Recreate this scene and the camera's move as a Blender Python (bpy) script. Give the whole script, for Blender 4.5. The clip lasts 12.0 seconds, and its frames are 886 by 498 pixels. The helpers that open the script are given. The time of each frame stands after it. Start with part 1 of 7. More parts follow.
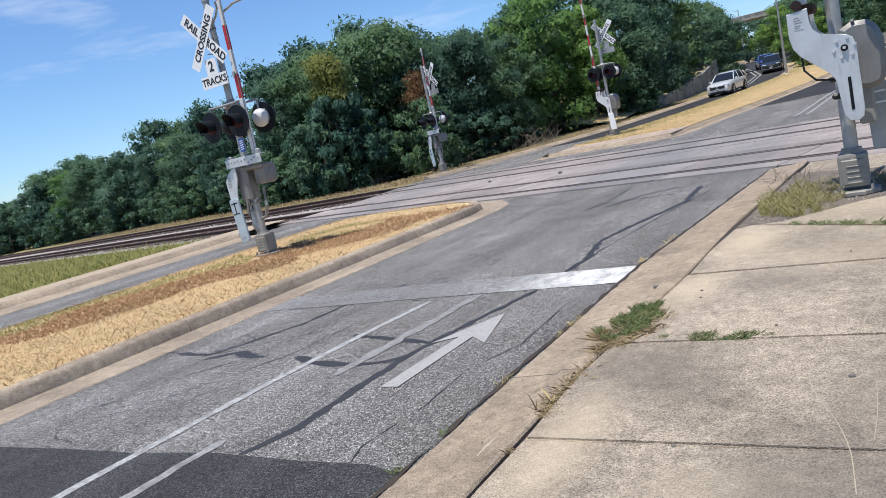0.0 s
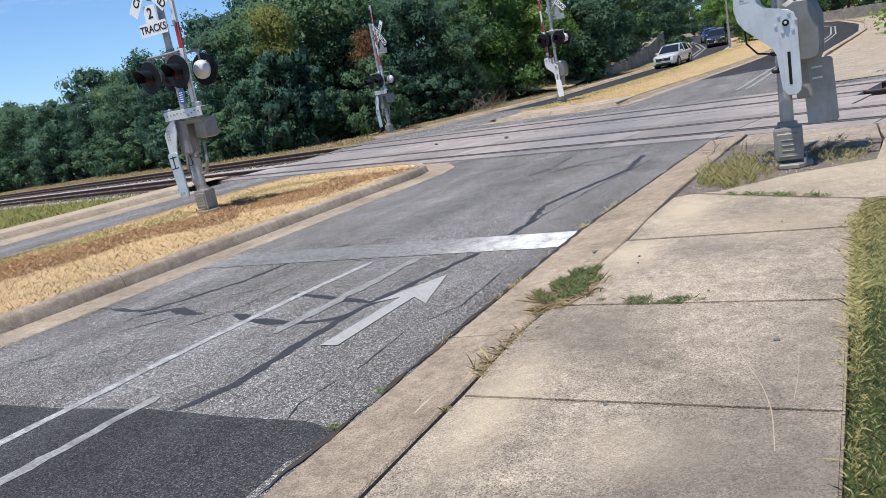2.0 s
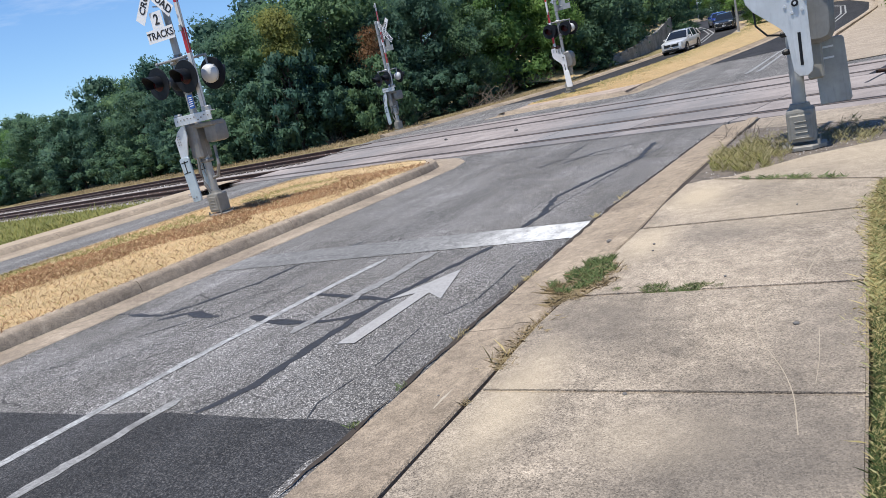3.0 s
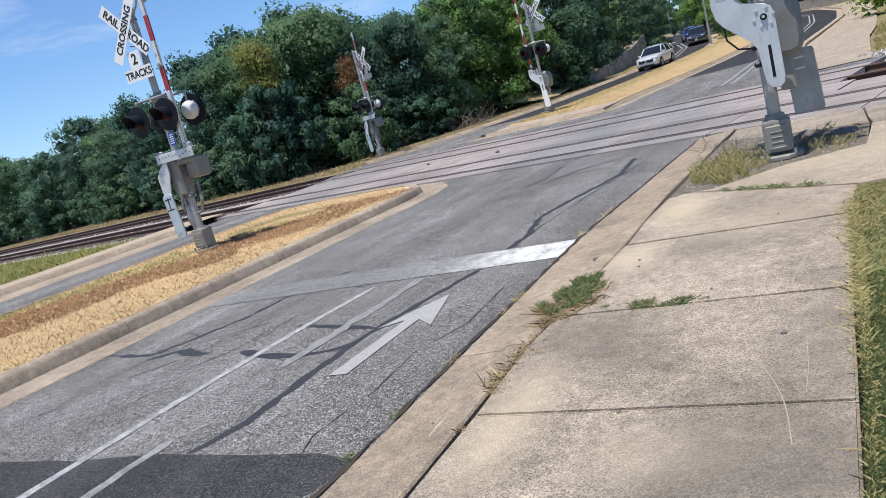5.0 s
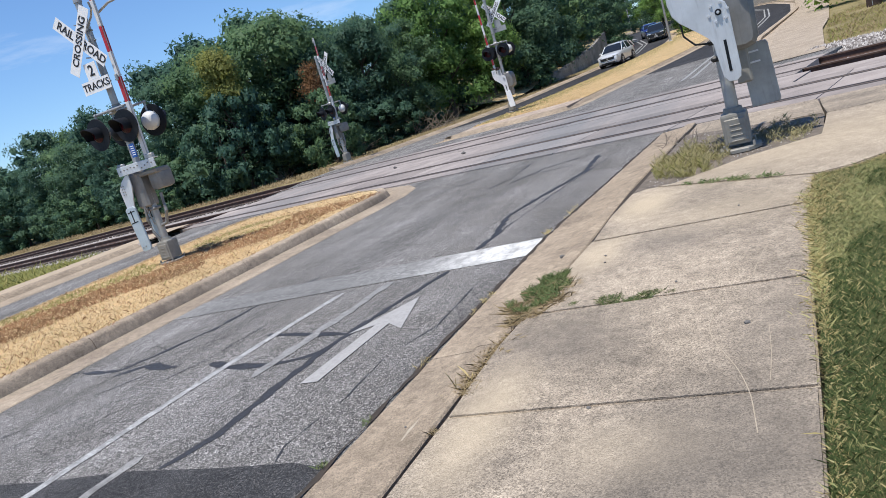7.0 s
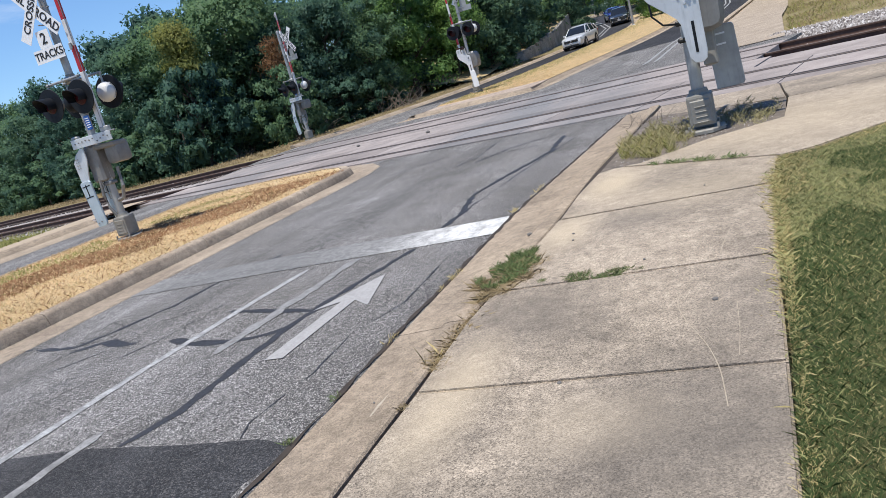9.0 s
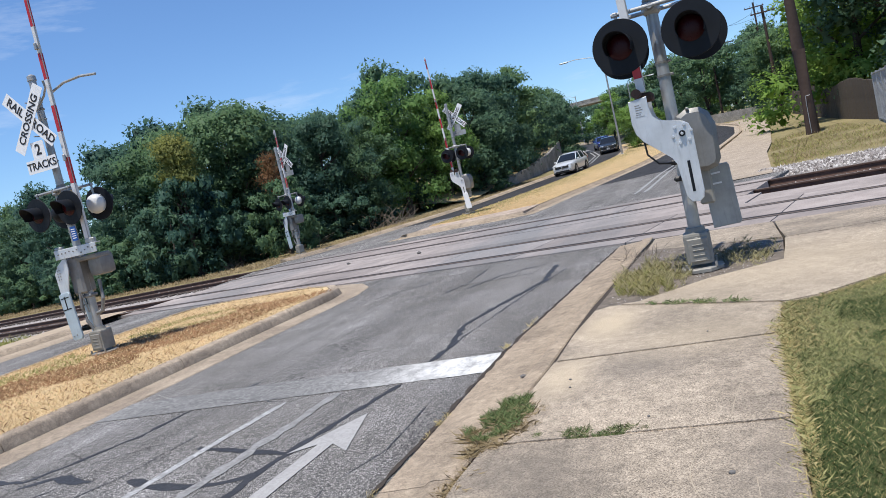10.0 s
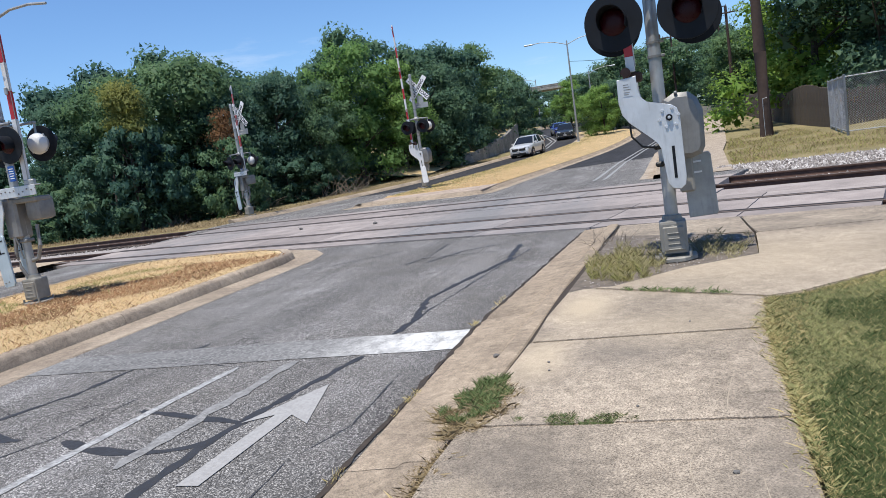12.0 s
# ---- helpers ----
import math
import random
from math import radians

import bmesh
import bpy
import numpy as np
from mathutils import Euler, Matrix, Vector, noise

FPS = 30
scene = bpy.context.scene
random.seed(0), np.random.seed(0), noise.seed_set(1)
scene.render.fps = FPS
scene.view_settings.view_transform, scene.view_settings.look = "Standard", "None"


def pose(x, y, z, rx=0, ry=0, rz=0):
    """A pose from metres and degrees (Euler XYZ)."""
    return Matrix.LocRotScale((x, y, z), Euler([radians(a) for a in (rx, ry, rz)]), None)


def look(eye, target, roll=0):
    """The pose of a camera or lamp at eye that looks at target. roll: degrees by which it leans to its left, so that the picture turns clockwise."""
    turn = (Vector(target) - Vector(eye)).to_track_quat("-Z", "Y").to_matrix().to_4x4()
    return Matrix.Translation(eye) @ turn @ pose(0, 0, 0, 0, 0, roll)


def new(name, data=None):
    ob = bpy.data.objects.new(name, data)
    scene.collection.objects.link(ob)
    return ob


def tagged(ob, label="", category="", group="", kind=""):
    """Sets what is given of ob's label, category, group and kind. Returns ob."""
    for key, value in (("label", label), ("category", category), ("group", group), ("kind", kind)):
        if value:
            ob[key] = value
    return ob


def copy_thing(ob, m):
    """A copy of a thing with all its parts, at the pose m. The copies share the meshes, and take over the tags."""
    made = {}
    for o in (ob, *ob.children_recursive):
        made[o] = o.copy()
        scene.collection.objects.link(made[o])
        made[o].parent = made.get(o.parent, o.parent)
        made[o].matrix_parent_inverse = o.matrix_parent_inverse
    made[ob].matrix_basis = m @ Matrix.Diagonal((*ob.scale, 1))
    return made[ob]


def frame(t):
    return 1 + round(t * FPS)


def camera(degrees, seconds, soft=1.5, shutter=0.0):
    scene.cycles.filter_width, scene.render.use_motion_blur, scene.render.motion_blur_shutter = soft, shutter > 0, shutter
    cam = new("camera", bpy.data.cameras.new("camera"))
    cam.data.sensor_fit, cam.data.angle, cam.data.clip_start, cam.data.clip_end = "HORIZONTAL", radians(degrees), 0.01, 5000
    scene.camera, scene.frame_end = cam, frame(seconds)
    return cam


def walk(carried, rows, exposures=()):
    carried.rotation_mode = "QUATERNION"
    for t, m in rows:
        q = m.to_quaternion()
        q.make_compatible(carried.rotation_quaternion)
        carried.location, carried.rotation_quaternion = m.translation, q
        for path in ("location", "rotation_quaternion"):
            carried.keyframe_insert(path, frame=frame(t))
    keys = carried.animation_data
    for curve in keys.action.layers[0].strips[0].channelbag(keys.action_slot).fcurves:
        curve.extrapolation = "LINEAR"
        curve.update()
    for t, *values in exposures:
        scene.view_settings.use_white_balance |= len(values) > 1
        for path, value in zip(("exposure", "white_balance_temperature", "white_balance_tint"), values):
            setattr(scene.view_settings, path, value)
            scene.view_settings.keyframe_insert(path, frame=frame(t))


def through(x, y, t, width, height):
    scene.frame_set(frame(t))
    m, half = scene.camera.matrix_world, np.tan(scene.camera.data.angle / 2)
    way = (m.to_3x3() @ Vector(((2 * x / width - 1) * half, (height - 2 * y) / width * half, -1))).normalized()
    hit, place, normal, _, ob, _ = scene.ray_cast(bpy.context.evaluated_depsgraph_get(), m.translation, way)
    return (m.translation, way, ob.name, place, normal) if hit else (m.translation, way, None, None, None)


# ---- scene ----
cam = camera(61.3, 12.0, 0.8)
PATH = [
    (0, (2.417, -2.914, 1.677), (1.347, -1.249, 1.391), -12.3),
    (0.5, (2.434, -2.91, 1.675), (1.407, -1.219, 1.38), -10.8),
    (1, (2.441, -2.882, 1.66), (1.495, -1.155, 1.313), -10.5),
    (1.5, (2.439, -2.889, 1.659), (1.495, -1.168, 1.275), -11.3),
    (2, (2.419, -2.901, 1.649), (1.468, -1.19, 1.24), -10.2),
    (2.5, (2.423, -2.906, 1.648), (1.459, -1.205, 1.23), -11.1),
    (3, (2.414, -2.895, 1.643), (1.431, -1.203, 1.229), -12.4),
    (5, (2.426, -2.904, 1.663), (1.48, -1.18, 1.301), -14.9),
    (5.5, (2.436, -2.887, 1.661), (1.531, -1.14, 1.304), -15.2),
    (6, (2.44, -2.889, 1.659), (1.563, -1.127, 1.301), -15.6),
    (6.5, (2.449, -2.894, 1.659), (1.573, -1.134, 1.291), -16.5),
    (8.5, (2.424, -2.879, 1.645), (1.566, -1.118, 1.24), -16.2),
    (9, (2.372, -2.872, 1.627), (1.58, -1.093, 1.174), -15.5),
    (9.5, (2.306, -2.803, 1.641), (1.587, -0.972, 1.28), -14.4),
    (10, (2.265, -2.532, 1.741), (1.552, -0.671, 1.576), -13.0),
    (10.5, (2.179, -2.412, 1.72), (1.239, -0.662, 1.489), -13.5),
    (11, (2.086, -2.434, 1.747), (1.05, -0.742, 1.494), -11.2),
    (11.5, (1.887, -2.327, 1.702), (1.146, -0.481, 1.49), -7.8),
    (12, (1.899, -2.277, 1.693), (1.309, -0.383, 1.439), -8.4),
]
walk(cam, [(t, look(eye, target, roll)) for t, eye, target, roll in PATH], [(0, 0.58, 6350, 10), (12, 0.58, 6350, 10)])

# ---- world, sun ----
SUN_AZ, SUN_EL = radians(196), radians(73)
to_sun = Vector((math.sin(SUN_AZ) * math.cos(SUN_EL), math.cos(SUN_AZ) * math.cos(SUN_EL), math.sin(SUN_EL)))
world = bpy.data.worlds.new("world")
scene.world = world
world.use_nodes = True
wn, wl = world.node_tree.nodes, world.node_tree.links
sky = wn.new("ShaderNodeTexSky")
sky.sky_type, sky.sun_disc = "NISHITA", False
sky.sun_elevation, sky.sun_rotation = SUN_EL, SUN_AZ
sky.air_density, sky.dust_density, sky.ozone_density = 1.0, 0.15, 2.5
wtc, wmap, wno = wn.new("ShaderNodeTexCoord"), wn.new("ShaderNodeMapping"), wn.new("ShaderNodeTexNoise")
wramp, wmix = wn.new("ShaderNodeValToRGB"), wn.new("ShaderNodeMix")
wmap.inputs["Scale"].default_value = (1.6, 1.6, 9.0)
wno.inputs["Scale"].default_value, wno.inputs["Detail"].default_value, wno.inputs["Roughness"].default_value = 1.7, 7, 0.62
wramp.color_ramp.elements[0].position, wramp.color_ramp.elements[1].position = 0.6, 1.0
wmix.data_type = "RGBA"
wl.new(wtc.outputs["Generated"], wmap.inputs["Vector"])
wl.new(wmap.outputs[0], wno.inputs["Vector"])
wl.new(wno.outputs[0], wramp.inputs[0])
wl.new(wramp.outputs[0], wmix.inputs[0])
wmix.inputs[7].default_value = (7.0, 7.6, 8.6, 1)
wtint = wn.new("ShaderNodeMix")
wtint.data_type, wtint.blend_type = "RGBA", "MULTIPLY"
wtint.inputs[0].default_value = 1.0
wtint.inputs[7].default_value = (0.78, 0.97, 1.2, 1)
wl.new(sky.outputs[0], wtint.inputs[6])
wl.new(wtint.outputs[2], wmix.inputs[6])
wl.new(wmix.outputs[2], wn["Background"].inputs[0])
wn["Background"].inputs[1].default_value = 0.085
sun = new("sun", bpy.data.lights.new("sun", "SUN"))
sun.data.energy, sun.data.angle, sun.data.color = 3.6, radians(0.55), (1.0, 0.94, 0.84)
sun.matrix_basis = look(to_sun * 50, (0, 0, 0))


# ---- materials ----
class Nodes:
    def __init__(self, name):
        self.m = bpy.data.materials.new(name)
        self.m.use_nodes = True
        self.n, self.l = self.m.node_tree.nodes, self.m.node_tree.links
        self.b = self.n["Principled BSDF"]
        self.tc = self.n.new("ShaderNodeTexCoord").outputs["Object"]

    def put(self, a, b):
        self.l.new(a, b) if isinstance(a, bpy.types.NodeSocket) else setattr(b, "default_value", a)

    def scaled(self, s):
        n = self.n.new("ShaderNodeMapping")
        n.inputs["Scale"].default_value = s
        self.l.new(self.tc, n.inputs["Vector"])
        return n.outputs[0]

    def noise(self, scale, detail=4, rough=0.55, vec=None):
        n = self.n.new("ShaderNodeTexNoise")
        n.inputs["Scale"].default_value, n.inputs["Detail"].default_value, n.inputs["Roughness"].default_value = scale, detail, rough
        self.l.new(vec or self.tc, n.inputs["Vector"])
        return n.outputs[0]

    def cells(self, scale, feature="F1", out="Color", vec=None):
        n = self.n.new("ShaderNodeTexVoronoi")
        n.feature = feature
        n.inputs["Scale"].default_value = scale
        self.l.new(vec or self.tc, n.inputs["Vector"])
        return n.outputs[out]

    def ramp(self, x, *stops):
        n = self.n.new("ShaderNodeValToRGB")
        e = n.color_ramp.elements
        for i, (p, c) in enumerate(stops):
            el = e[i] if i < 2 else e.new(p)
            el.position = p
            el.color = (*c, 1) if isinstance(c, tuple) else (c, c, c, 1)
        self.l.new(x, n.inputs[0])
        return n.outputs[0]

    def mix(self, f, a, b, mode="MIX"):
        n = self.n.new("ShaderNodeMix")
        n.data_type, n.blend_type = "RGBA", mode
        self.put(f, n.inputs[0])
        for v, s in ((a, n.inputs[6]), (b, n.inputs[7])):
            self.put((*v, 1) if isinstance(v, tuple) else v, s)
        return n.outputs[2]

    def rnd(self, kind="object"):
        if kind == "object":
            return self.n.new("ShaderNodeObjectInfo").outputs["Random"]
        return self.n.new("ShaderNodeNewGeometry").outputs["Random Per Island"]

    def done(self, col, rough=0.8, metal=0.0, height=None, strength=0.3, distance=0.01, spec=0.5):
        self.put((*col, 1) if isinstance(col, tuple) else col, self.b.inputs["Base Color"])
        self.put(rough, self.b.inputs["Roughness"])
        self.b.inputs["Metallic"].default_value = metal
        self.b.inputs["Specular IOR Level"].default_value = spec
        if height is not None:
            n = self.n.new("ShaderNodeBump")
            n.inputs["Strength"].default_value, n.inputs["Distance"].default_value = strength, distance
            self.l.new(height, n.inputs["Height"])
            self.l.new(n.outputs[0], self.b.inputs["Normal"])
        return self.m

    def leafy(self, col, share):
        """Lets a share of the light pass through the blade or leaf."""
        tr, add = self.n.new("ShaderNodeBsdfTranslucent"), self.n.new("ShaderNodeMixShader")
        self.l.new(col, tr.inputs[0])
        add.inputs[0].default_value = share
        self.l.new(self.b.outputs[0], add.inputs[1])
        self.l.new(tr.outputs[0], add.inputs[2])
        self.l.new(add.outputs[0], self.n["Material Output"].inputs[0])
        return self.m


def shade(c, k):
    return tuple(v * k for v in c)


def plain(name, col, rough=0.6, metal=0.0, var=0.25, big=1.5, fine=30.0, bump=0.15, spec=0.5):
    k = Nodes(name)
    a = k.ramp(k.noise(big, 5), (0.3, shade(col, 1 - var)), (0.7, shade(col, 1 + var * 0.6)))
    c = k.mix(0.35, a, k.ramp(k.noise(fine, 6, 0.7), (0.3, shade(col, 1 - var)), (0.75, shade(col, 1 + var * 0.5))))
    r = k.ramp(k.noise(fine * 0.5, 4), (0.3, max(0.05, rough - 0.12)), (0.7, min(1, rough + 0.12)))
    return k.done(c, r, metal, k.noise(fine * 2, 4), bump, 0.004, spec)


def asphalt(name, dark, light, stone, worn):
    k = Nodes(name)
    stones = k.ramp(k.cells(135), (0.2, shade(dark, 0.7)), (0.48, light), (0.66, shade(light, 1.45)), (0.84, shade(stone, 1.15)))
    coarse = k.ramp(k.noise(40, 3, 0.7), (0.36, shade(dark, 1.2)), (0.62, shade(light, 1.45)))
    c = k.mix(0.24, stones, coarse)
    lanes = k.ramp(k.noise(1.1, 5, 0.6, k.scaled((1.0, 0.09, 1.0))), (0.34, (0.68, 0.67, 0.66)), (0.66, (1.18, 1.17, 1.16)))
    c = k.mix(1.0, c, lanes, "MULTIPLY")
    blot = k.ramp(k.noise(0.5, 8, 0.7), (0.32, (0.72, 0.70, 0.67)), (0.68, (1.2, 1.2, 1.22)))
    c = k.mix(1.0, c, blot, "MULTIPLY")
    c = k.mix(k.ramp(k.noise(2.3, 8, 0.7), (0.5, 0.0), (0.78, 0.4)), c, worn)
    bend = k.mix(0.06, k.tc, k.noise(5, 5, 0.7))
    crack = k.ramp(k.cells(1.5, "DISTANCE_TO_EDGE", "Distance", bend), (0.0, 1.0), (0.008, 0.0))
    keep = k.ramp(k.noise(0.7, 4), (0.46, 0.0), (0.6, 0.8))
    c = k.mix(k.mix(1.0, crack, keep, "MULTIPLY"), c, (0.014, 0.013, 0.012))
    web = k.ramp(k.cells(6.5, "DISTANCE_TO_EDGE", "Distance", k.mix(0.03, k.tc, k.noise(14, 4, 0.7))), (0.0, 1.0), (0.03, 0.0))
    where = k.ramp(k.noise(0.9, 5, 0.6, k.scaled((1.0, 0.35, 1.0))), (0.50, 0.0), (0.62, 0.75))
    c = k.mix(k.mix(1.0, web, where, "MULTIPLY"), c, (0.03, 0.028, 0.026))
    return k.done(c, k.ramp(k.noise(60, 2), (0.3, 0.72), (0.7, 0.95)), 0, k.cells(100, "F1", "Distance"), 0.9, 0.008, 0.3)


def concrete(name, col, stain, speck=0.5, dirt=()):
    k = Nodes(name)
    c = k.ramp(k.noise(1.1, 7, 0.66), (0.32, shade(col, 0.74)), (0.5, col), (0.7, shade(col, 1.2)))
    c = k.mix(k.ramp(k.noise(0.8, 8, 0.68), (0.45, 0.0), (0.66, 0.7)), c, stain)
    mott = k.ramp(k.noise(11, 6, 0.75), (0.34, 0.72), (0.66, 1.2))
    c = k.mix(1.0, c, mott, "MULTIPLY")
    grit = k.ramp(k.cells(140), (0.2, 0.28), (0.4, 0.86), (0.58, 1.08), (0.78, 1.55))
    grit = k.mix(0.45, grit, k.ramp(k.noise(100, 4, 0.85), (0.40, 0.4), (0.5, 1.0), (0.60, 1.45)))
    c = k.mix(speck, c, k.mix(1.0, c, grit, "MULTIPLY"))
    pits = k.ramp(k.cells(23, "F1", "Distance"), (0.0, 1.0), (0.13, 0.0))
    pits = k.mix(1.0, pits, k.ramp(k.noise(3.1, 5, 0.7), (0.5, 0.0), (0.62, 0.75)), "MULTIPLY")
    c = k.mix(pits, c, shade(stain, 0.45))
    each = k.ramp(k.rnd(), (0.0, 0.9), (1.0, 1.08))
    c = k.mix(1.0, c, each, "MULTIPLY")
    # Toned patches: sand, stains, and on the walk some painted shade.
    for x, y, sx, sy, tone, most in dirt:
        put = k.n.new("ShaderNodeMapping")
        put.vector_type = "TEXTURE"
        put.inputs["Location"].default_value, put.inputs["Scale"].default_value = (x, y, 0.1), (sx, sy, 1)
        bent = k.mix(0.12, k.tc, k.noise(3.5, 5, 0.65))
        k.l.new(bent, put.inputs["Vector"])
        far = k.n.new("ShaderNodeVectorMath")
        far.operation = "LENGTH"
        k.l.new(put.outputs[0], far.inputs[0])
        c = k.mix(k.ramp(far.outputs["Value"], (0.25, most), (1.0, 0.0)), c, tone)
    return k.done(c, 0.9, 0, k.cells(125, "F1", "Distance"), 0.7, 0.006, 0.25)


def foliage(name, dark, mid, light, through=0.5):
    k = Nodes(name)
    c = k.ramp(k.rnd("island"), (0.0, dark), (0.55, mid), (1.0, light))
    c = k.mix(0.5, c, k.ramp(k.noise(0.55, 3), (0.35, shade(dark, 1.1)), (0.65, shade(light, 0.95))))
    c = k.mix(1.0, c, k.ramp(k.rnd(), (0.0, (0.62, 0.72, 0.85)), (0.5, (1.0, 1.0, 1.0)), (1.0, (1.3, 1.2, 0.85))), "MULTIPLY")
    k.done(c, 0.62, 0, None, spec=0.25)
    return k.leafy(c, through)


def blades(name, *cols):
    k = Nodes(name)
    c = k.ramp(k.rnd("island"), *[(i / (len(cols) - 1), c) for i, c in enumerate(cols)])
    c = k.mix(0.5, c, tuple(sum(v) / len(cols) for v in zip(*cols)))
    c = k.mix(1.0, c, k.ramp(k.noise(0.9, 5, 0.65), (0.3, (0.72, 0.74, 0.7)), (0.7, (1.2, 1.16, 1.1))), "MULTIPLY")
    k.done(c, 0.75, 0, None, spec=0.2)
    return k.leafy(c, 0.35)


M_ROAD = asphalt("old_asphalt", (0.036, 0.0355, 0.035), (0.15, 0.145, 0.138), (0.60, 0.58, 0.55), (0.17, 0.16, 0.145))
M_PATCH = asphalt("patch_asphalt", (0.018, 0.018, 0.019), (0.045, 0.045, 0.047), (0.16, 0.155, 0.15), (0.06, 0.06, 0.06))
M_NEWROAD = asphalt("new_asphalt", (0.02, 0.02, 0.022), (0.035, 0.035, 0.038), (0.06, 0.06, 0.06), (0.045, 0.045, 0.047))
# The wide dark patch at (1.9, -0.1) is tree shade put into the colour.
SAND_TONE, STAIN_SHADE_TONE = (0.52, 0.425, 0.30), (0.16, 0.138, 0.115)
M_WALK = concrete("walk_concrete", (0.39, 0.323, 0.247), (0.165, 0.14, 0.113), 1.0, ((0.82, 2.7, 0.3, 0.6, SAND_TONE, 0.6), (1.0, 3.9, 0.35, 0.6, SAND_TONE, 0.8), (1.35, 2.75, 0.45, 0.35, STAIN_SHADE_TONE, 0.5), (0.95, 1.2, 0.5, 0.6, STAIN_SHADE_TONE, 0.45), (2.05, 1.0, 0.4, 0.7, STAIN_SHADE_TONE, 0.45), (2.2, 5.3, 2.6, 1.7, SAND_TONE, 0.45), (1.7, 3.3, 0.9, 0.6, SAND_TONE, 0.35), (1.45, 0.0, 0.4, 0.3, SAND_TONE, 0.35), (1.9, -0.1, 0.85, 0.85, STAIN_SHADE_TONE, 0.5), (0.75, 0.3, 0.25, 0.8, SAND_TONE, 0.6)))
M_KERB = concrete("kerb_concrete", (0.37, 0.295, 0.215), (0.23, 0.185, 0.14), 0.7)
M_MKERB = concrete("median_kerb_concrete", (0.40, 0.325, 0.245), (0.22, 0.175, 0.135), 0.7)
def panel_material():
    k = Nodes("crossing_concrete")
    c = k.ramp(k.noise(1.3, 7, 0.66), (0.3, (0.21, 0.16, 0.135)), (0.52, (0.36, 0.285, 0.245)), (0.74, (0.50, 0.41, 0.36)))
    sep = k.n.new("ShaderNodeSeparateXYZ")
    k.l.new(k.tc, sep.inputs[0])
    lane = k.n.new("ShaderNodeMapRange")
    lane.inputs[1].default_value, lane.inputs[2].default_value = -16.0, 4.0
    k.l.new(sep.outputs[0], lane.inputs[0])
    worn = k.ramp(lane.outputs[0], (0.06, 0.1), (0.14, 0.75), (0.24, 0.7), (0.33, 0.15), (0.54, 0.2), (0.6, 0.9), (0.77, 0.95), (0.84, 0.3), (0.93, 0.1))
    tyre = k.mix(1.0, worn, k.ramp(k.noise(0.9, 6, 0.65, k.scaled((1.0, 0.12, 1.0))), (0.36, 0.35), (0.6, 1.0)), "MULTIPLY")
    c = k.mix(tyre, c, (0.15, 0.145, 0.143))
    c = k.mix(0.4, c, k.ramp(k.noise(60, 4, 0.75), (0.3, 0.1), (0.7, 0.4)))
    c = k.mix(1.0, c, k.ramp(k.rnd(), (0.0, 0.82), (1.0, 1.14)), "MULTIPLY")
    return k.done(c, 0.88, 0, k.noise(70, 5, 0.7), 0.35, 0.006, 0.25)


M_PANEL = panel_material()
M_FARWALK = concrete("far_walk_concrete", (0.42, 0.345, 0.265), (0.35, 0.285, 0.215), 0.5)
M_WALL = concrete("wall_concrete", (0.36, 0.335, 0.30), (0.17, 0.155, 0.14), 0.3)
M_TAR = plain("tar_seal", (0.036, 0.035, 0.036), 0.6, 0, 0.35, 6, 60, 0.3)
M_GAP = plain("joint_dirt", (0.05, 0.037, 0.027), 0.95, 0, 0.4, 9, 70, 0.5)
M_SAND = plain("sandy_dirt", (0.42, 0.33, 0.23), 0.95, 0, 0.3, 3, 60, 0.5)


def paint(name, col, wear, lo=0.40, hi=0.62):
    k = Nodes(name)
    w = k.ramp(k.noise(7, 9, 0.75), (lo, 1.0), (hi, 0.0))
    g = k.ramp(k.cells(58), (0.15, 0.25), (0.7, 1.0))
    w = k.mix(1.0, w, g, "MULTIPLY")
    c = k.mix(w, wear, col)
    return k.done(c, 0.75, 0, k.cells(75, "F1", "Distance"), 0.3, 0.004, 0.3)


M_LINE = paint("white_line_paint", (0.46, 0.46, 0.455), (0.17, 0.166, 0.16), 0.44, 0.66)
M_ARROW = paint("arrow_paint", (0.37, 0.36, 0.345), (0.29, 0.28, 0.27), 0.5, 0.8)
M_FADED = paint("faded_paint", (0.31, 0.305, 0.295), (0.15, 0.146, 0.14), 0.44, 0.68)


def stop_paint():
    """Bright by the kerb, scuffed away towards the median."""
    k = Nodes("stop_line_paint")
    sep = k.n.new("ShaderNodeSeparateXYZ")
    k.l.new(k.tc, sep.inputs[0])
    away = k.n.new("ShaderNodeMapRange")
    away.inputs[1].default_value, away.inputs[2].default_value = -5.0, 0.0
    k.l.new(sep.outputs[0], away.inputs[0])
    whole = k.ramp(away.outputs[0], (0.0, 0.14), (0.2, 0.02), (0.55, 0.04), (0.72, 0.16), (0.9, 0.92))
    patchy = k.ramp(k.noise(5, 9, 0.8, k.scaled((1, 0.6, 1))), (0.4, 1.15), (0.62, 0.35))
    w = k.mix(1.0, whole, patchy, "MULTIPLY")
    worn = k.ramp(k.cells(58), (0.18, (0.07, 0.068, 0.065)), (0.55, (0.15, 0.146, 0.14)), (0.95, (0.36, 0.35, 0.33)))
    worn = k.mix(k.ramp(k.noise(2.6, 8, 0.7, k.scaled((0.5, 1.6, 1))), (0.42, 0.0), (0.62, 0.55)), worn, (0.20, 0.195, 0.185))
    c = k.mix(w, worn, (0.70, 0.69, 0.66))
    return k.done(c, 0.75, 0, k.cells(75, "F1", "Distance"), 0.3, 0.004, 0.3)


M_STOP = stop_paint()
M_CHALK = paint("scratch_mark", (0.45, 0.385, 0.30), (0.36, 0.30, 0.225), 0.36, 0.58)


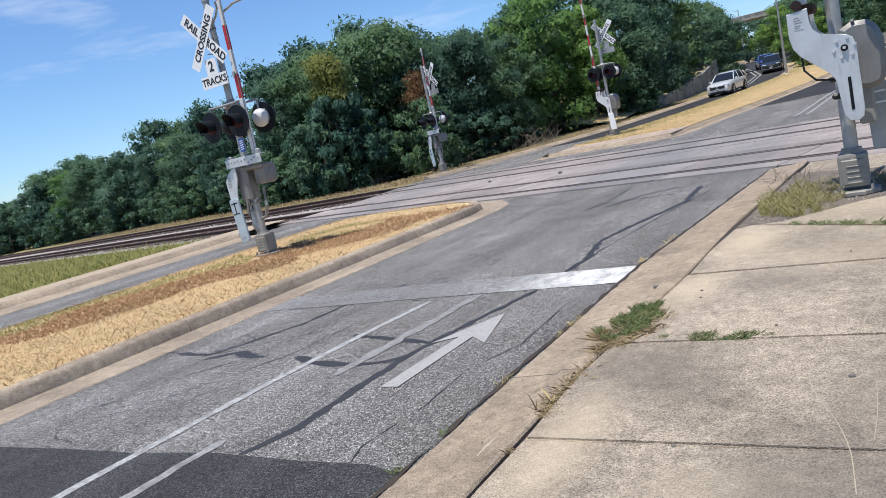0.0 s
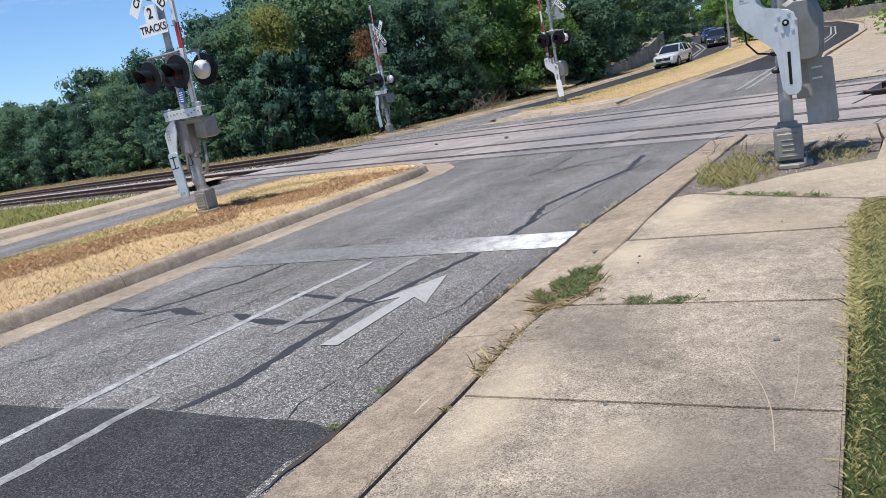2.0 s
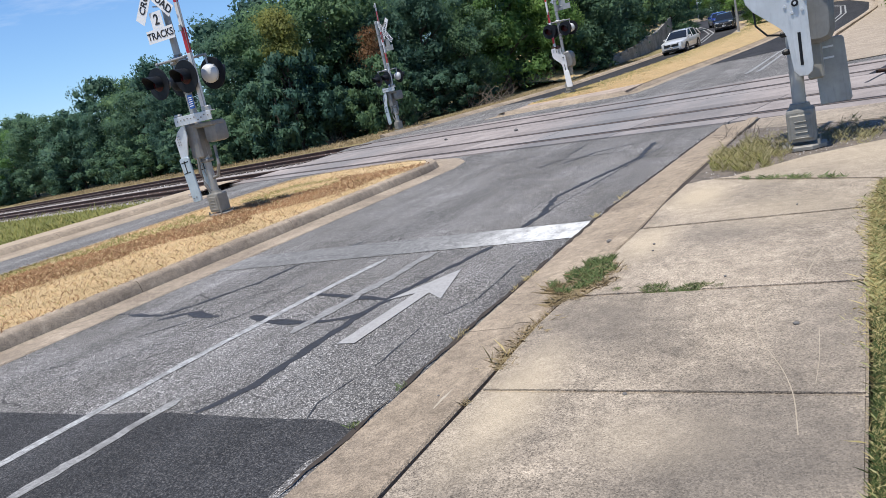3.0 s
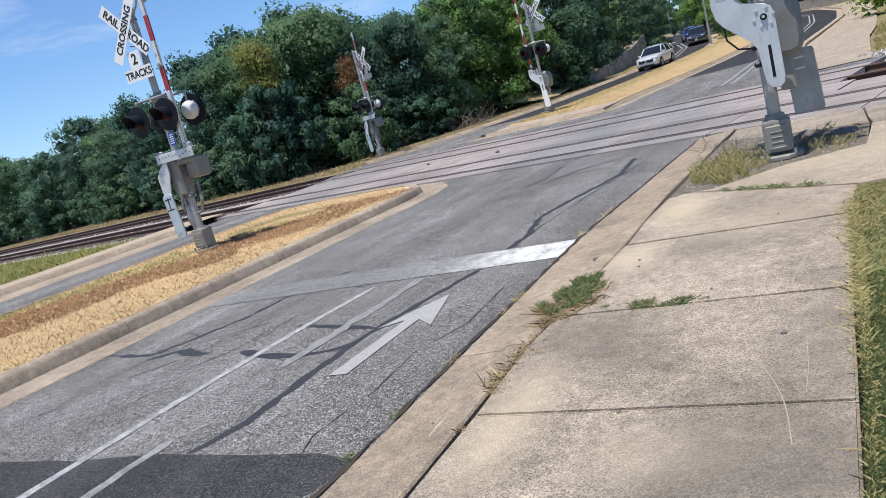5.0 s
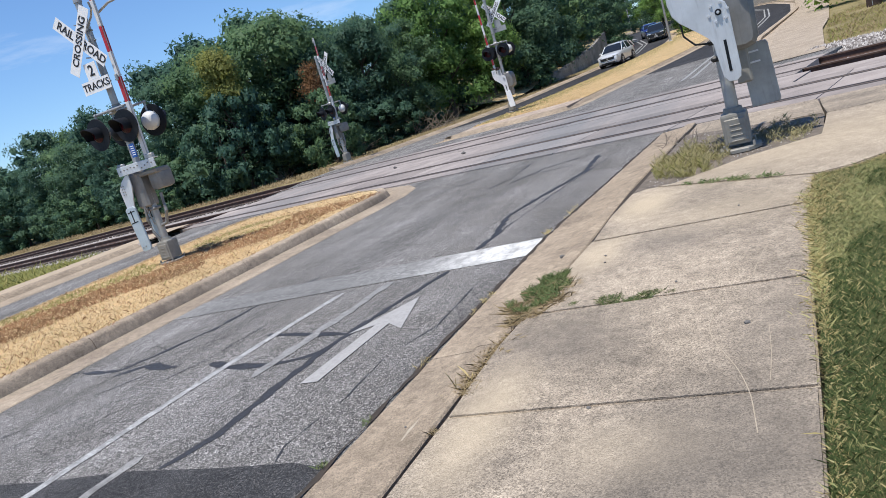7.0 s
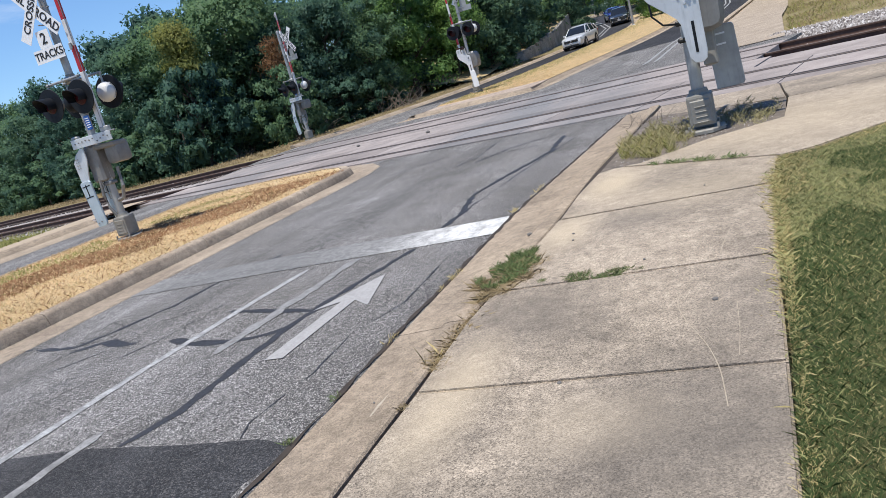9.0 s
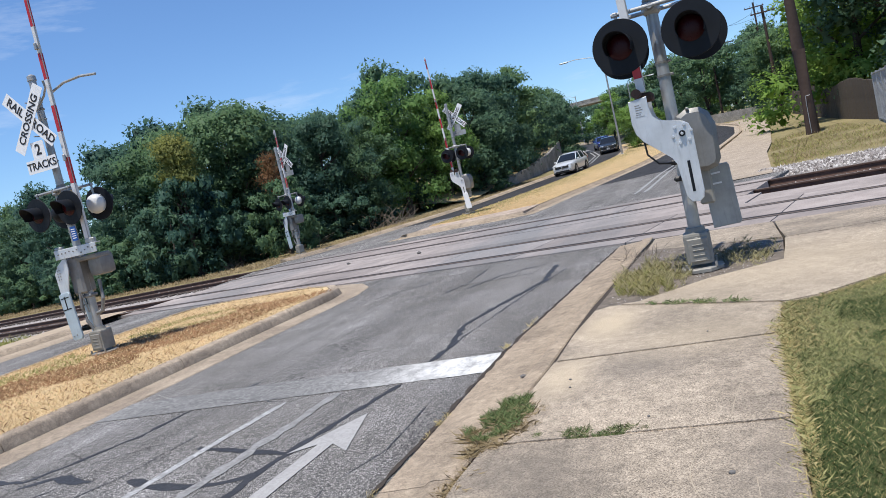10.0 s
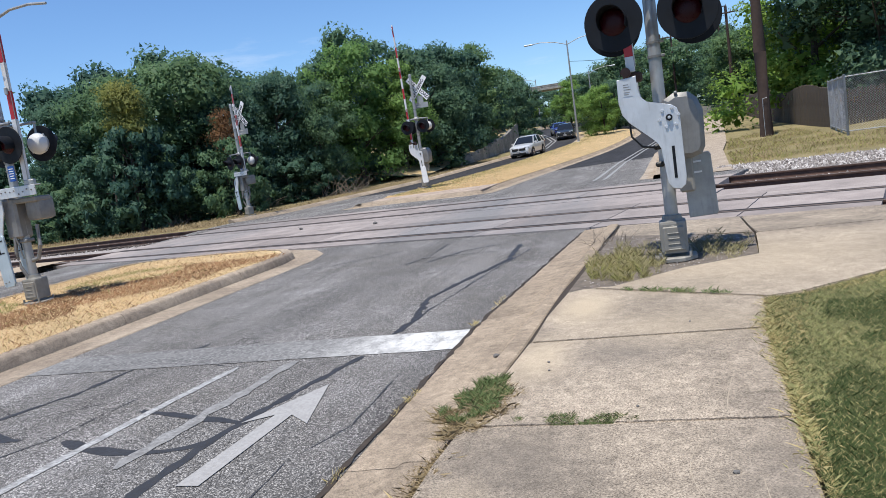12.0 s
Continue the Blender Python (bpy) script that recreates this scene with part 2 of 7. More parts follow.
def ground_material():
    k = Nodes("ground_soil")
    c = k.ramp(k.noise(0.35, 7, 0.65), (0.32, (0.11, 0.10, 0.05)), (0.5, (0.21, 0.18, 0.09)), (0.7, (0.32, 0.26, 0.14)))
    c = k.mix(0.45, c, k.ramp(k.noise(9, 6, 0.75), (0.3, (0.10, 0.09, 0.04)), (0.7, (0.42, 0.34, 0.19))))
    return k.done(c, 0.95, 0, k.noise(30, 6, 0.8), 0.8, 0.02, 0.1)


M_GROUND = ground_material()


def turf_material(name, a, b, c2):
    k = Nodes(name)
    c = k.ramp(k.noise(1.2, 7, 0.7), (0.32, a), (0.5, b), (0.7, c2))
    c = k.mix(0.4, c, k.ramp(k.noise(45, 4, 0.8), (0.3, shade(a, 0.5)), (0.7, c2)))
    return k.done(c, 0.95, 0, k.noise(50, 5, 0.8), 0.9, 0.02, 0.1)


M_DRYTURF = turf_material("dry_turf", (0.44, 0.31, 0.16), (0.64, 0.47, 0.26), (0.76, 0.59, 0.36))
M_FARTURF = turf_material("far_dry_turf", (0.34, 0.25, 0.13), (0.52, 0.39, 0.21), (0.62, 0.48, 0.29))
M_LAWN = turf_material("lawn_turf", (0.045, 0.065, 0.024), (0.085, 0.105, 0.04), (0.18, 0.17, 0.085))
M_GREENTURF = turf_material("verge_turf", (0.07, 0.10, 0.03), (0.13, 0.15, 0.05), (0.25, 0.22, 0.09))
M_DRYBLADE = blades("dry_grass_blades", (0.52, 0.355, 0.185), (0.66, 0.475, 0.27), (0.74, 0.57, 0.355), (0.80, 0.66, 0.46))
M_REDBLADE = blades("brown_grass_blades", (0.20, 0.108, 0.062), (0.33, 0.19, 0.11), (0.47, 0.30, 0.18))
M_LAWNBLADE = blades("lawn_blades", (0.026, 0.06, 0.018), (0.044, 0.084, 0.027), (0.066, 0.108, 0.038), (0.11, 0.13, 0.055))
M_PALEBLADE = blades("pale_lawn_blades", (0.19, 0.24, 0.09), (0.29, 0.32, 0.14), (0.42, 0.42, 0.20), (0.60, 0.53, 0.32))
M_EDGEBLADE = blades("wild_grass_blades", (0.19, 0.15, 0.088), (0.30, 0.24, 0.15), (0.44, 0.355, 0.23))
M_OLIVEBLADE = blades("olive_weed_blades", (0.17, 0.175, 0.085), (0.26, 0.255, 0.125), (0.37, 0.34, 0.19), (0.50, 0.43, 0.28))
M_STRAWBLADE = blades("straw_blades", (0.34, 0.30, 0.14), (0.52, 0.43, 0.21), (0.68, 0.56, 0.33))
M_TUFT = blades("green_tuft_blades", (0.06, 0.12, 0.04), (0.105, 0.18, 0.07), (0.15, 0.23, 0.10), (0.36, 0.32, 0.18))
M_VERGEBLADE = blades("verge_blades", (0.15, 0.19, 0.055), (0.24, 0.26, 0.085), (0.42, 0.36, 0.16))
M_LEAF = foliage("oak_leaves", (0.06, 0.125, 0.09), (0.104, 0.20, 0.125), (0.165, 0.27, 0.155))
M_LEAF2 = foliage("bright_leaves", (0.13, 0.24, 0.06), (0.20, 0.35, 0.09), (0.29, 0.44, 0.14))
M_LEAF3 = foliage("yellow_leaves", (0.13, 0.165, 0.06), (0.20, 0.235, 0.085), (0.28, 0.30, 0.125))
M_LEAF4 = foliage("dead_leaves", (0.10, 0.055, 0.04), (0.17, 0.10, 0.07), (0.25, 0.16, 0.11))
M_BARK = plain("bark", (0.075, 0.06, 0.05), 0.95, 0, 0.45, 3, 18, 1.0)
M_DEADWOOD = plain("dead_wood", (0.22, 0.18, 0.14), 0.95, 0, 0.35, 3, 18, 0.8)


def steel(name, col, rough, metal, streak=0.3):
    k = Nodes(name)
    c = k.ramp(k.noise(3, 6, 0.6), (0.3, shade(col, 1 - streak)), (0.7, shade(col, 1.1)))
    c = k.mix(k.ramp(k.noise(5, 6, 0.7, k.scaled((6, 6, 0.7))), (0.52, 0.0), (0.75, 0.4)), c, shade(col, 0.45))
    r = k.ramp(k.noise(14, 4), (0.3, rough - 0.1), (0.7, rough + 0.12))
    return k.done(c, r, metal, k.noise(60, 3), 0.08, 0.003)


M_ALU = steel("galvanised_steel", (0.42, 0.42, 0.41), 0.5, 0.55)
M_SILVER = steel("aluminium_paint", (0.58, 0.60, 0.62), 0.42, 0.35, 0.15)
M_BLUEPLATE = steel("pale_weight_plate", (0.42, 0.50, 0.55), 0.5, 0.2, 0.15)
M_CAST = steel("cast_housing", (0.25, 0.245, 0.235), 0.55, 0.4)
M_BOX = steel("weathered_base", (0.30, 0.285, 0.25), 0.65, 0.25)
M_RUST = steel("rusty_rail_side", (0.105, 0.06, 0.045), 0.85, 0.2, 0.4)
M_HEAD = steel("rail_head", (0.115, 0.085, 0.07), 0.6, 0.25, 0.2)
M_DOME = plain("pale_dome_paint", (0.60, 0.60, 0.59), 0.4, 0, 0.1, 6, 40, 0.03)
M_FILLER = plain("groove_filler", (0.022, 0.017, 0.015), 0.9, 0, 0.4, 4, 40, 0.5)
M_WHITE = plain("white_sheeting", (0.80, 0.80, 0.80), 0.45, 0, 0.06, 4, 40, 0.02)
M_ARMWHITE = plain("arm_white", (0.62, 0.62, 0.62), 0.5, 0, 0.15, 5, 40, 0.05)
M_RED = plain("red_reflective", (0.42, 0.02, 0.025), 0.4, 0, 0.2, 6, 40, 0.05)
M_BLACK = plain("black_paint", (0.009, 0.011, 0.015), 0.6, 0, 0.3, 5, 40, 0.05, 0.22)
M_LETTER = plain("black_lettering", (0.015, 0.015, 0.017), 0.6, 0, 0.1)
M_LENS = plain("red_lens", (0.032, 0.003, 0.006), 0.35, 0, 0.25, 20, 120, 0.2, 0.2)
M_BLUE = plain("blue_notice", (0.02, 0.09, 0.34), 0.45, 0, 0.1)
M_CABLE = plain("black_cable", (0.015, 0.015, 0.015), 0.6, 0, 0.1)
M_TIE = plain("timber_tie", (0.085, 0.065, 0.052), 0.95, 0, 0.4, 3, 20, 0.8)
M_POLE = plain("creosote_pole", (0.062, 0.04, 0.032), 0.9, 0, 0.4, 1.5, 14, 0.8)
M_FENCE = plain("weathered_boards", (0.105, 0.08, 0.058), 0.9, 0, 0.35, 1.3, 16, 0.6)
M_GALV = steel("fence_wire", (0.42, 0.43, 0.44), 0.5, 0.6)
M_ORANGE = plain("orange_wall", (0.55, 0.27, 0.07), 0.8, 0, 0.15)
M_ROOF = plain("grey_shingles", (0.16, 0.15, 0.14), 0.9, 0, 0.3, 2, 25, 0.5)
M_RUBBER = plain("tyre_rubber", (0.014, 0.014, 0.014), 0.8, 0, 0.2)
M_RIM = steel("alloy_rim", (0.55, 0.55, 0.56), 0.35, 0.8, 0.1)
M_DARKTRIM = plain("dark_trim", (0.02, 0.02, 0.022), 0.55, 0, 0.2)
M_CARGLASS = plain("tinted_glass", (0.012, 0.014, 0.016), 0.06, 0, 0.1, 3, 30, 0.0, 0.7)
M_LAMPGLASS = plain("headlamp_glass", (0.62, 0.64, 0.66), 0.12, 0.2, 0.1, 6, 30, 0.0, 0.7)
M_PLATE = plain("plate_white", (0.6, 0.6, 0.6), 0.5, 0, 0.05)


def carpaint(name, col):
    k = Nodes(name)
    c = k.mix(0.12, col, k.ramp(k.noise(2.2, 5), (0.3, shade(col, 0.7)), (0.7, shade(col, 1.15))))
    k.b.inputs["Coat Weight"].default_value = 0.8
    k.b.inputs["Coat Roughness"].default_value = 0.06
    return k.done(c, 0.35, 0.25)


M_CARWHITE = carpaint("pearl_white_paint", (0.72, 0.72, 0.71))
M_CARDARK = carpaint("dark_slate_paint", (0.022, 0.027, 0.034))
M_CARBLUE = carpaint("royal_blue_paint", (0.015, 0.035, 0.30))


def gravel_material():
    k = Nodes("ballast_stone")
    c = k.ramp(k.rnd("island"), (0.0, (0.13, 0.11, 0.10)), (0.4, (0.27, 0.24, 0.215)), (0.75, (0.42, 0.38, 0.35)), (1.0, (0.64, 0.60, 0.56)))
    return k.done(c, 0.9, 0, k.noise(60, 3), 0.4, 0.004)


M_GRAVEL = gravel_material()
M_BALLAST = plain("ballast_bed", (0.36, 0.32, 0.295), 0.95, 0, 0.5, 14, 45, 1.0)


# ---- mesh helpers ----
def part(name, bm, material, parent=None, label=""):
    me = bpy.data.meshes.new(name)
    bmesh.ops.recalc_face_normals(bm, faces=bm.faces[:])
    bm.to_mesh(me)
    bm.free()
    me.materials.append(material)
    ob = new(name, me)
    ob.parent = parent
    if label:
        ob["label"] = label
    return ob


def thing(name, label, category, group="", m=None):
    ob = new(name)
    ob.empty_display_size = 0.3
    if m is not None:
        ob.matrix_basis = m
    return tagged(ob, label, category, group)


def setting(ob, label, category):
    return tagged(ob, label, category, "", "structure")


def smooth(ob, angle=0.7):
    for p in ob.data.polygons:
        p.use_smooth = True
    ob.data.set_sharp_from_angle(angle=angle)
    return ob


def box(bm, c, s, bevel=0.0, rot=None, seg=1):
    m = Matrix.Translation(c) @ (rot.to_4x4() if rot else Matrix.Identity(4)) @ Matrix.Diagonal((*s, 1))
    r = bmesh.ops.create_cube(bm, size=1.0, matrix=m)
    if bevel:
        es = list({e for v in r["verts"] for e in v.link_edges})
        bmesh.ops.bevel(bm, geom=es, offset=bevel, segments=seg, affect="EDGES", profile=0.6)
    return bm


def rod(bm, p0, p1, r0, r1=None, seg=14, caps=True):
    p0, p1 = Vector(p0), Vector(p1)
    d = p1 - p0
    m = Matrix.Translation((p0 + p1) / 2) @ d.to_track_quat("Z", "Y").to_matrix().to_4x4()
    bmesh.ops.create_cone(bm, cap_ends=caps, segments=seg, radius1=r0, radius2=r0 if r1 is None else r1, depth=d.length, matrix=m)
    return bm


def tube(bm, pts, r, seg=8):
    pts = [Vector(p) for p in pts]
    rings = []
    for i, p in enumerate(pts):
        d = (pts[min(i + 1, len(pts) - 1)] - pts[max(i - 1, 0)]).normalized()
        q = d.to_track_quat("Z", "Y")
        rad = r[i] if isinstance(r, (list, tuple)) else r
        rings.append([bm.verts.new(p + q @ Vector((rad * math.cos(a), rad * math.sin(a), 0))) for a in [2 * math.pi * k / seg for k in range(seg)]])
    for a, b in zip(rings, rings[1:]):
        for k in range(seg):
            bm.faces.new((a[k], a[(k + 1) % seg], b[(k + 1) % seg], b[k]))
    bm.faces.new(rings[0][::-1])
    bm.faces.new(rings[-1])
    return bm


def slab(bm, outline, depth, m=None, bevel=0.0):
    """An outline in x, y, raised from z 0 to depth, placed by m."""
    m = m or Matrix.Identity(4)
    low = [bm.verts.new(m @ Vector((x, y, 0))) for x, y in outline]
    top = [bm.verts.new(m @ Vector((x, y, depth))) for x, y in outline]
    f = bm.faces.new(top)
    bm.faces.new(low[::-1])
    n = len(low)
    for i in range(n):
        bm.faces.new((low[i], low[(i + 1) % n], top[(i + 1) % n], top[i]))
    if bevel:
        bmesh.ops.bevel(bm, geom=list(f.edges), offset=bevel, segments=1, affect="EDGES")
    return bm


UPRIGHT = Matrix.Rotation(radians(90), 4, "X")


def letters(text, size, material, parent, m, label="", name="lettering"):
    cu = bpy.data.curves.new("text", "FONT")
    cu.body, cu.size, cu.align_x, cu.align_y = text, size, "CENTER", "CENTER"
    cu.extrude, cu.offset = 0.002, size * 0.018
    tmp = new("text", cu)
    bpy.context.view_layer.update()
    me = bpy.data.meshes.new_from_object(tmp.evaluated_get(bpy.context.evaluated_depsgraph_get()))
    bpy.data.objects.remove(tmp)
    me.materials.clear()
    me.materials.append(material)
    ob = new(name, me)
    ob.parent = parent
    ob.matrix_basis = m
    if label:
        ob["label"] = label
    return ob


# ---- lie of the land ----
def hump(c):
    """The crossing stands a little proud of the road, by the distance across the rails."""
    return float(np.interp(c, [11.3, 12.9, 15.9, 17.4, 19.2, 23.0], [0.0, 0.028, 0.05, 0.09, 0.085, 0.0]))


def rise(x, y):
    u = max(0.0, y - 35)
    z = 0.0006 * u * u if u < 33.3 else 0.665 + 0.04 * (min(u, 120) - 33.3)
    low = max(0.0, -x - 16) * max(0.0, min(1.0, (75 - y) / 25))
    return z - 0.012 * min(low, 70) + hump(0.2767 * x + 0.9609 * y)


def line(pairs):
    ys, xs = [p[0] for p in pairs], [p[1] for p in pairs]
    return lambda y: float(np.interp(y, ys, xs))


road_left = line([(-60, -14.2), (6, -14.2), (14, -15.0), (24, -15.5), (34, -14.4), (43, -12.9), (52, -12.2), (58, -11.3), (62, -10.6), (68, -10.1), (77, -10.6), (83, -11.5), (100, -15.0), (111, -17.6), (140, -26)])
road_right = line([(-60, 0), (4.4, 0), (7.2, 0.2), (10.6, 0.42), (19, 1.1), (30, 1.25), (39, 1.4), (50, 2.4), (64, 4.05), (75, 4.4), (88, 2.9), (100, -1.5), (113, -7), (140, -17)])
isle_left = line([(23.5, -9.9), (30, -9.7), (36, -9.4), (42, -9.0), (50, -8.4), (58, -7.5), (64, -6.8), (70, -6.0), (80, -6.2), (92, -9)])
isle_right = line([(23.5, -4.6), (31, -4.1), (40, -3.3), (50, -2.1), (60, -1.1), (70, -0.4), (80, -1.2), (92, -6)])
TRACK_DIR, TRACK_ACROSS = Vector((0.9609, -0.2767, 0)), Vector((0.2767, 0.9609, 0))


def on_track(s, c, z=0.0):
    """A place s metres along the line and c metres across it."""
    p = TRACK_DIR * s + TRACK_ACROSS * c
    return Vector((p.x, p.y, rise(p.x, p.y) + z))


def strip(bm, left, right, y0, y1, step, dz, across=2):
    rows, y = [], y0
    ys = np.linspace(y0, y1, max(2, int(abs(y1 - y0) / step) + 1))
    for y in ys:
        a, b = left(y), right(y)
        rows.append([bm.verts.new((a + (b - a) * k / across, y, rise(a + (b - a) * k / across, y) + dz)) for k in range(across + 1)])
    for p, q in zip(rows, rows[1:]):
        for k in range(across):
            bm.faces.new((p[k], p[k + 1], q[k + 1], q[k]))
    return bm


# ---- ground and roads ----
def make_ground():
    bm = bmesh.new()
    xs = sorted({*np.linspace(-90, 40, 105).tolist(), -1500, -800, -400, -250, -160, -120, 60, 100, 180, 350, 800, 1500})
    ys = sorted({*np.linspace(-30, 170, 201).tolist(), -300, -100, -60, 220, 320, 600, 1200, 2000})

    def low(x, y):
        c = 0.2767 * x + 0.9609 * y
        return 0.06 + 0.3 * max(0.0, min(1.0, (c - 9.4) / 1.0, ((22.2 if x > 3.5 else 19.6) - c) / 1.0))

    grid = [[bm.verts.new((x, y, rise(x, y) - low(x, y))) for x in xs] for y in ys]
    for a, b in zip(grid, grid[1:]):
        for i in range(len(xs) - 1):
            bm.faces.new((a[i], a[i + 1], b[i + 1], b[i]))
    return setting(part("ground", bm, M_GROUND), "dry grassy soil that rolls off to the distance", "ground")


make_ground()
bm = strip(bmesh.new(), road_left, road_right, -60, 34.5, 0.75, 0.0, 12)
road = setting(part("road", bm, M_ROAD), "worn grey asphalt road with pale aggregate and cracks", "road")
bm = strip(bmesh.new(), road_left, road_right, 34.5, 140, 1.5, -0.003, 10)
setting(part("road_far", bm, M_NEWROAD), "freshly laid black asphalt road bending to the left", "road")
# The old surface ends in a slanting, ragged joint.
bm = bmesh.new()
ends = [(-4.3, 34.3), (1.3, 34.3), (1.42, 35.2), (0.5, 35.0), (-0.7, 35.3), (-1.8, 34.8), (-2.9, 34.75)]
slab(bm, ends, 0.004, Matrix.Translation((0, 0, 0.004)))
setting(part("road_joint", bm, M_ROAD), "ragged end of the older grey asphalt", "road")
# Dark patch across the near lanes.
bm = bmesh.new()
outline = [(-4.7, -8), (-0.02, -8), (-0.06, -1.0), (-0.1, -0.35), (0.02, 0.0), (-0.12, 0.03), (-0.3, 0.08), (-0.8, 0.07), (-1.6, 0.1), (-2.4, 0.03), (-3.2, 0.02), (-4.7, -0.05)]
slab(bm, outline, 0.001, Matrix.Translation((0, 0, 0.0008)))
setting(part("road_patch", bm, M_PATCH), "dark patched strip of newer asphalt", "road")


def ribbon(bm, pts, width, z=0.006, jitter=0.25, seed=1):
    """A flat crooked band along a few places on the road."""
    rng = random.Random(seed)
    fine = []
    for (x0, y0), (x1, y1) in zip(pts, pts[1:]):
        n = max(2, int(math.hypot(x1 - x0, y1 - y0) / 0.11))
        fine += [(x0 + (x1 - x0) * k / n, y0 + (y1 - y0) * k / n) for k in range(n)]
    fine.append(pts[-1])
    prev = None
    for i, (x, y) in enumerate(fine):
        a, b = fine[max(0, i - 1)], fine[min(len(fine) - 1, i + 1)]
        d = Vector((b[0] - a[0], b[1] - a[1]))
        d = d.normalized() if d.length > 1e-6 else Vector((0, 1))
        w = width * (1 + rng.uniform(-jitter, jitter)) / 2
        if i in (0, len(fine) - 1):
            w *= 0.4
        o = rng.uniform(-jitter, jitter) * width * 0.5
        n = Vector((-d.y, d.x))
        pair = [bm.verts.new((x + n.x * (o + k * w), y + n.y * (o + k * w), rise(x, y) + z)) for k in (1, -1)]
        if prev:
            bm.faces.new((prev[0], prev[1], pair[1], pair[0]))
        prev = pair
    return bm


TAR = [
    (0.08, [(-1.35, 0.1), (-1.22, 0.5), (-1.22, 1.0), (-1.23, 1.7), (-1.17, 2.3), (-1.02, 3.0), (-0.86, 3.72)]),
    (0.085, [(-0.82, 4.42), (-0.79, 5.03), (-0.97, 6.0), (-0.84, 6.7), (-0.62, 7.6), (-0.45, 8.4), (-0.54, 9.9)]),
    (0.022, [(-0.8, 4.6), (-0.75, 5.5), (-0.52, 7.5), (-0.26, 9.3)]),
    (0.05, [(-5.0, 2.3), (-3.94, 2.1), (-3.64, 2.62), (-3.47, 3.05), (-3.4, 3.7), (-3.04, 4.6)]),
    (0.11, [(-3.85, 1.99), (-3.57, 2.15), (-3.0, 1.97)]),
    (0.09, [(-2.55, 1.94), (-2.2, 1.78), (-1.66, 1.7), (-1.34, 1.75), (-1.21, 1.9)]),
    (0.085, [(-2.32, 2.53), (-1.95, 2.42), (-1.68, 2.33), (-1.2, 2.2)]),
]
TAR_THIN = [
    (0.012, [(-3.98, 0.71), (-3.76, 0.99), (-3.71, 1.36), (-3.2, 2.0)]),
    (0.035, [(-2.34, 8.68), (-2.04, 9.54), (-2.1, 11.0)]),
    (0.03, [(-2.4, 9.45), (-1.6, 9.4), (-0.83, 9.38)]),
    (0.04, [(-1.9, 8.9), (-1.5, 9.8), (-0.8, 10.24)]),
    (0.009, [(-0.43, 0.08), (-0.5, 0.28), (-0.42, 0.9), (-0.46, 1.5), (-0.26, 2.06), (-0.3, 3.1)]),
    (0.016, [(-2.8, 4.1), (-2.5, 3.95), (-2.37, 3.72), (-1.97, 3.6)]),
    (0.03, [(-4.2, 9.4), (-3.4, 10.1), (-2.9, 10.6)]),
    (0.009, [(-3.6, 0.3), (-3.1, 1.2), (-2.7, 2.0), (-2.6, 2.9)]),
]
bm = bmesh.new()
for i, (w, pts) in enumerate(TAR + TAR_THIN):
    ribbon(bm, pts, w, 0.0026 + 0.0001 * i, 0.42 if w > 0.06 else 0.95, i)
setting(part("crack_sealant", bm, M_TAR), "black tar sealed over winding road cracks", "sealant")

bm = bmesh.new()
ribbon(bm, [(-2.33, -8), (-2.3, -0.25), (-2.28, 1.1), (-2.2, 2.5), (-2.08, 3.6)], 0.09, 0.0052, 0.12, 30)
setting(part("lane_line", bm, M_LINE), "worn white lane line", "road marking")
bm = bmesh.new()
ribbon(bm, [(-1.8, -6), (-1.7, 0.1), (-1.695, 0.3)], 0.1, 0.0055, 0.2, 31)
ribbon(bm, [(-1.67, 1.45), (-1.6, 2.6), (-1.52, 3.7)], 0.12, 0.0055, 0.3, 32)
setting(part("lane_line_faded", bm, M_FADED), "older faded lane line", "road marking")
bm = bmesh.new()
rows = []
rng = random.Random(4)
for x in np.linspace(-5.05, 0.0, 40):
    y0, y1 = 3.745 + 0.02 * min(1, -x / 1.9) + rng.uniform(-0.008, 0.008), 4.385 + 0.045 * math.sin(-x / 5.05 * 3.1) + rng.uniform(-0.008, 0.008)
    rows.append([bm.verts.new((x, y0, 0.006)), bm.verts.new((x, y1, 0.006))])
for p, q in zip(rows, rows[1:]):
    bm.faces.new((p[0], q[0], q[1], p[1]))
setting(part("stop_line", bm, M_STOP), "white stop line, crisp by the kerb and scuffed away beyond", "road marking")
bm = bmesh.new()
slab(bm, [(-1.02, 1.2), (-0.86, 1.2), (-0.83, 2.3), (-0.62, 2.12), (-0.84, 2.96), (-1.17, 2.17), (-0.97, 2.31)], 0.001, Matrix.Translation((0, 0, 0.0062)))
setting(part("lane_arrow", bm, M_ARROW), "pale painted straight-ahead arrow", "road marking")
bm = bmesh.new()
for dx in (0.0, 0.34):
    ribbon(bm, [(-0.45 + dx, 23), (-0.2 + dx, 34), (0.4 + dx, 44), (1.3 + dx, 54), (2.2 + dx, 66), (2.2 + dx, 78), (-0.5 + dx, 92)], 0.12, 0.012, 0.05, 40)
for dx in (0.0, 0.45):
    ribbon(bm, [(-9.2 + dx, 60), (-8.9 + dx, 68), (-9.6 + dx, 79.5), (-12.0 + dx, 92), (-15.5 + dx, 107), (-19.2 + dx, 119), (-25 + dx, 134)], 0.16, 0.012, 0.05, 41)
setting(part("lane_line_far", bm, plain("far_line_paint", (0.3, 0.3, 0.29), 0.7, 0, 0.3)), "double white lane lines on the far road", "road marking")


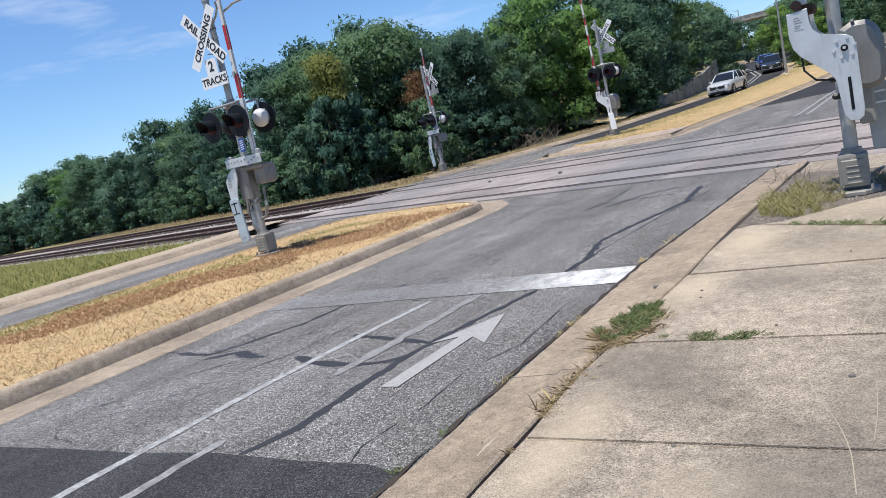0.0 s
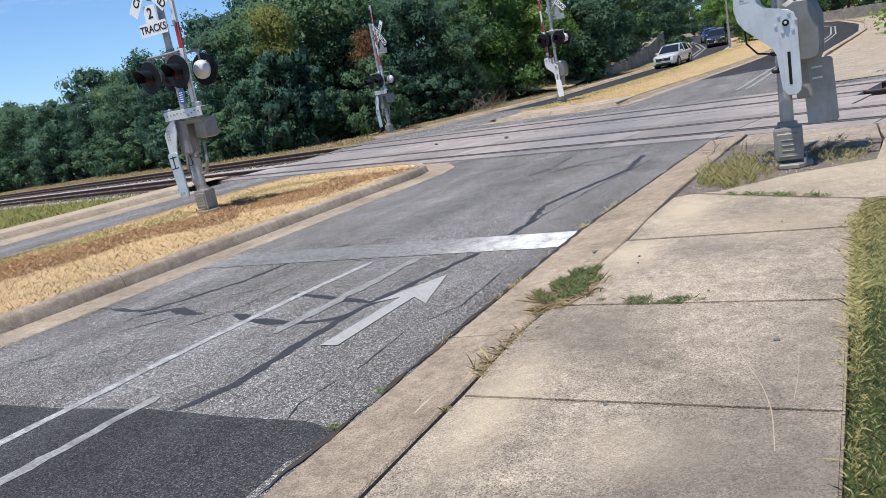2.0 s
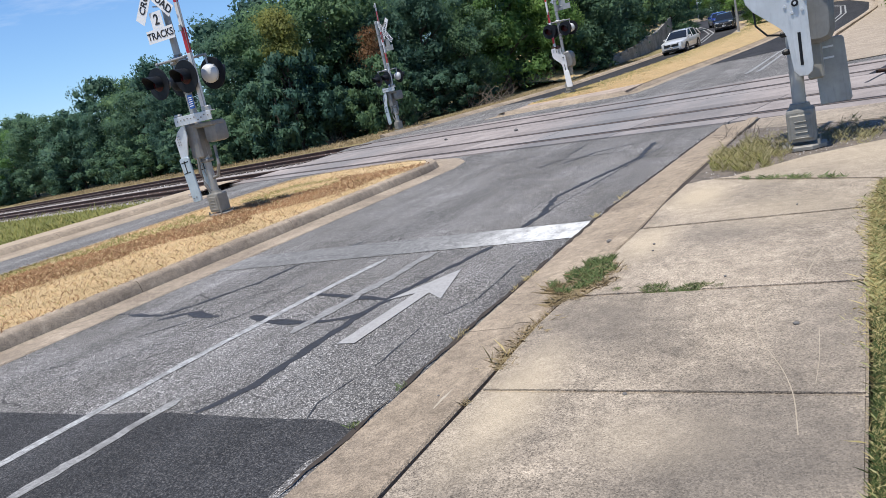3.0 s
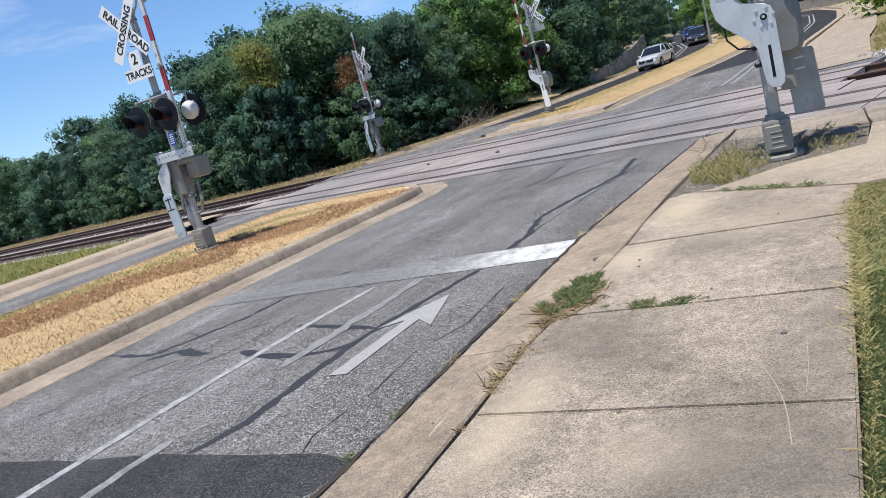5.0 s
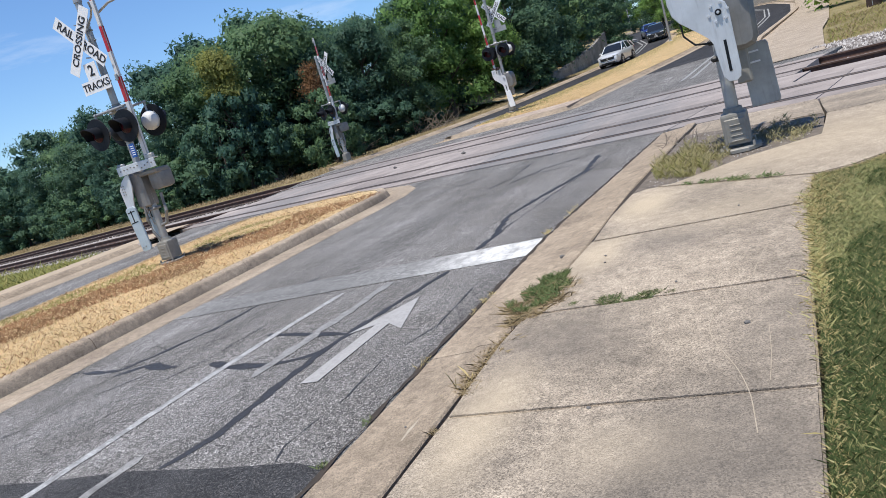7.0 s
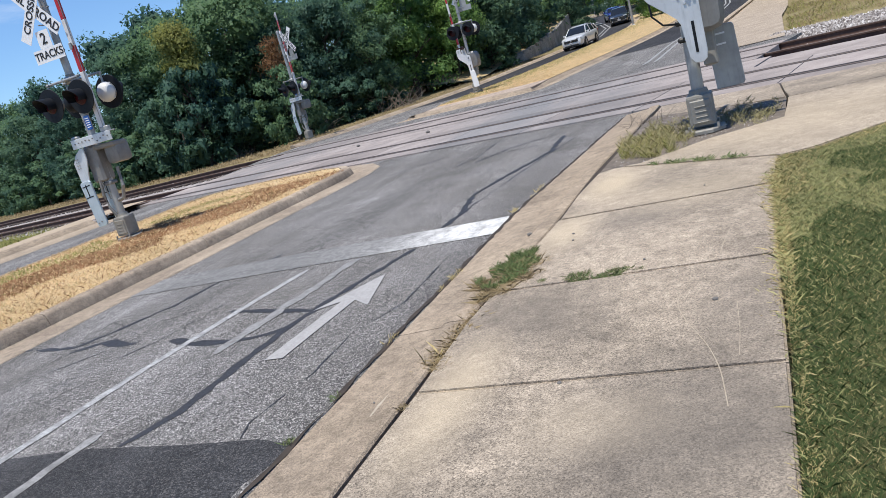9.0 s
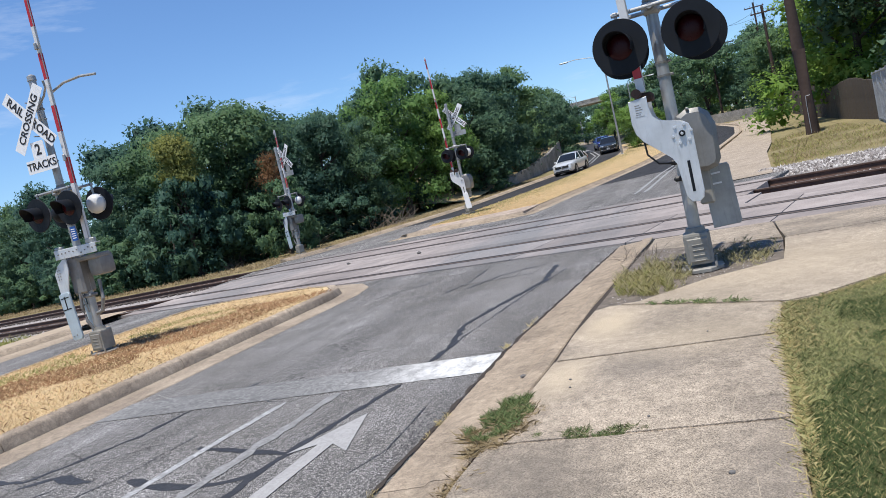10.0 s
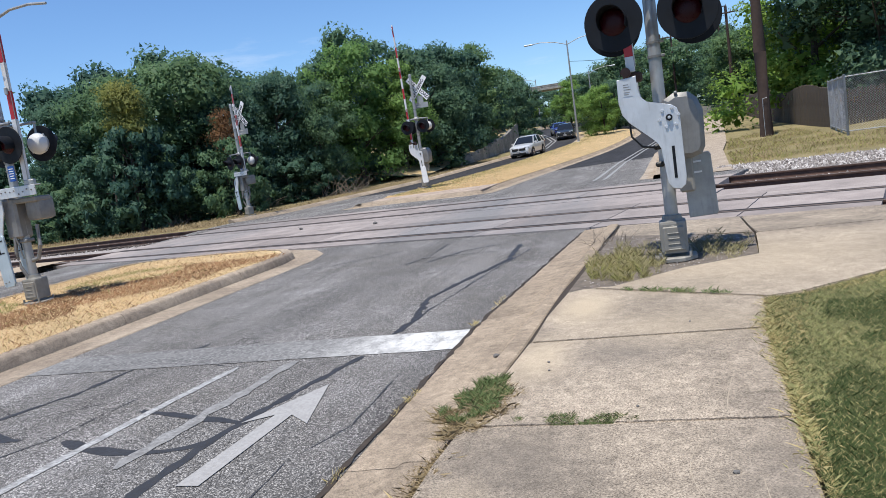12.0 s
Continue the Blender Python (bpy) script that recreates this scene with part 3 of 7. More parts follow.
# ---- kerbs, gutters, medians ----
def profile_run(bm, path, section):
    """Sweeps a section (offset to the left of the way, height) along places on the ground."""
    pts = [Vector((x, y, 0)) for x, y in path]
    rows = []
    for i, p in enumerate(pts):
        a, b = pts[max(0, i - 1)], pts[min(len(pts) - 1, i + 1)]
        d = (b - a).normalized()
        n = Vector((-d.y, d.x, 0))
        rows.append([bm.verts.new((p + n * o) + Vector((0, 0, rise(p.x, p.y) + h))) for o, h in section])
    for a, b in zip(rows, rows[1:]):
        for k in range(len(section) - 1):
            bm.faces.new((a[k], b[k], b[k + 1], a[k + 1]))
    return bm


def spaced(path, step):
    out = []
    for (x0, y0), (x1, y1) in zip(path, path[1:]):
        n = max(1, int(math.hypot(x1 - x0, y1 - y0) / step))
        out += [(x0 + (x1 - x0) * k / n, y0 + (y1 - y0) * k / n) for k in range(n)]
    return out + [path[-1]]


KERB = [(0.0, 0.0), (0.01, 0.0), (0.04, 0.115), (0.065, 0.145), (0.10, 0.155), (0.24, 0.158), (0.26, -0.05)]


LOW_KERB = [(0.0, 0.0), (0.02, 0.025), (0.13, 0.10), (0.18, 0.125), (0.24, 0.135), (0.34, 0.14), (0.36, -0.05)]


def kerb_pieces(path, name, label, material, gutter=0.55, length=3.0, section=KERB):
    """Kerb stones with joints, cast with a gutter pan on the road side (right of the way)."""
    bm = bmesh.new()
    fine = spaced(path, 0.5)
    if gutter:
        profile_run(bm, fine, [(-gutter, 0.002), (-gutter * 0.97, 0.012), (0.0, 0.004)])
    ob = setting(part(name, bm, material), label, "kerb") if gutter else setting(new(name), label, "kerb")
    step = int(length / 0.5)
    for i in range(0, len(fine) - 1, step):
        seg = fine[i:i + step + 1]
        if len(seg) < 2:
            break
        a, b = Vector(seg[-2]), Vector(seg[-1])
        seg = seg[:-1] + [tuple(b - (b - a).normalized() * 0.012)]
        bm = bmesh.new()
        profile_run(bm, seg, section)
        bm.verts.ensure_lookup_table()
        n = len(section)
        bm.faces.new([bm.verts[k] for k in range(n)])
        bm.faces.new([bm.verts[len(bm.verts) - n + k] for k in range(n)][::-1])
        smooth(part("kerb_stone", bm, material, ob), 0.9)
    return ob


# Near median: its kerb starts far behind and runs to a rounded nose by the rails.
near_edge = [(-5.35, -30), (-5.35, 10.6), (-5.5, 11.35), (-5.9, 11.95), (-6.6, 12.35), (-8.0, 12.7), (-9.6, 12.9), (-10.3, 12.8), (-10.7, 12.3), (-10.75, 11), (-10.75, -30)]
kerb_pieces(near_edge, "median_kerb", "weathered concrete kerb and gutter round the grassy median", M_MKERB, 0.58)


def raised(name, outline, z, material, label, category="turf"):
    bm = bmesh.new()
    slab(bm, outline, 0.2, Matrix.Translation((0, 0, z - 0.2)))
    bmesh.ops.triangulate(bm, faces=[f for f in bm.faces if len(f.verts) > 4])
    return setting(part(name, bm, material), label, category)


raised("median_turf", [(-10.55, -30), (-5.57, -30), (-5.57, 10.6), (-5.75, 11.3), (-6.1, 11.8), (-6.7, 12.12), (-8.0, 12.45), (-9.6, 12.65), (-10.2, 12.5), (-10.5, 11.5)], 0.145, M_DRYTURF, "parched straw-coloured turf of the median")

# Far median.
ys = np.linspace(24.5, 90, 45)
far_path = [(isle_right(y), y) for y in ys]
nose = [(-9.6, 24.6), (-8.4, 24.7), (-6.6, 24.3), (-5.0, 23.8), (-4.45, 23.95)]
loop = [(isle_left(y), y) for y in ys[::-1]] + nose + far_path
kerb_pieces(loop, "far_median_kerb", "pale concrete kerb round the far median", M_KERB, 0.45, 4.0, LOW_KERB)
bm = bmesh.new()
strip(bm, lambda y: isle_left(y) + 0.2, lambda y: isle_right(y) - 0.2, 27.2, 90, 1.5, 0.15, 5)
setting(part("far_median_turf", bm, M_FARTURF), "dry yellow grass of the far median", "turf")

bm = bmesh.new()
slab(bm, [(-9.7, 24.8), (-8.4, 24.92), (-6.6, 24.52), (-5.0, 24.05), (-4.6, 24.3), (isle_right(27.25) - 0.2, 27.25), (isle_left(27.25) + 0.2, 27.25)], 0.25, Matrix.Translation((0, 0, rise(-7, 25.5) - 0.11)))
setting(part("far_median_nose", bm, concrete("nose_concrete", (0.42, 0.335, 0.265), (0.25, 0.2, 0.155), 0.7)), "dusty tan concrete end of the far median", "pavement")

# Kerb along the far side of the carriageway on the west.
west = [(-15.5, -30), (-15.55, 8), (-15.5, 13.6)]
kerb_pieces(west, "west_kerb", "low broken concrete kerb with sand washed over it", M_KERB, 1.3, 3.0, LOW_KERB)
kerb_pieces([(road_left(y), y) for y in np.linspace(25, 100, 50)], "far_west_kerb", "concrete kerb of the far carriageway", M_KERB, 0.3, 4.0, LOW_KERB)
bm = bmesh.new()
profile_run(bm, [(road_right(y), y) for y in np.linspace(19.5, 112, 60)], [(0.0, 0.004), (-0.4, 0.01), (-0.43, 0.12), (-0.6, 0.13), (-0.6, -0.05)])
setting(part("far_east_kerb", bm, M_KERB), "concrete gutter and kerb beside the far footway", "kerb")

# Near kerb and gutter by the footway: almost flush near the camera, rising towards the crossing.
back = line([(-30, 0.5), (1.5, 0.52), (3, 0.66), (5.4, 0.78), (7, 0.9), (9.6, 1.0), (10.4, 1.02)])
kerb_z = line([(-30, 0.03), (0.0, 0.045), (3.0, 0.075), (6.0, 0.14), (9.0, 0.12), (10.4, 0.06)])
walk_z = line([(-30, 0.0), (-2, 0.03), (0, 0.048), (1.8, 0.075), (3.2, 0.10), (5, 0.15), (7, 0.17), (9.6, 0.08), (10.4, 0.05)])
kerb_holder = setting(new("near_kerb"), "tan concrete gutter and low kerb beside the footway", "kerb")
joints = [-30, -14, -9, -6, -3.2, -1.6, 1.35, 4.75, 7.8, 10.75]
for y0, y1 in zip(joints, joints[1:]):
    bm = bmesh.new()
    rows = []
    for y in np.linspace(y0 + 0.006, y1 - 0.006, max(2, int((y1 - y0) / 0.5))):
        a, b, h = road_right(y), back(y), kerb_z(y)
        sec = [(a - 0.0, -0.03), (a + 0.01, 0.006), (b - 0.2, 0.006 + h * 0.35), (b - 0.16, 0.006 + h * 0.8), (b - 0.12, h), (b - 0.012, h), (b, h - 0.012), (b, -0.1)]
        rows.append([bm.verts.new((x, y, z)) for x, z in sec])
    for p, q in zip(rows, rows[1:]):
        for k in range(len(p) - 1):
            bm.faces.new((p[k], p[k + 1], q[k + 1], q[k]))
    bm.faces.new(rows[0])
    bm.faces.new(rows[-1][::-1])
    smooth(part("gutter_slab", bm, M_KERB, kerb_holder), 0.6)
bm = bmesh.new()
rows = [[bm.verts.new((back(y) + dx, y, walk_z(y) - 0.035)) for dx in (-0.02, 0.12)] for y in np.linspace(-30, 10.3, 80)]
for p, q in zip(rows, rows[1:]):
    bm.faces.new((p[0], p[1], q[1], q[0]))
setting(part("kerb_joint", bm, M_GAP), "dirt-filled gap between kerb and footway", "joint")

bm = bmesh.new()
ribbon(bm, [(-0.015, -6), (-0.02, 0), (-0.015, 3), (0.0, 4.4), (0.19, 7.2), (0.41, 10.5)], 0.03, 0.0095, 0.95, 77)
setting(part("gutter_joint", bm, M_GAP), "ragged line of dirt between asphalt and gutter", "joint")
bm = bmesh.new()
ribbon(bm, [(0.375, 0.15), (0.385, 0.75)], 0.012, 0.0475, 0.9, 78)
ribbon(bm, [(0.39, 0.95), (0.4, 1.6)], 0.009, 0.053, 0.9, 79)
setting(part("kerb_scrape", bm, M_CHALK), "pale scrape along the kerb edge", "marking")
# Footway slabs.
walk_holder = setting(new("footway"), "tan broom-finished concrete footway with stained slabs", "footway")
edge_r = line([(-30, 2.2), (-0.5, 2.33), (0.7, 2.385), (1.8, 2.41), (2.5, 2.43), (3.4, 2.47), (4.3, 2.58)])


def walk_piece(outline, thick=0.12, level=None):
    bm = bmesh.new()
    low = [bm.verts.new((x, y, (level or walk_z)(y) - thick)) for x, y in outline]
    top = [bm.verts.new((x, y, (level or walk_z)(y))) for x, y in outline]
    f = bm.faces.new(top)
    bm.faces.new(low[::-1])
    n = len(low)
    for i in range(n):
        bm.faces.new((low[i], low[(i + 1) % n], top[(i + 1) % n], top[i]))
    bmesh.ops.bevel(bm, geom=list(f.edges), offset=0.012, segments=2, affect="EDGES")
    bmesh.ops.triangulate(bm, faces=[f for f in bm.faces if len(f.verts) > 4])
    return part("slab", bm, M_WALK, walk_holder)


ys = [-14, -12.6, -11.2, -9.7, -8.3, -6.9, -5.4, -4.0, -2.5, -1.07, 0.36, 1.78, 3.42]
for y0, y1 in zip(ys, ys[1:]):
    a, b = y0 + 0.007, y1 - 0.007
    gap = 0.036
    n = 3
    lefts = [(back(a + (b - a) * k / n) + gap, a + (b - a) * k / n) for k in range(n, -1, -1)]
    rights = [(edge_r(a), a), (edge_r(b), b)]
    walk_piece([rights[0], rights[1]] + lefts)
# Wide apron that swings right along the rails.
walk_piece([(2.475, 3.434), (2.575, 4.28), (1.0, 5.12), (0.84, 5.0), (0.765, 4.2), (0.73, 3.434)])
walk_piece([(1.03, 5.15), (2.6, 4.31), (2.88, 4.38), (3.62, 4.9), (5.2, 5.85), (9.0, 7.6), (9.0, 7.66), (2.88, 7.7), (2.75, 6.12), (1.95, 5.74), (1.28, 5.1)])
walk_piece([(2.9, 7.72), (9.0, 7.68), (9.0, 8.2), (4.6, 9.42), (2.92, 9.96), (2.89, 8.6)])
walk_piece([(1.05, 8.8), (2.86, 7.76), (2.89, 9.97), (1.1, 10.5), (1.06, 10.5)])
bm = bmesh.new()
slab(bm, [(0.83, 5.05), (1.3, 5.12), (1.93, 5.75), (2.74, 6.13), (2.86, 7.7), (1.05, 8.8), (0.95, 7.2)], 0.16, Matrix.Translation((0, 0, -0.03)))
setting(part("planting_pit", bm, plain("pit_soil", (0.17, 0.14, 0.11), 0.95, 0, 0.6, 9, 60, 0.9)), "bare gravelly soil round the signal base", "soil")
# Lawn beside the footway.
bm = bmesh.new()
lawn_edge = line([(-14, 2.3), (-0.5, 2.335), (0.7, 2.39), (1.8, 2.415), (2.5, 2.435), (3.4, 2.475), (4.28, 2.585), (4.36, 2.88), (4.88, 3.62), (5.83, 5.2), (7.6, 9.0)])
rows = []
for y in [*np.linspace(-14, 4.2, 30), 4.28, 4.36, *np.linspace(4.5, 7.5, 12)]:
    a = lawn_edge(y) + 0.01
    rows.append([bm.verts.new((a + (16 - a) * k / 6, y, walk_z(y) - 0.015 + 0.02 * k)) for k in range(7)])
for p, q in zip(rows, rows[1:]):
    for k in range(6):
        bm.faces.new((p[k], p[k + 1], q[k + 1], q[k]))
setting(part("lawn", bm, M_LAWN), "patchy green and straw lawn beside the footway", "turf")
# Footway beyond the rails.
bm = bmesh.new()
fw_l = line([(19.5, 2.05), (39, 2.55), (78, 5.0), (90, 4.0)])
fw_r = line([(19.5, 3.6), (33, 4.35), (42, 5.2), (62, 6.6), (78, 7.4), (90, 6.6)])
strip(bm, fw_l, fw_r, 19.3, 86, 1.5, 0.03, 2)
setting(part("footway_far", bm, M_FARWALK), "pale concrete footway beyond the rails", "footway")
bm = bmesh.new()
strip(bm, road_right, fw_l, 19.3, 86, 1.5, 0.008, 1)
setting(part("footway_apron", bm, M_FARWALK), "concrete apron between footway and kerb", "footway")
# Verge on the west.
bm = bmesh.new()
rows = []
for y in np.linspace(-30, 16, 40):
    a = -15.72
    rows.append([bm.verts.new((a - 0.92 * k, y + (0.5 * k if y > 14 else 0), rise(a - 0.92 * k, y) + 0.12 - 0.02 * k)) for k in range(4)])
for p, q in zip(rows, rows[1:]):
    for k in range(3):
        bm.faces.new((p[k], p[k + 1], q[k + 1], q[k]))
setting(part("west_path", bm, M_SAND), "sandy worn strip behind the kerb", "soil")


# ---- rails and crossing ----
TRACKS = (12.1, 16.6)
GAUGE = 1.5
CROSS_W = -19.6
EAST = (1.9, -1.5)
PROFILE = [(-0.07, 0), (0.07, 0), (0.07, 0.012), (0.012, 0.03), (0.012, 0.125), (0.036, 0.135), (0.036, 0.165), (0.026, 0.172), (-0.026, 0.172), (-0.036, 0.165), (-0.036, 0.135), (-0.012, 0.125), (-0.012, 0.03), (-0.07, 0.012)]


def rail(c, s0, s1, z):
    bm = bmesh.new()
    rows = []
    for s in np.linspace(s0, s1, 40):
        rows.append([bm.verts.new(on_track(s, c + o, z + h)) for o, h in PROFILE])
    n = len(PROFILE)
    for a, b in zip(rows, rows[1:]):
        for k in range(n):
            bm.faces.new((a[k], b[k], b[(k + 1) % n], a[(k + 1) % n]))
    ob = part("rail", bm, M_RUST)
    ob.data.materials.append(M_HEAD)
    for i, p in enumerate(ob.data.polygons):
        if i % n in (6, 7, 8):
            p.material_index = 1
    return ob


def track(c0, east, label):
    holder = setting(new("railway_track"), label, "railway track")
    for o in (-GAUGE / 2, GAUGE / 2):
        rail(c0 + o, -130, 60, -0.14).parent = holder
    # Ballast bed beyond the two ends of the crossing.
    for s0, s1 in ((-130, CROSS_W), (east, 60)):
        bm = bmesh.new()
        rows = []
        sec = [(-2.7, -0.4), (-1.7, -0.17), (-1.2, -0.15), (1.2, -0.15), (1.7, -0.17), (2.7, -0.4)]
        for s in np.linspace(s0, s1, 50):
            rows.append([bm.verts.new(on_track(s, c0 + o, h)) for o, h in sec])
        for a, b in zip(rows, rows[1:]):
            for k in range(len(sec) - 1):
                bm.faces.new((a[k], a[k + 1], b[k + 1], b[k]))
        part("ballast_bed", bm, M_BALLAST, holder)
    tie = bmesh.new()
    box(tie, (0, 0, 0), (0.22, 2.5, 0.16), 0.015)
    first = part("tie", tie, M_TIE, holder)
    rot = Matrix.Rotation(math.atan2(TRACK_DIR.y, TRACK_DIR.x), 4, "Z")
    spots = list(np.arange(CROSS_W - 0.4, CROSS_W - 45, -0.56)) + list(np.arange(east + 0.4, east + 24, 0.56))
    for i, s in enumerate(spots):
        ob = first if i == 0 else new("tie", first.data)
        ob.parent = holder
        ob.matrix_basis = Matrix.Translation(on_track(s, c0, -0.2 + 0.012 * math.sin(i * 7.3))) @ rot @ Matrix.Rotation(0.02 * math.sin(i * 3.1), 4, "Z")
    return holder


tracks = [track(TRACKS[0], EAST[0], "rusty rails of the near track on timber ties and pale ballast"), track(TRACKS[1], EAST[1], "rusty rails of the far track on timber ties and pale ballast")]

# Crossing surface: concrete panels with open flangeways beside each rail.
crossing = setting(new("crossing_surface"), "stained concrete crossing panels between the rails", "level crossing")
bands = []
for i, c0 in enumerate(TRACKS):
    bands += [(c0 - GAUGE / 2 - 0.72, c0 - GAUGE / 2 - 0.13, EAST[i]), (c0 - GAUGE / 2 + 0.17, c0 + GAUGE / 2 - 0.17, EAST[i]), (c0 + GAUGE / 2 + 0.13, c0 + GAUGE / 2 + 0.72, EAST[i])]


def deck(bm, s0, s1, c0, c1, top, depth=0.2):
    """A slab that follows the rails and the hump of the crossing."""
    bands_across = max(1, int((c1 - c0) / 0.8))
    cs = np.linspace(c0, c1, bands_across + 1)
    up = [[bm.verts.new(on_track(q, c, top)) for q in (s0, s1)] for c in cs]
    lo = [[bm.verts.new(on_track(q, c, top - depth)) for q in (s0, s1)] for c in cs]
    for r in (up, lo):
        for p, q in zip(r, r[1:]):
            bm.faces.new((p[0], p[1], q[1], q[0]))
    for k in (0, 1):
        for i in range(bands_across):
            bm.faces.new((up[i][k], up[i + 1][k], lo[i + 1][k], lo[i][k]))
    for i in (0, -1):
        bm.faces.new((up[i][0], up[i][1], lo[i][1], lo[i][0]))
    return bm


for j, (c0, c1, east) in enumerate(bands):
    s = CROSS_W
    while s < east - 0.2:
        e = min(s + 2.44, east)
        part("crossing_panel", deck(bmesh.new(), s + 0.01, e - 0.01, c0, c1, 0.028 + 0.003 * math.sin(s * 5 + j)), M_PANEL, crossing)
        s += 2.44
# Pale fill between the tracks and an asphalt ramp beyond them.
bm = deck(bmesh.new(), CROSS_W, EAST[1] + 0.3, TRACKS[0] + GAUGE / 2 + 0.73, TRACKS[1] - GAUGE / 2 - 0.73, 0.022)
part("crossing_fill", bm, M_PANEL, crossing, "pinkish worn fill between the tracks")
bm = deck(bmesh.new(), EAST[1] + 0.31, EAST[0] + 2.2, TRACKS[0] + GAUGE / 2 + 0.73, TRACKS[1] - GAUGE / 2 - 0.9, 0.0)
part("crossing_fill", bm, M_PANEL, crossing, "pale dusty fill beside the near track")
bm = deck(bmesh.new(), CROSS_W, EAST[1], TRACKS[1] + GAUGE / 2 + 0.73, 19.6, 0.014)
part("crossing_ramp", bm, M_ROAD, crossing, "grey asphalt ramp")
# Dark wheel grooves beside the rails.
bm = bmesh.new()
for i, c0 in enumerate(TRACKS):
    for o in (-GAUGE / 2, GAUGE / 2):
        deck(bm, CROSS_W, EAST[i], c0 + o - 0.16, c0 + o + 0.2, 0.0255, 0.02)
part("flangeway_filler", bm, M_FILLER, crossing, "black grooves beside the rails")


def scatter_stones(count, places, size, seed, name, label):
    """Loose broken stones, joined: they cannot be counted."""
    rng = np.random.default_rng(seed)
    base = np.array([(1, 0, 0), (-1, 0, 0), (0, 1, 0), (0, -1, 0), (0, 0, 1), (0, 0, -1)], float)
    tris = np.array([(0, 2, 4), (2, 1, 4), (1, 3, 4), (3, 0, 4), (2, 0, 5), (1, 2, 5), (3, 1, 5), (0, 3, 5)])
    vs, fs = [], []
    for i in range(count):
        p = places(rng)
        s = size * rng.uniform(0.5, 1.4)
        v = base * rng.uniform(0.5, 1.15, (6, 3)) * s
        a = rng.uniform(0, 6.28)
        v[:, :2] = v[:, :2] @ np.array([[math.cos(a), -math.sin(a)], [math.sin(a), math.cos(a)]])
        vs.append(v + p)
        fs.append(tris + 6 * i)
    me = bpy.data.meshes.new(name)
    me.from_pydata(np.concatenate(vs).tolist(), [], np.concatenate(fs).tolist())
    me.materials.append(M_GRAVEL)
    return tagged(new(name, me), label, "ballast", "", "stuff")


def bed_place(s0, s1):
    def f(rng):
        i = rng.integers(0, 2)
        while True:
            s = rng.uniform(s0, s1) if s1 < 0 else s0 + (s1 - s0) * rng.random() ** 1.3
            o = rng.uniform(-2.5, 2.5)
            if abs(abs(o) - GAUGE / 2) > 0.1:
                break
        h = -0.15 if abs(o) < 1.3 else -0.15 - 0.2 * (abs(o) - 1.3) / 1.2
        return np.array(on_track(s, TRACKS[i] + o, h + rng.uniform(-0.01, 0.02)))
    return f


scatter_stones(14000, bed_place(CROSS_W - 45, CROSS_W - 0.1), 0.045, 3, "ballast", "grey and pink ballast stones along the west tracks")


def east_place(rng):
    f = bed_place(EAST[1] + 0.3, EAST[1] + 26)
    while True:
        p = f(rng)
        c = p[0] * TRACK_ACROSS.x + p[1] * TRACK_ACROSS.y
        s = p[0] * TRACK_DIR.x + p[1] * TRACK_DIR.y
        if c > 14.4 or s > EAST[0] + 0.3:
            return p


scatter_stones(8000, east_place, 0.04, 4, "ballast", "pale grey ballast stones along the east tracks")


def bank_place(rng):
    s, c = EAST[1] - 1.2 + 24 * rng.random() ** 1.4, rng.uniform(18.0, 22.0)
    return np.array(on_track(s, c, -0.15 + 0.04 * (c - 18) + rng.uniform(0, 0.03)))


scatter_stones(13000, bank_place, 0.042, 5, "ballast", "white and grey stones spilled down the bank")
bm = bmesh.new()
rows = []
for s in np.linspace(EAST[1] - 1.3, 60, 30):
    rows.append([bm.verts.new(on_track(s, c, h)) for c, h in ((14.4, -0.2), (18.0, -0.18), (22.4, -0.03))])
for a, b in zip(rows, rows[1:]):
    for k in range(2):
        bm.faces.new((a[k], a[k + 1], b[k + 1], b[k]))
setting(part("ballast_shoulder", bm, M_BALLAST), "stony shoulder beside the east tracks", "ballast")


# ---- crossing signals ----
def disc(bm, r, y0, y1, seg=40):
    rod(bm, (0, y0, 0), (0, y1, 0), r, r, seg)
    return bm


def dome(bm, r, depth, sign, seg=24, rings=6, y0=0.0):
    last = None
    for i in range(rings + 1):
        a = math.pi / 2 * i / rings
        rad, y = r * math.cos(a), y0 + sign * depth * math.sin(a)
        if i == rings:
            tip = bm.verts.new((0, y, 0))
            for k in range(seg):
                bm.faces.new((last[k], last[(k + 1) % seg], tip))
            break
        ring = [bm.verts.new((rad * math.cos(t), y, rad * math.sin(t))) for t in [2 * math.pi * k / seg for k in range(seg)]]
        if last:
            for k in range(seg):
                bm.faces.new((last[k], last[(k + 1) % seg], ring[(k + 1) % seg], ring[k]))
        last = ring
    return bm


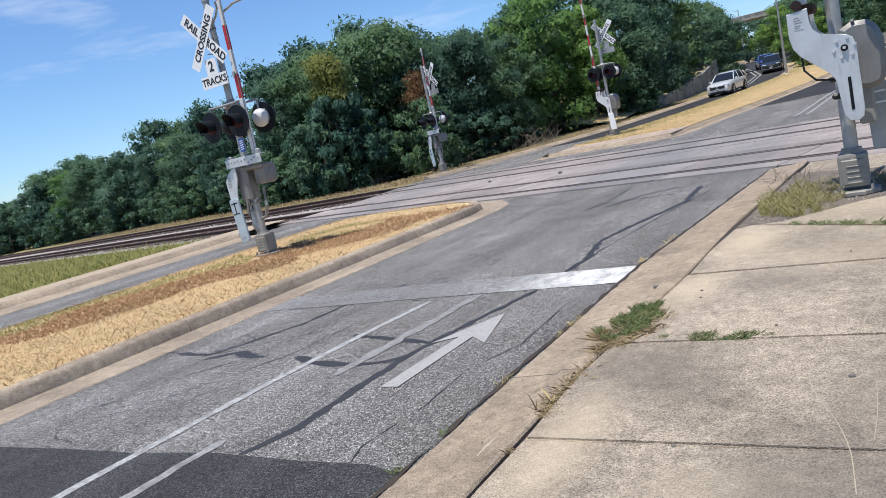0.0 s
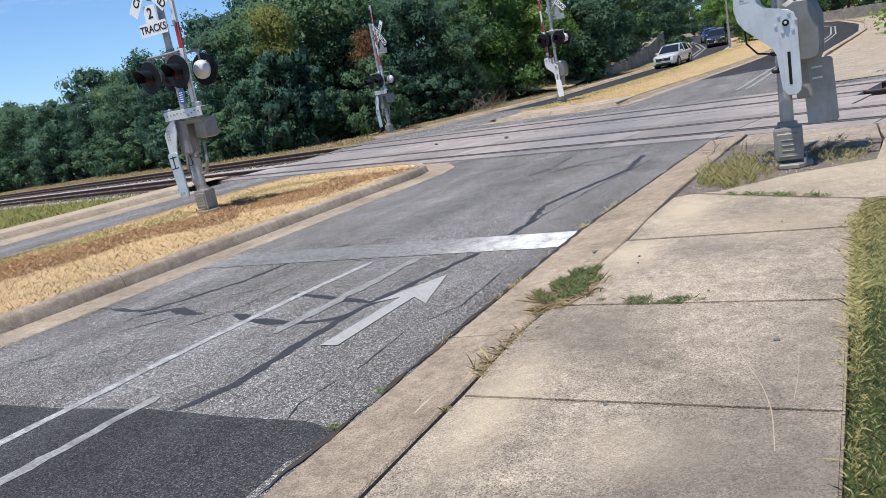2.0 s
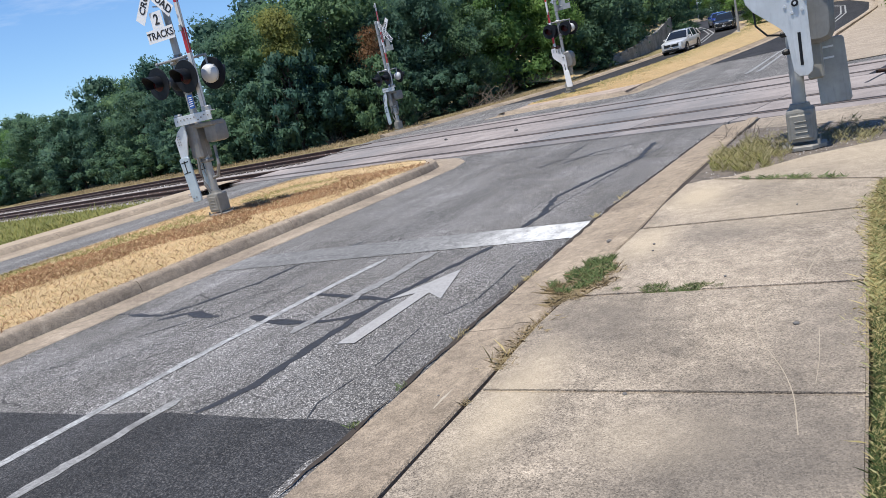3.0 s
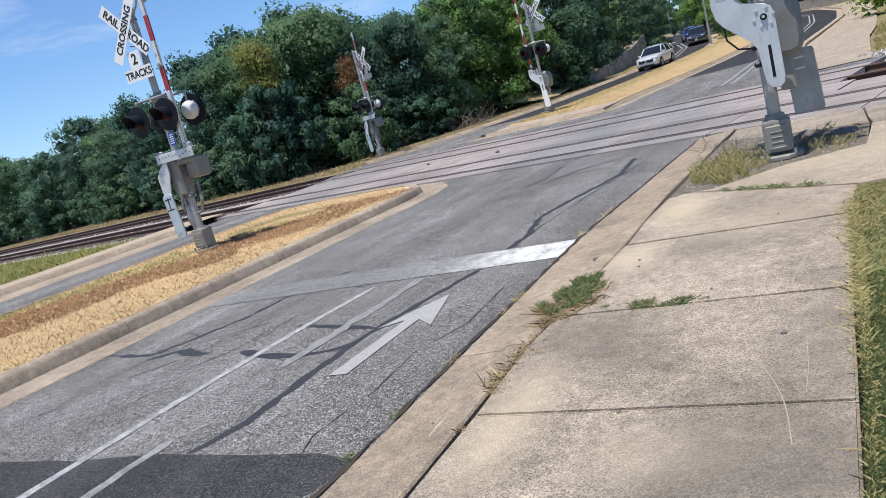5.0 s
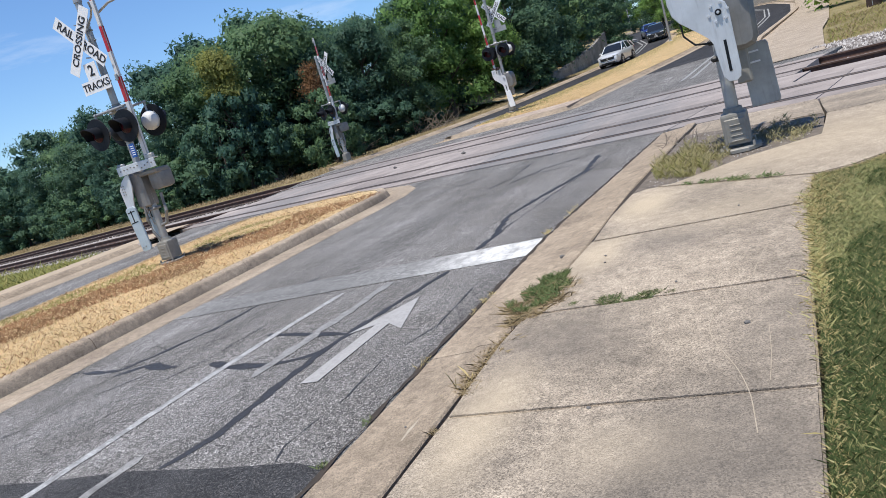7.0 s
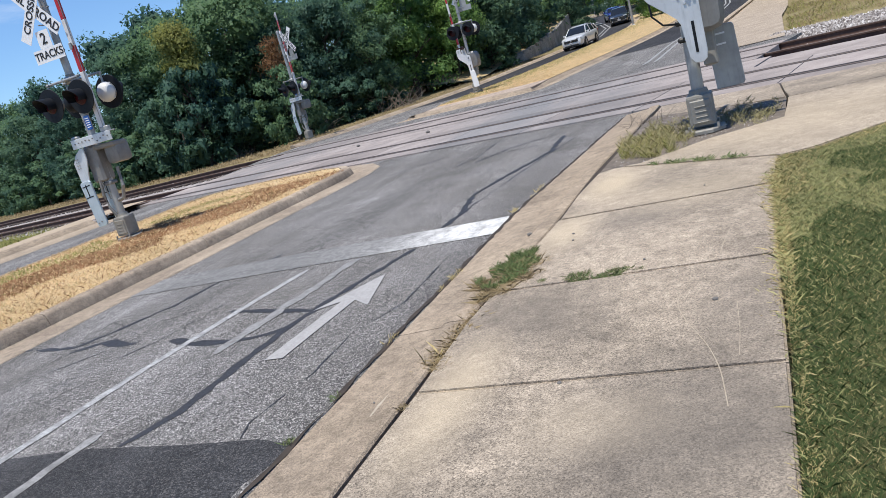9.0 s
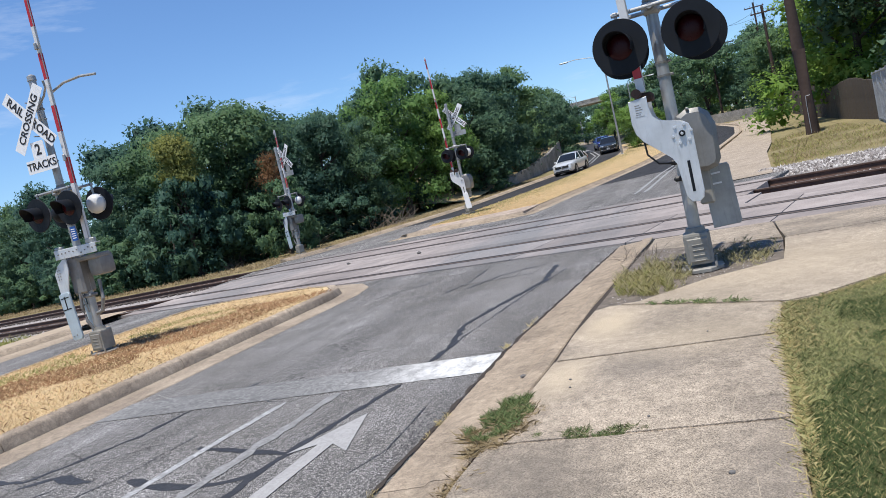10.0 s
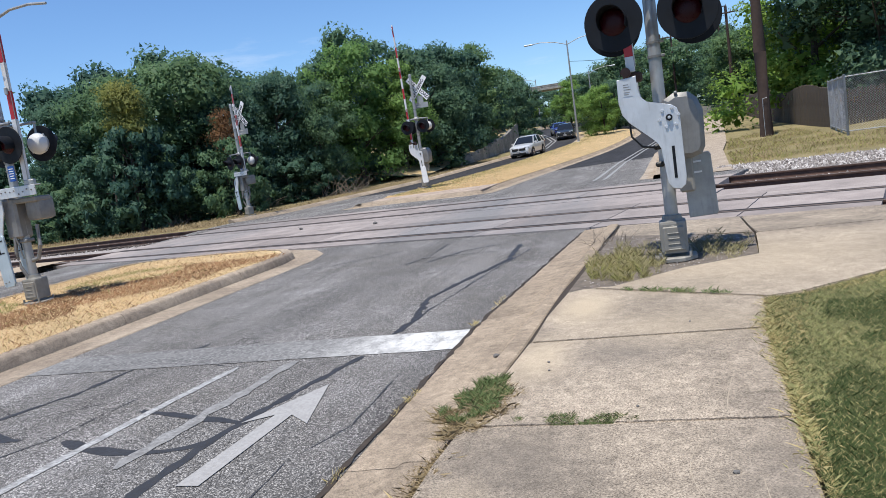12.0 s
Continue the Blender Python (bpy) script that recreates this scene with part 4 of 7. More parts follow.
def signal_light(parent, place, turn, back=M_SILVER):
    """A flashing light: black background disc, hood, red lens and the housing behind."""
    bm = disc(bmesh.new(), 0.305, -0.008, 0.008)
    bmesh.ops.bevel(bm, geom=[e for e in bm.edges if abs(e.verts[0].co.y - e.verts[1].co.y) < 1e-5 and len(e.link_faces) == 2 and any(len(f.verts) > 8 for f in e.link_faces)], offset=0.004, segments=1, affect="EDGES")
    bg = part("signal_light", bm, M_BLACK, parent, "round black signal backboard with hooded red lamp")
    bg.matrix_basis = Matrix.Translation(place) @ Matrix.Rotation(turn, 4, "Z")
    bm = bmesh.new()
    n, deep = 26, 0.31
    inner, outer = [], []
    for k in range(n + 1):
        a = radians(-28) + radians(236) * k / n
        d = deep * (0.62 + 0.38 * max(0.0, math.sin(a)))
        for r, rows in ((0.150, outer), (0.144, inner)):
            rows.append((bm.verts.new((r * math.cos(a), -0.01, r * math.sin(a))), bm.verts.new((r * math.cos(a), -d, r * math.sin(a)))))
    for rows in (outer, inner):
        for p, q in zip(rows, rows[1:]):
            bm.faces.new((p[0], q[0], q[1], p[1]))
    for p, q, a, b in zip(outer, outer[1:], inner, inner[1:]):
        bm.faces.new((p[1], q[1], b[1], a[1]))
    smooth(part("hood", bm, M_BLACK, bg))
    bm = dome(bmesh.new(), 0.143, 0.035, -1, 28, 5, -0.012)
    smooth(part("lens", bm, M_LENS, bg, "dark red lens"))
    bm = bmesh.new()
    rod(bm, (0, 0.008, 0), (0, 0.07, 0), 0.165, 0.185, 28)
    dome(bm, 0.185, 0.15, 1, 28, 7, 0.07)
    for k in range(4):
        a = radians(45 + 90 * k)
        box(bm, (0.19 * math.cos(a), 0.075, 0.19 * math.sin(a)), (0.03, 0.03, 0.03), 0.006)
    smooth(part("housing", bm, back, bg, "pale domed lamp housing"))
    bm = bmesh.new()
    rod(bm, (0, 0.08, 0.12), (0, 0.08, 0.36), 0.02, 0.02, 10)
    box(bm, (0, 0.08, 0.36), (0.06, 0.06, 0.05), 0.012)
    part("bracket", bm, M_ALU, bg)
    return bg


def crossbuck(parent, x0, y, z):
    w, l = 0.23, 1.3
    for name, roll, dy, words in (("sign_blade", 48, 0.012, (("RAIL", -0.36), ("ROAD", 0.36))), ("sign_blade", -52, 0.0, (("CROSSING", 0.0),))):
        bm = bmesh.new()
        box(bm, (0, 0, 0), (l, 0.004, w), 0.0)
        blade = part(name, bm, M_WHITE, parent, "white reflective crossbuck blade with black letters")
        blade.matrix_basis = Matrix.Translation((x0, y + dy, z)) @ Matrix.Rotation(radians(roll), 4, "Y")
        for word, x in words:
            letters(word, 0.205 if word != "CROSSING" else 0.2, M_LETTER, blade, Matrix.Translation((x, -0.005, 0.0)) @ UPRIGHT, "black capitals")
    for dz in (-0.3, 0.0, 0.3):
        bm = bmesh.new()
        rod(bm, (0, 0, z + dz), (x0, y + 0.02, z + dz), 0.012, 0.012, 8)
        rod(bm, (-0.1, 0, z + dz), (0.1, 0, z + dz), 0.016, 0.016, 8)
        part("sign_bracket", bm, M_ALU, parent)


def track_count(parent, x0, y, z, blank):
    for name, size, dz, word, th in (("count_panel", (0.3, 0.3), 0.27, "2", 0.27), ("count_panel", (0.70, 0.235), 0.0, "TRACKS", 0.185)):
        bm = bmesh.new()
        box(bm, (0, 0, 0), (size[0], 0.004, size[1]), 0.0)
        p = part(name, bm, M_ALU if blank else M_WHITE, parent, "grey back of a small sign" if blank else "white sign panel with black letters")
        p.matrix_basis = Matrix.Translation((x0, y, z + dz))
        if not blank:
            letters(word, th, M_LETTER, p, Matrix.Translation((0, -0.005, 0.0)) @ UPRIGHT, "black characters")
    for dz in (0.06, -0.06):
        bm = rod(bmesh.new(), (0, 0, z + dz), (x0, y, z + dz), 0.011, 0.011, 8)
        part("sign_bracket", bm, M_ALU, parent)


def gate_arm(parent, x, y, z0, z1, first, lean):
    """A raised barrier arm: square tube with red and white reflective bands."""
    holder = new("gate_arm")
    holder.parent = parent
    holder.matrix_basis = Matrix.Translation((x, y, z0)) @ Matrix.Rotation(radians(lean), 4, "Y")
    holder["label"] = "raised barrier arm with red and white bands"
    z, red, total = 0.0, False, z1 - z0
    while z < total - 0.05:
        l = min(first if z == 0 else 0.46, total - z)
        w = 0.092 - 0.035 * z / total
        bm = bmesh.new()
        box(bm, (0, 0, z + l / 2), (w, w * 0.75, l - 0.001), 0.006)
        part("band", bm, M_RED if red else M_ARMWHITE, holder, "red band" if red else "")
        z += l
        red = not red
    bm = bmesh.new()
    for k in range(3):
        zz = total * (0.28 + 0.34 * k)
        box(bm, (0.0, -0.06, zz), (0.05, 0.05, 0.12), 0.012)
    tube(bm, [(0.05, -0.03, 0.05), (0.052, -0.03, total * 0.5), (0.035, -0.02, total * 0.95)], 0.008, 6)
    part("arm_lamp", bm, M_ALU, holder, "small lamps and cable along the arm")
    return holder


def bolts(parent, places, y, material=M_ALU, r=0.017):
    """Bolt heads, each a part on one shared mesh."""
    bm = rod(bmesh.new(), (0, 0, 0), (0, -0.014, 0), r, r * 0.85, 8)
    first = None
    for x, z in places:
        ob = new("bolt", first.data) if first else part("bolt", bm, material, parent)
        first = first or ob
        ob.parent = parent
        ob.matrix_basis = Matrix.Translation((x, y, z))


def signal_base(parent, h):
    bm = bmesh.new()
    box(bm, (0, 0, h / 2 + 0.04), (0.29, 0.29, h - 0.08), 0.03, None, 2)
    box(bm, (0, -0.15, h / 2 + 0.03), (0.23, 0.03, h * 0.62), 0.012)
    rod(bm, (0, 0, h - 0.05), (0, 0, h + 0.02), 0.15, 0.11, 20)
    rod(bm, (0, 0, h + 0.02), (0, 0, h + 0.06), 0.11, 0.1, 20)
    for k in range(4):
        box(bm, (0, -0.168, h * 0.3 + 0.06 * k), (0.13, 0.01, 0.014), 0.004)
    part("base_box", bm, M_BOX, parent, "weathered cast junction base")
    bm = bmesh.new()
    slab(bm, [(0.25 * math.cos(a), 0.25 * math.sin(a)) for a in [radians(22.5 + 45 * k) for k in range(8)]], 0.045, None, 0.01)
    for sx in (-1, 1):
        for sy in (-1, 1):
            rod(bm, (0.16 * sx, 0.16 * sy, 0.04), (0.16 * sx, 0.16 * sy, 0.1), 0.016, 0.016, 8)
    part("foot_plate", bm, M_BOX, parent)


def signal(m, label, side, arm_top, tall=5.1, front_sign=True, blank_count=False, keeper=False, lights_z=2.64, pale=False):
    """A crossing signal with a raised gate. side: -1 with the arm on its left and cast S-plates, 1 with the arm on its right and a drilled bracket."""
    s = thing("crossing_signal", label, "railway signal", "crossing signals", m)
    signal_base(s, 0.44)
    bm = bmesh.new()
    rod(bm, (0, 0, 0.4), (0, 0, tall), 0.072, 0.064, 24)
    smooth(part("mast", bm, M_ALU, s, "dull galvanised steel mast"))
    bm = bmesh.new()
    rod(bm, (0, 0, tall - 0.03), (0, 0, tall + 0.05), 0.078, 0.074, 24)
    rod(bm, (0, 0, tall + 0.05), (0, 0, tall + 0.08), 0.074, 0.03, 24)
    smooth(part("mast_cap", bm, M_ALU, s))
    for z in (tall - 0.55, tall - 1.05, tall - 1.5, lights_z + 0.45, lights_z - 0.4, lights_z - 0.25):
        bm = bmesh.new()
        rod(bm, (0, 0, z - 0.012), (0, 0, z + 0.012), 0.079, 0.079, 24)
        box(bm, (0.085, -0.03, z), (0.05, 0.03, 0.03), 0.005)
        part("clamp", bm, M_CAST, s)
    # Cross arms and the four lights.
    bm = bmesh.new()
    for y, half in ((-0.2, 0.42), (0.2, 0.44)):
        rod(bm, (-half, y, lights_z + 0.36), (half, y, lights_z + 0.36), 0.024, 0.024, 12)
    rod(bm, (0, -0.22, lights_z + 0.36), (0, 0.22, lights_z + 0.36), 0.03, 0.03, 12)
    box(bm, (0, 0, lights_z + 0.36), (0.2, 0.2, 0.14), 0.03)
    part("cross_arm", bm, M_ALU, s)
    for x, y, turn in ((-0.38, -0.3, -5), (0.37, -0.3, -3), (-0.42, 0.32, 180), (0.45, 0.32, 182)):
        signal_light(s, (x, y, lights_z), radians(turn), (M_DOME if x > 0 else M_BLACK) if turn > 90 else M_CAST)
    crossbuck(s, 0.0 if front_sign else 0.22, -0.3 if front_sign else 0.2, 4.36 if front_sign else 4.5)
    track_count(s, 0.0 if front_sign else 0.25, -0.27 if front_sign else 0.24, 3.55 if front_sign else 3.75, blank_count)
    if side < 0:
        outline = [(-0.41, 2.03), (-0.21, 2.05), (-0.21, 1.9), (-0.19, 1.82), (-0.13, 1.76), (0.0, 1.73), (0.11, 1.70), (0.165, 1.66), (0.19, 1.57), (0.19, 1.33), (0.195, 0.92), (0.18, 0.85), (0.13, 0.81), (0.05, 0.82), (0.005, 0.88), (-0.01, 1.05), (-0.025, 1.26), (-0.06, 1.33), (-0.14, 1.40), (-0.33, 1.57), (-0.39, 1.66), (-0.415, 1.78)]
        for y in (-0.36, 0.34):
            bm = bmesh.new()
            slab(bm, [(x, z) for x, z in outline], 0.022, Matrix.Translation((0, y, 0)) @ UPRIGHT, 0.006)
            pl = part("arm_bracket", bm, M_ARMWHITE if pale else M_SILVER, s, "white S-shaped gate arm bracket" if pale else "silver S-shaped gate arm bracket")
            bm = bmesh.new()
            slab(bm, [(0.075, 0.93), (0.105, 0.93), (0.105, 1.27), (0.075, 1.27)], 0.006, Matrix.Translation((0, y - 0.021, 0)) @ UPRIGHT)
            part("slot", bm, M_BLACK, pl, "dark slot")
            bolts(pl, [(0.08 + 0.1 * math.cos(a), 1.57 + 0.1 * math.sin(a)) for a in [radians(10 + 60 * k) for k in range(6)]], y - 0.022, M_SILVER, 0.017)
            bm = rod(bmesh.new(), (0.08, y - 0.02, 1.57), (0.08, y - 0.05, 1.57), 0.036, 0.03, 14)
            part("hub", bm, M_BLACK, pl, "black hub ring")
            part("hub_bolt", rod(bmesh.new(), (0.08, y - 0.045, 1.57), (0.08, y - 0.062, 1.57), 0.018, 0.014, 8), M_SILVER, pl)
            bm = bmesh.new()
            box(bm, (-0.31, y - 0.024, 1.92), (0.1, 0.004, 0.14), 0.0)
            part("data_label", bm, M_SILVER, pl, "small grey data plate")
            for dz in (0.05, 0.025, 0.0, -0.03, -0.05):
                part("label_bar", box(bmesh.new(), (-0.31 - abs(dz) * 0.3, y - 0.027, 1.92 + dz), (0.075 - abs(dz) * 0.5, 0.002, 0.008)), M_CAST, pl)
        bm = bmesh.new()
        rod(bm, (0.08, -0.36, 1.57), (0.08, 0.34, 1.57), 0.03, 0.03, 14)
        part("shaft", bm, M_CAST, s)
        bm = bmesh.new()
        slab(bm, [(0.0, 1.2), (0.04, 1.76), (0.15, 1.82), (0.3, 1.81), (0.38, 1.74), (0.43, 1.6), (0.42, 1.22), (0.38, 1.14), (0.28, 1.11), (0.05, 1.13)], 0.44, Matrix.Translation((0, 0.24, 0)) @ UPRIGHT, 0.05)
        box(bm, (0.17, 0.02, 1.82), (0.035, 0.46, 0.03), 0.008)
        box(bm, (0.26, 0.02, 1.15), (0.05, 0.3, 0.06), 0.01)
        smooth(part("gate_mechanism", bm, M_CAST, s, "grey cast gate motor housing"), 0.5)
        bm = bmesh.new()
        box(bm, (0.2, -0.03, 0.95), (0.16, 0.18, 0.42), 0.02)
        part("mechanism_foot", bm, M_BOX, s)
        bm = bmesh.new()
        slab(bm, [(0.17, 1.14), (0.47, 1.13), (0.49, 1.1), (0.52, 0.44), (0.5, 0.41), (0.2, 0.4)], 0.025, Matrix.Translation((0, 0.365, 0)) @ UPRIGHT, 0.005)
        if pale:
            bm.free()
            bm = slab(bmesh.new(), [(0.0, 1.0), (0.2, 1.0), (0.24, 0.96), (0.3, 0.3), (0.27, 0.25), (0.06, 0.25), (0.03, 0.3)], 0.03, Matrix.Translation((0, -0.385, 0)) @ UPRIGHT, 0.006)
        wp = part("counterweight", bm, M_WHITE if pale else M_ALU, s, "flat white counterweight plate" if pale else "flat grey counterweight plate")
        for z in () if pale else (1.02, 0.9):
            bm = slab(bmesh.new(), [(0.24, z), (0.38, z + 0.005), (0.38, z + 0.025), (0.24, z + 0.022)], 0.004, Matrix.Translation((0, 0.339, 0)) @ UPRIGHT)
            part("slot", bm, M_WHITE, wp, "bright slot")
        bm = bmesh.new()
        rod(bm, (-0.31, -0.39, 2.1), (-0.31, 0.36, 2.1), 0.05, 0.05, 16)
        box(bm, (-0.25, -0.05, 2.05), (0.2, 0.3, 0.1), 0.02)
        part("arm_coupling", bm, M_RUST, s, "rust-stained arm coupling")
        arm = gate_arm(s, -0.255, -0.28, 2.1, arm_top, 0.16, -1.5)
        bm = bmesh.new()
        tube(bm, [(-0.33, -0.3, 1.6), (-0.32, -0.3, 1.42), (-0.22, -0.3, 1.3), (-0.08, -0.25, 1.27), (-0.03, -0.1, 1.3)], 0.011, 8)
        box(bm, (-0.06, -0.1, 1.27), (0.1, 0.06, 0.06), 0.015)
        box(bm, (-0.06, -0.1, 1.08), (0.1, 0.06, 0.06), 0.02)
        part("cable", bm, M_CABLE, s, "drooping black cable")
    else:
        bm = bmesh.new()
        box(bm, (0.2, -0.26, 1.93), (0.98, 0.02, 0.17), 0.004)
        box(bm, (0.2, -0.2, 2.01), (1.0, 0.13, 0.016), 0.004)
        br = part("arm_bracket", bm, M_SILVER, s, "pale drilled bracket plate")
        rng = random.Random(5)
        bolts(br, [(-0.2 + 0.09 * k, 1.89 + 0.07 * rng.random()) for k in range(11)], -0.268, M_CAST, 0.014)
        part("arm_coupling", box(bmesh.new(), (0.55, -0.2, 2.06), (0.2, 0.1, 0.1), 0.02), M_ALU, s)
        part("end_block", box(bmesh.new(), (-0.22, -0.2, 2.04), (0.16, 0.1, 0.06), 0.02), M_ALU, s)
        bm = bmesh.new()
        box(bm, (0.33, 0.12, 1.62), (0.32, 0.36, 0.4), 0.08, None, 2)
        box(bm, (0.2, 0.05, 1.78), (0.6, 0.36, 0.09), 0.02)
        smooth(part("gate_mechanism", bm, M_CAST, s, "grey cast gate motor housing"), 0.5)
        for y in (-0.22, 0.24):
            bm = bmesh.new()
            slab(bm, [(-0.33, 1.74), (-0.18, 1.84), (-0.1, 1.84), (-0.1, 1.62), (-0.2, 1.32), (-0.24, 1.16), (-0.42, 1.16), (-0.44, 1.6)], 0.022, Matrix.Translation((0, y, 0)) @ UPRIGHT, 0.005)
            pl = part("weight_arm", bm, M_SILVER, s, "grey counterweight arm")
            bolts(pl, [(-0.36 + 0.05 * (k % 2), 1.66 - 0.055 * (k // 2)) for k in range(8)], y - 0.02, M_ALU, 0.013)
            bm = bmesh.new()
            slab(bm, [(-0.45, 1.2), (-0.42, 1.23), (-0.22, 1.25), (-0.19, 1.22), (-0.14, 0.42), (-0.16, 0.37), (-0.34, 0.35), (-0.38, 0.38)], 0.035, Matrix.Translation((0, y - 0.024, 0)) @ UPRIGHT, 0.008)
            wp = part("counterweight", bm, M_BLUEPLATE, s, "pale blue-grey counterweight plate")
            for z in (1.13, 0.92):
                bm = slab(bmesh.new(), [(-0.41, z), (-0.22, z + 0.02), (-0.22, z + 0.04), (-0.41, z + 0.018)], 0.006, Matrix.Translation((0, y - 0.057, 0)) @ UPRIGHT)
                part("slot", bm, M_BLACK, wp, "dark slot")
            bm = slab(bmesh.new(), [(-0.32, 0.94), (-0.3, 0.94), (-0.31, 1.18), (-0.33, 1.18)], 0.006, Matrix.Translation((0, y - 0.06, 0)) @ UPRIGHT)
            part("slot", bm, M_BLACK, wp, "dark slot")
            bolts(wp, [(-0.25, 0.45), (-0.33, 0.43)], y - 0.058, M_CAST, 0.014)
        bm = bmesh.new()
        box(bm, (-0.08, 0.0, 1.5), (0.3, 0.3, 0.7), 0.04)
        box(bm, (0.0, 0.0, 1.1), (0.2, 0.2, 0.06), 0.015)
        part("mast_bracket", bm, M_CAST, s)
        gate_arm(s, 0.5, -0.2, 1.95, arm_top, 1.15, 0.8)
        bm = bmesh.new()
        tube(bm, [(0.3, 0.0, 1.35), (0.33, -0.05, 1.0), (0.24, -0.05, 0.78), (0.1, -0.04, 0.75)], 0.035, 10)
        tube(bm, [(-0.08, -0.1, 1.4), (-0.12, -0.14, 0.9), (-0.1, -0.12, 0.65), (-0.03, -0.08, 0.46)], 0.03, 10)
        tube(bm, [(-0.05, -0.14, 1.85), (-0.06, -0.14, 1.2), (-0.02, -0.1, 0.8)], 0.013, 8)
        part("conduit", bm, M_CAST, s, "ribbed cable conduit")
        bm = bmesh.new()
        box(bm, (0.1, -0.09, 2.25), (0.13, 0.006, 0.26), 0.0)
        nt = part("notice_plate", bm, M_BLUE, s, "small blue notice plate")
        bm = bmesh.new()
        for k in range(5):
            box(bm, (0.1, -0.0945, 2.33 - 0.04 * k), (0.09, 0.002, 0.014), 0.0)
        part("notice_text", bm, M_WHITE, nt, "white lines of small print")
    if keeper:
        bm = bmesh.new()
        tube(bm, [(0.05, -0.05, 4.6), (0.3, -0.12, 4.72), (0.42, -0.16, 4.84), (0.44, -0.2, 4.95)], 0.02, 8)
        tube(bm, [(0.42, -0.1, 4.72), (0.8, -0.12, 4.82), (1.2, -0.13, 4.83), (1.55, -0.14, 4.78)], 0.022, 8)
        part("arm_keeper", bm, M_ALU, s, "bright tube that steadies the raised arm")
    return s


signal(pose(-8.71, 7.96, 0.14), "grey crossing signal with raised barrier on the grassy median", 1, 7.7, keeper=True, lights_z=2.7)
signal(pose(1.9, 6.4, 0.14), "grey crossing signal with S-shaped gate brackets beside the footway", -1, 7.6)
signal(pose(-8.72, 30.63, 0.2), "crossing signal with white gate brackets on the far median", -1, 7.4, front_sign=False, blank_count=True, lights_z=2.8, pale=True)
signal(pose(-16.13, 27.46, 0.12, 0, 0, -24), "crossing signal with raised barrier against dark trees", 1, 5.75, tall=4.95, front_sign=False, blank_count=True, lights_z=2.45)


# ---- trees ----
def leaf_cloud(rng, centres, sizes, per, leaf, flat=0.55):
    """Small leaves gathered in lobed clumps, with larger sprays inside; corners, triangles and soft normals for one mesh."""
    pts, span = [], []
    for c, r in zip(centres, sizes):
        n = int(per * (r ** 2))
        d = rng.normal(size=(n, 3))
        d /= np.linalg.norm(d, axis=1)[:, None]
        d[:, 2] = np.abs(d[:, 2]) * np.where(rng.random(n) < 0.74, 1, -1)
        lobes = 1 + 0.13 * np.sin(d[:, :1] * 6 + r * 9) + 0.1 * np.sin(d[:, 1:2] * 8 + r * 5) + 0.08 * np.sin(d[:, 2:] * 11 + r * 3)
        rad = r * (0.66 + 0.32 * rng.random((n, 1))) * lobes
        inner = rng.random(n) < 0.22
        rad[inner] *= rng.uniform(0.25, 0.85, (inner.sum(), 1))
        span.append(np.where(inner, 2.6, 1.0))
        pts.append(np.c_[c + d * rad * [1, 1, flat + 0.25], d])
    pts, span = np.concatenate(pts), np.concatenate(span)
    p, nrm = pts[:, :3], pts[:, 3:] + rng.normal(size=(len(pts), 3)) * 0.7
    nrm[:, 2] += 0.25
    nrm /= np.linalg.norm(nrm, axis=1)[:, None]
    t = np.cross(nrm, rng.normal(size=(len(pts), 3)))
    t /= np.linalg.norm(t, axis=1)[:, None]
    b = np.cross(nrm, t)
    s = (leaf * span * rng.uniform(0.55, 1.4, len(pts)))[:, None]
    tri = np.stack([p - t * s, p + t * s * 0.6 + b * s * 0.62, p + t * s * 0.6 - b * s * 0.62], 1)
    soft = pts[:, 3:] * 0.75 + rng.normal(size=(len(pts), 3)) * 0.42 + [0, 0, 0.2]
    soft += 0.3 * (p - p.mean(0)) / np.linalg.norm(p - p.mean(0), axis=1)[:, None]
    soft /= np.linalg.norm(soft, axis=1)[:, None]
    face = np.cross(tri[:, 1] - tri[:, 0], tri[:, 2] - tri[:, 0])
    flip = (soft * face).sum(1) < 0
    tri[flip] = tri[flip][:, ::-1]
    return tri.reshape(-1, 3), np.arange(len(pts) * 3).reshape(-1, 3), np.repeat(soft, 3, 0)


def quads(name, v, f, soft, material, parent=None):
    me = bpy.data.meshes.new(name)
    me.from_pydata(v.tolist(), [], f.tolist())
    me.polygons.foreach_set("use_smooth", [True] * len(f))
    me.normals_split_custom_set_from_vertices(soft.tolist())
    me.materials.append(material)
    ob = new(name, me)
    ob.parent = parent
    return ob


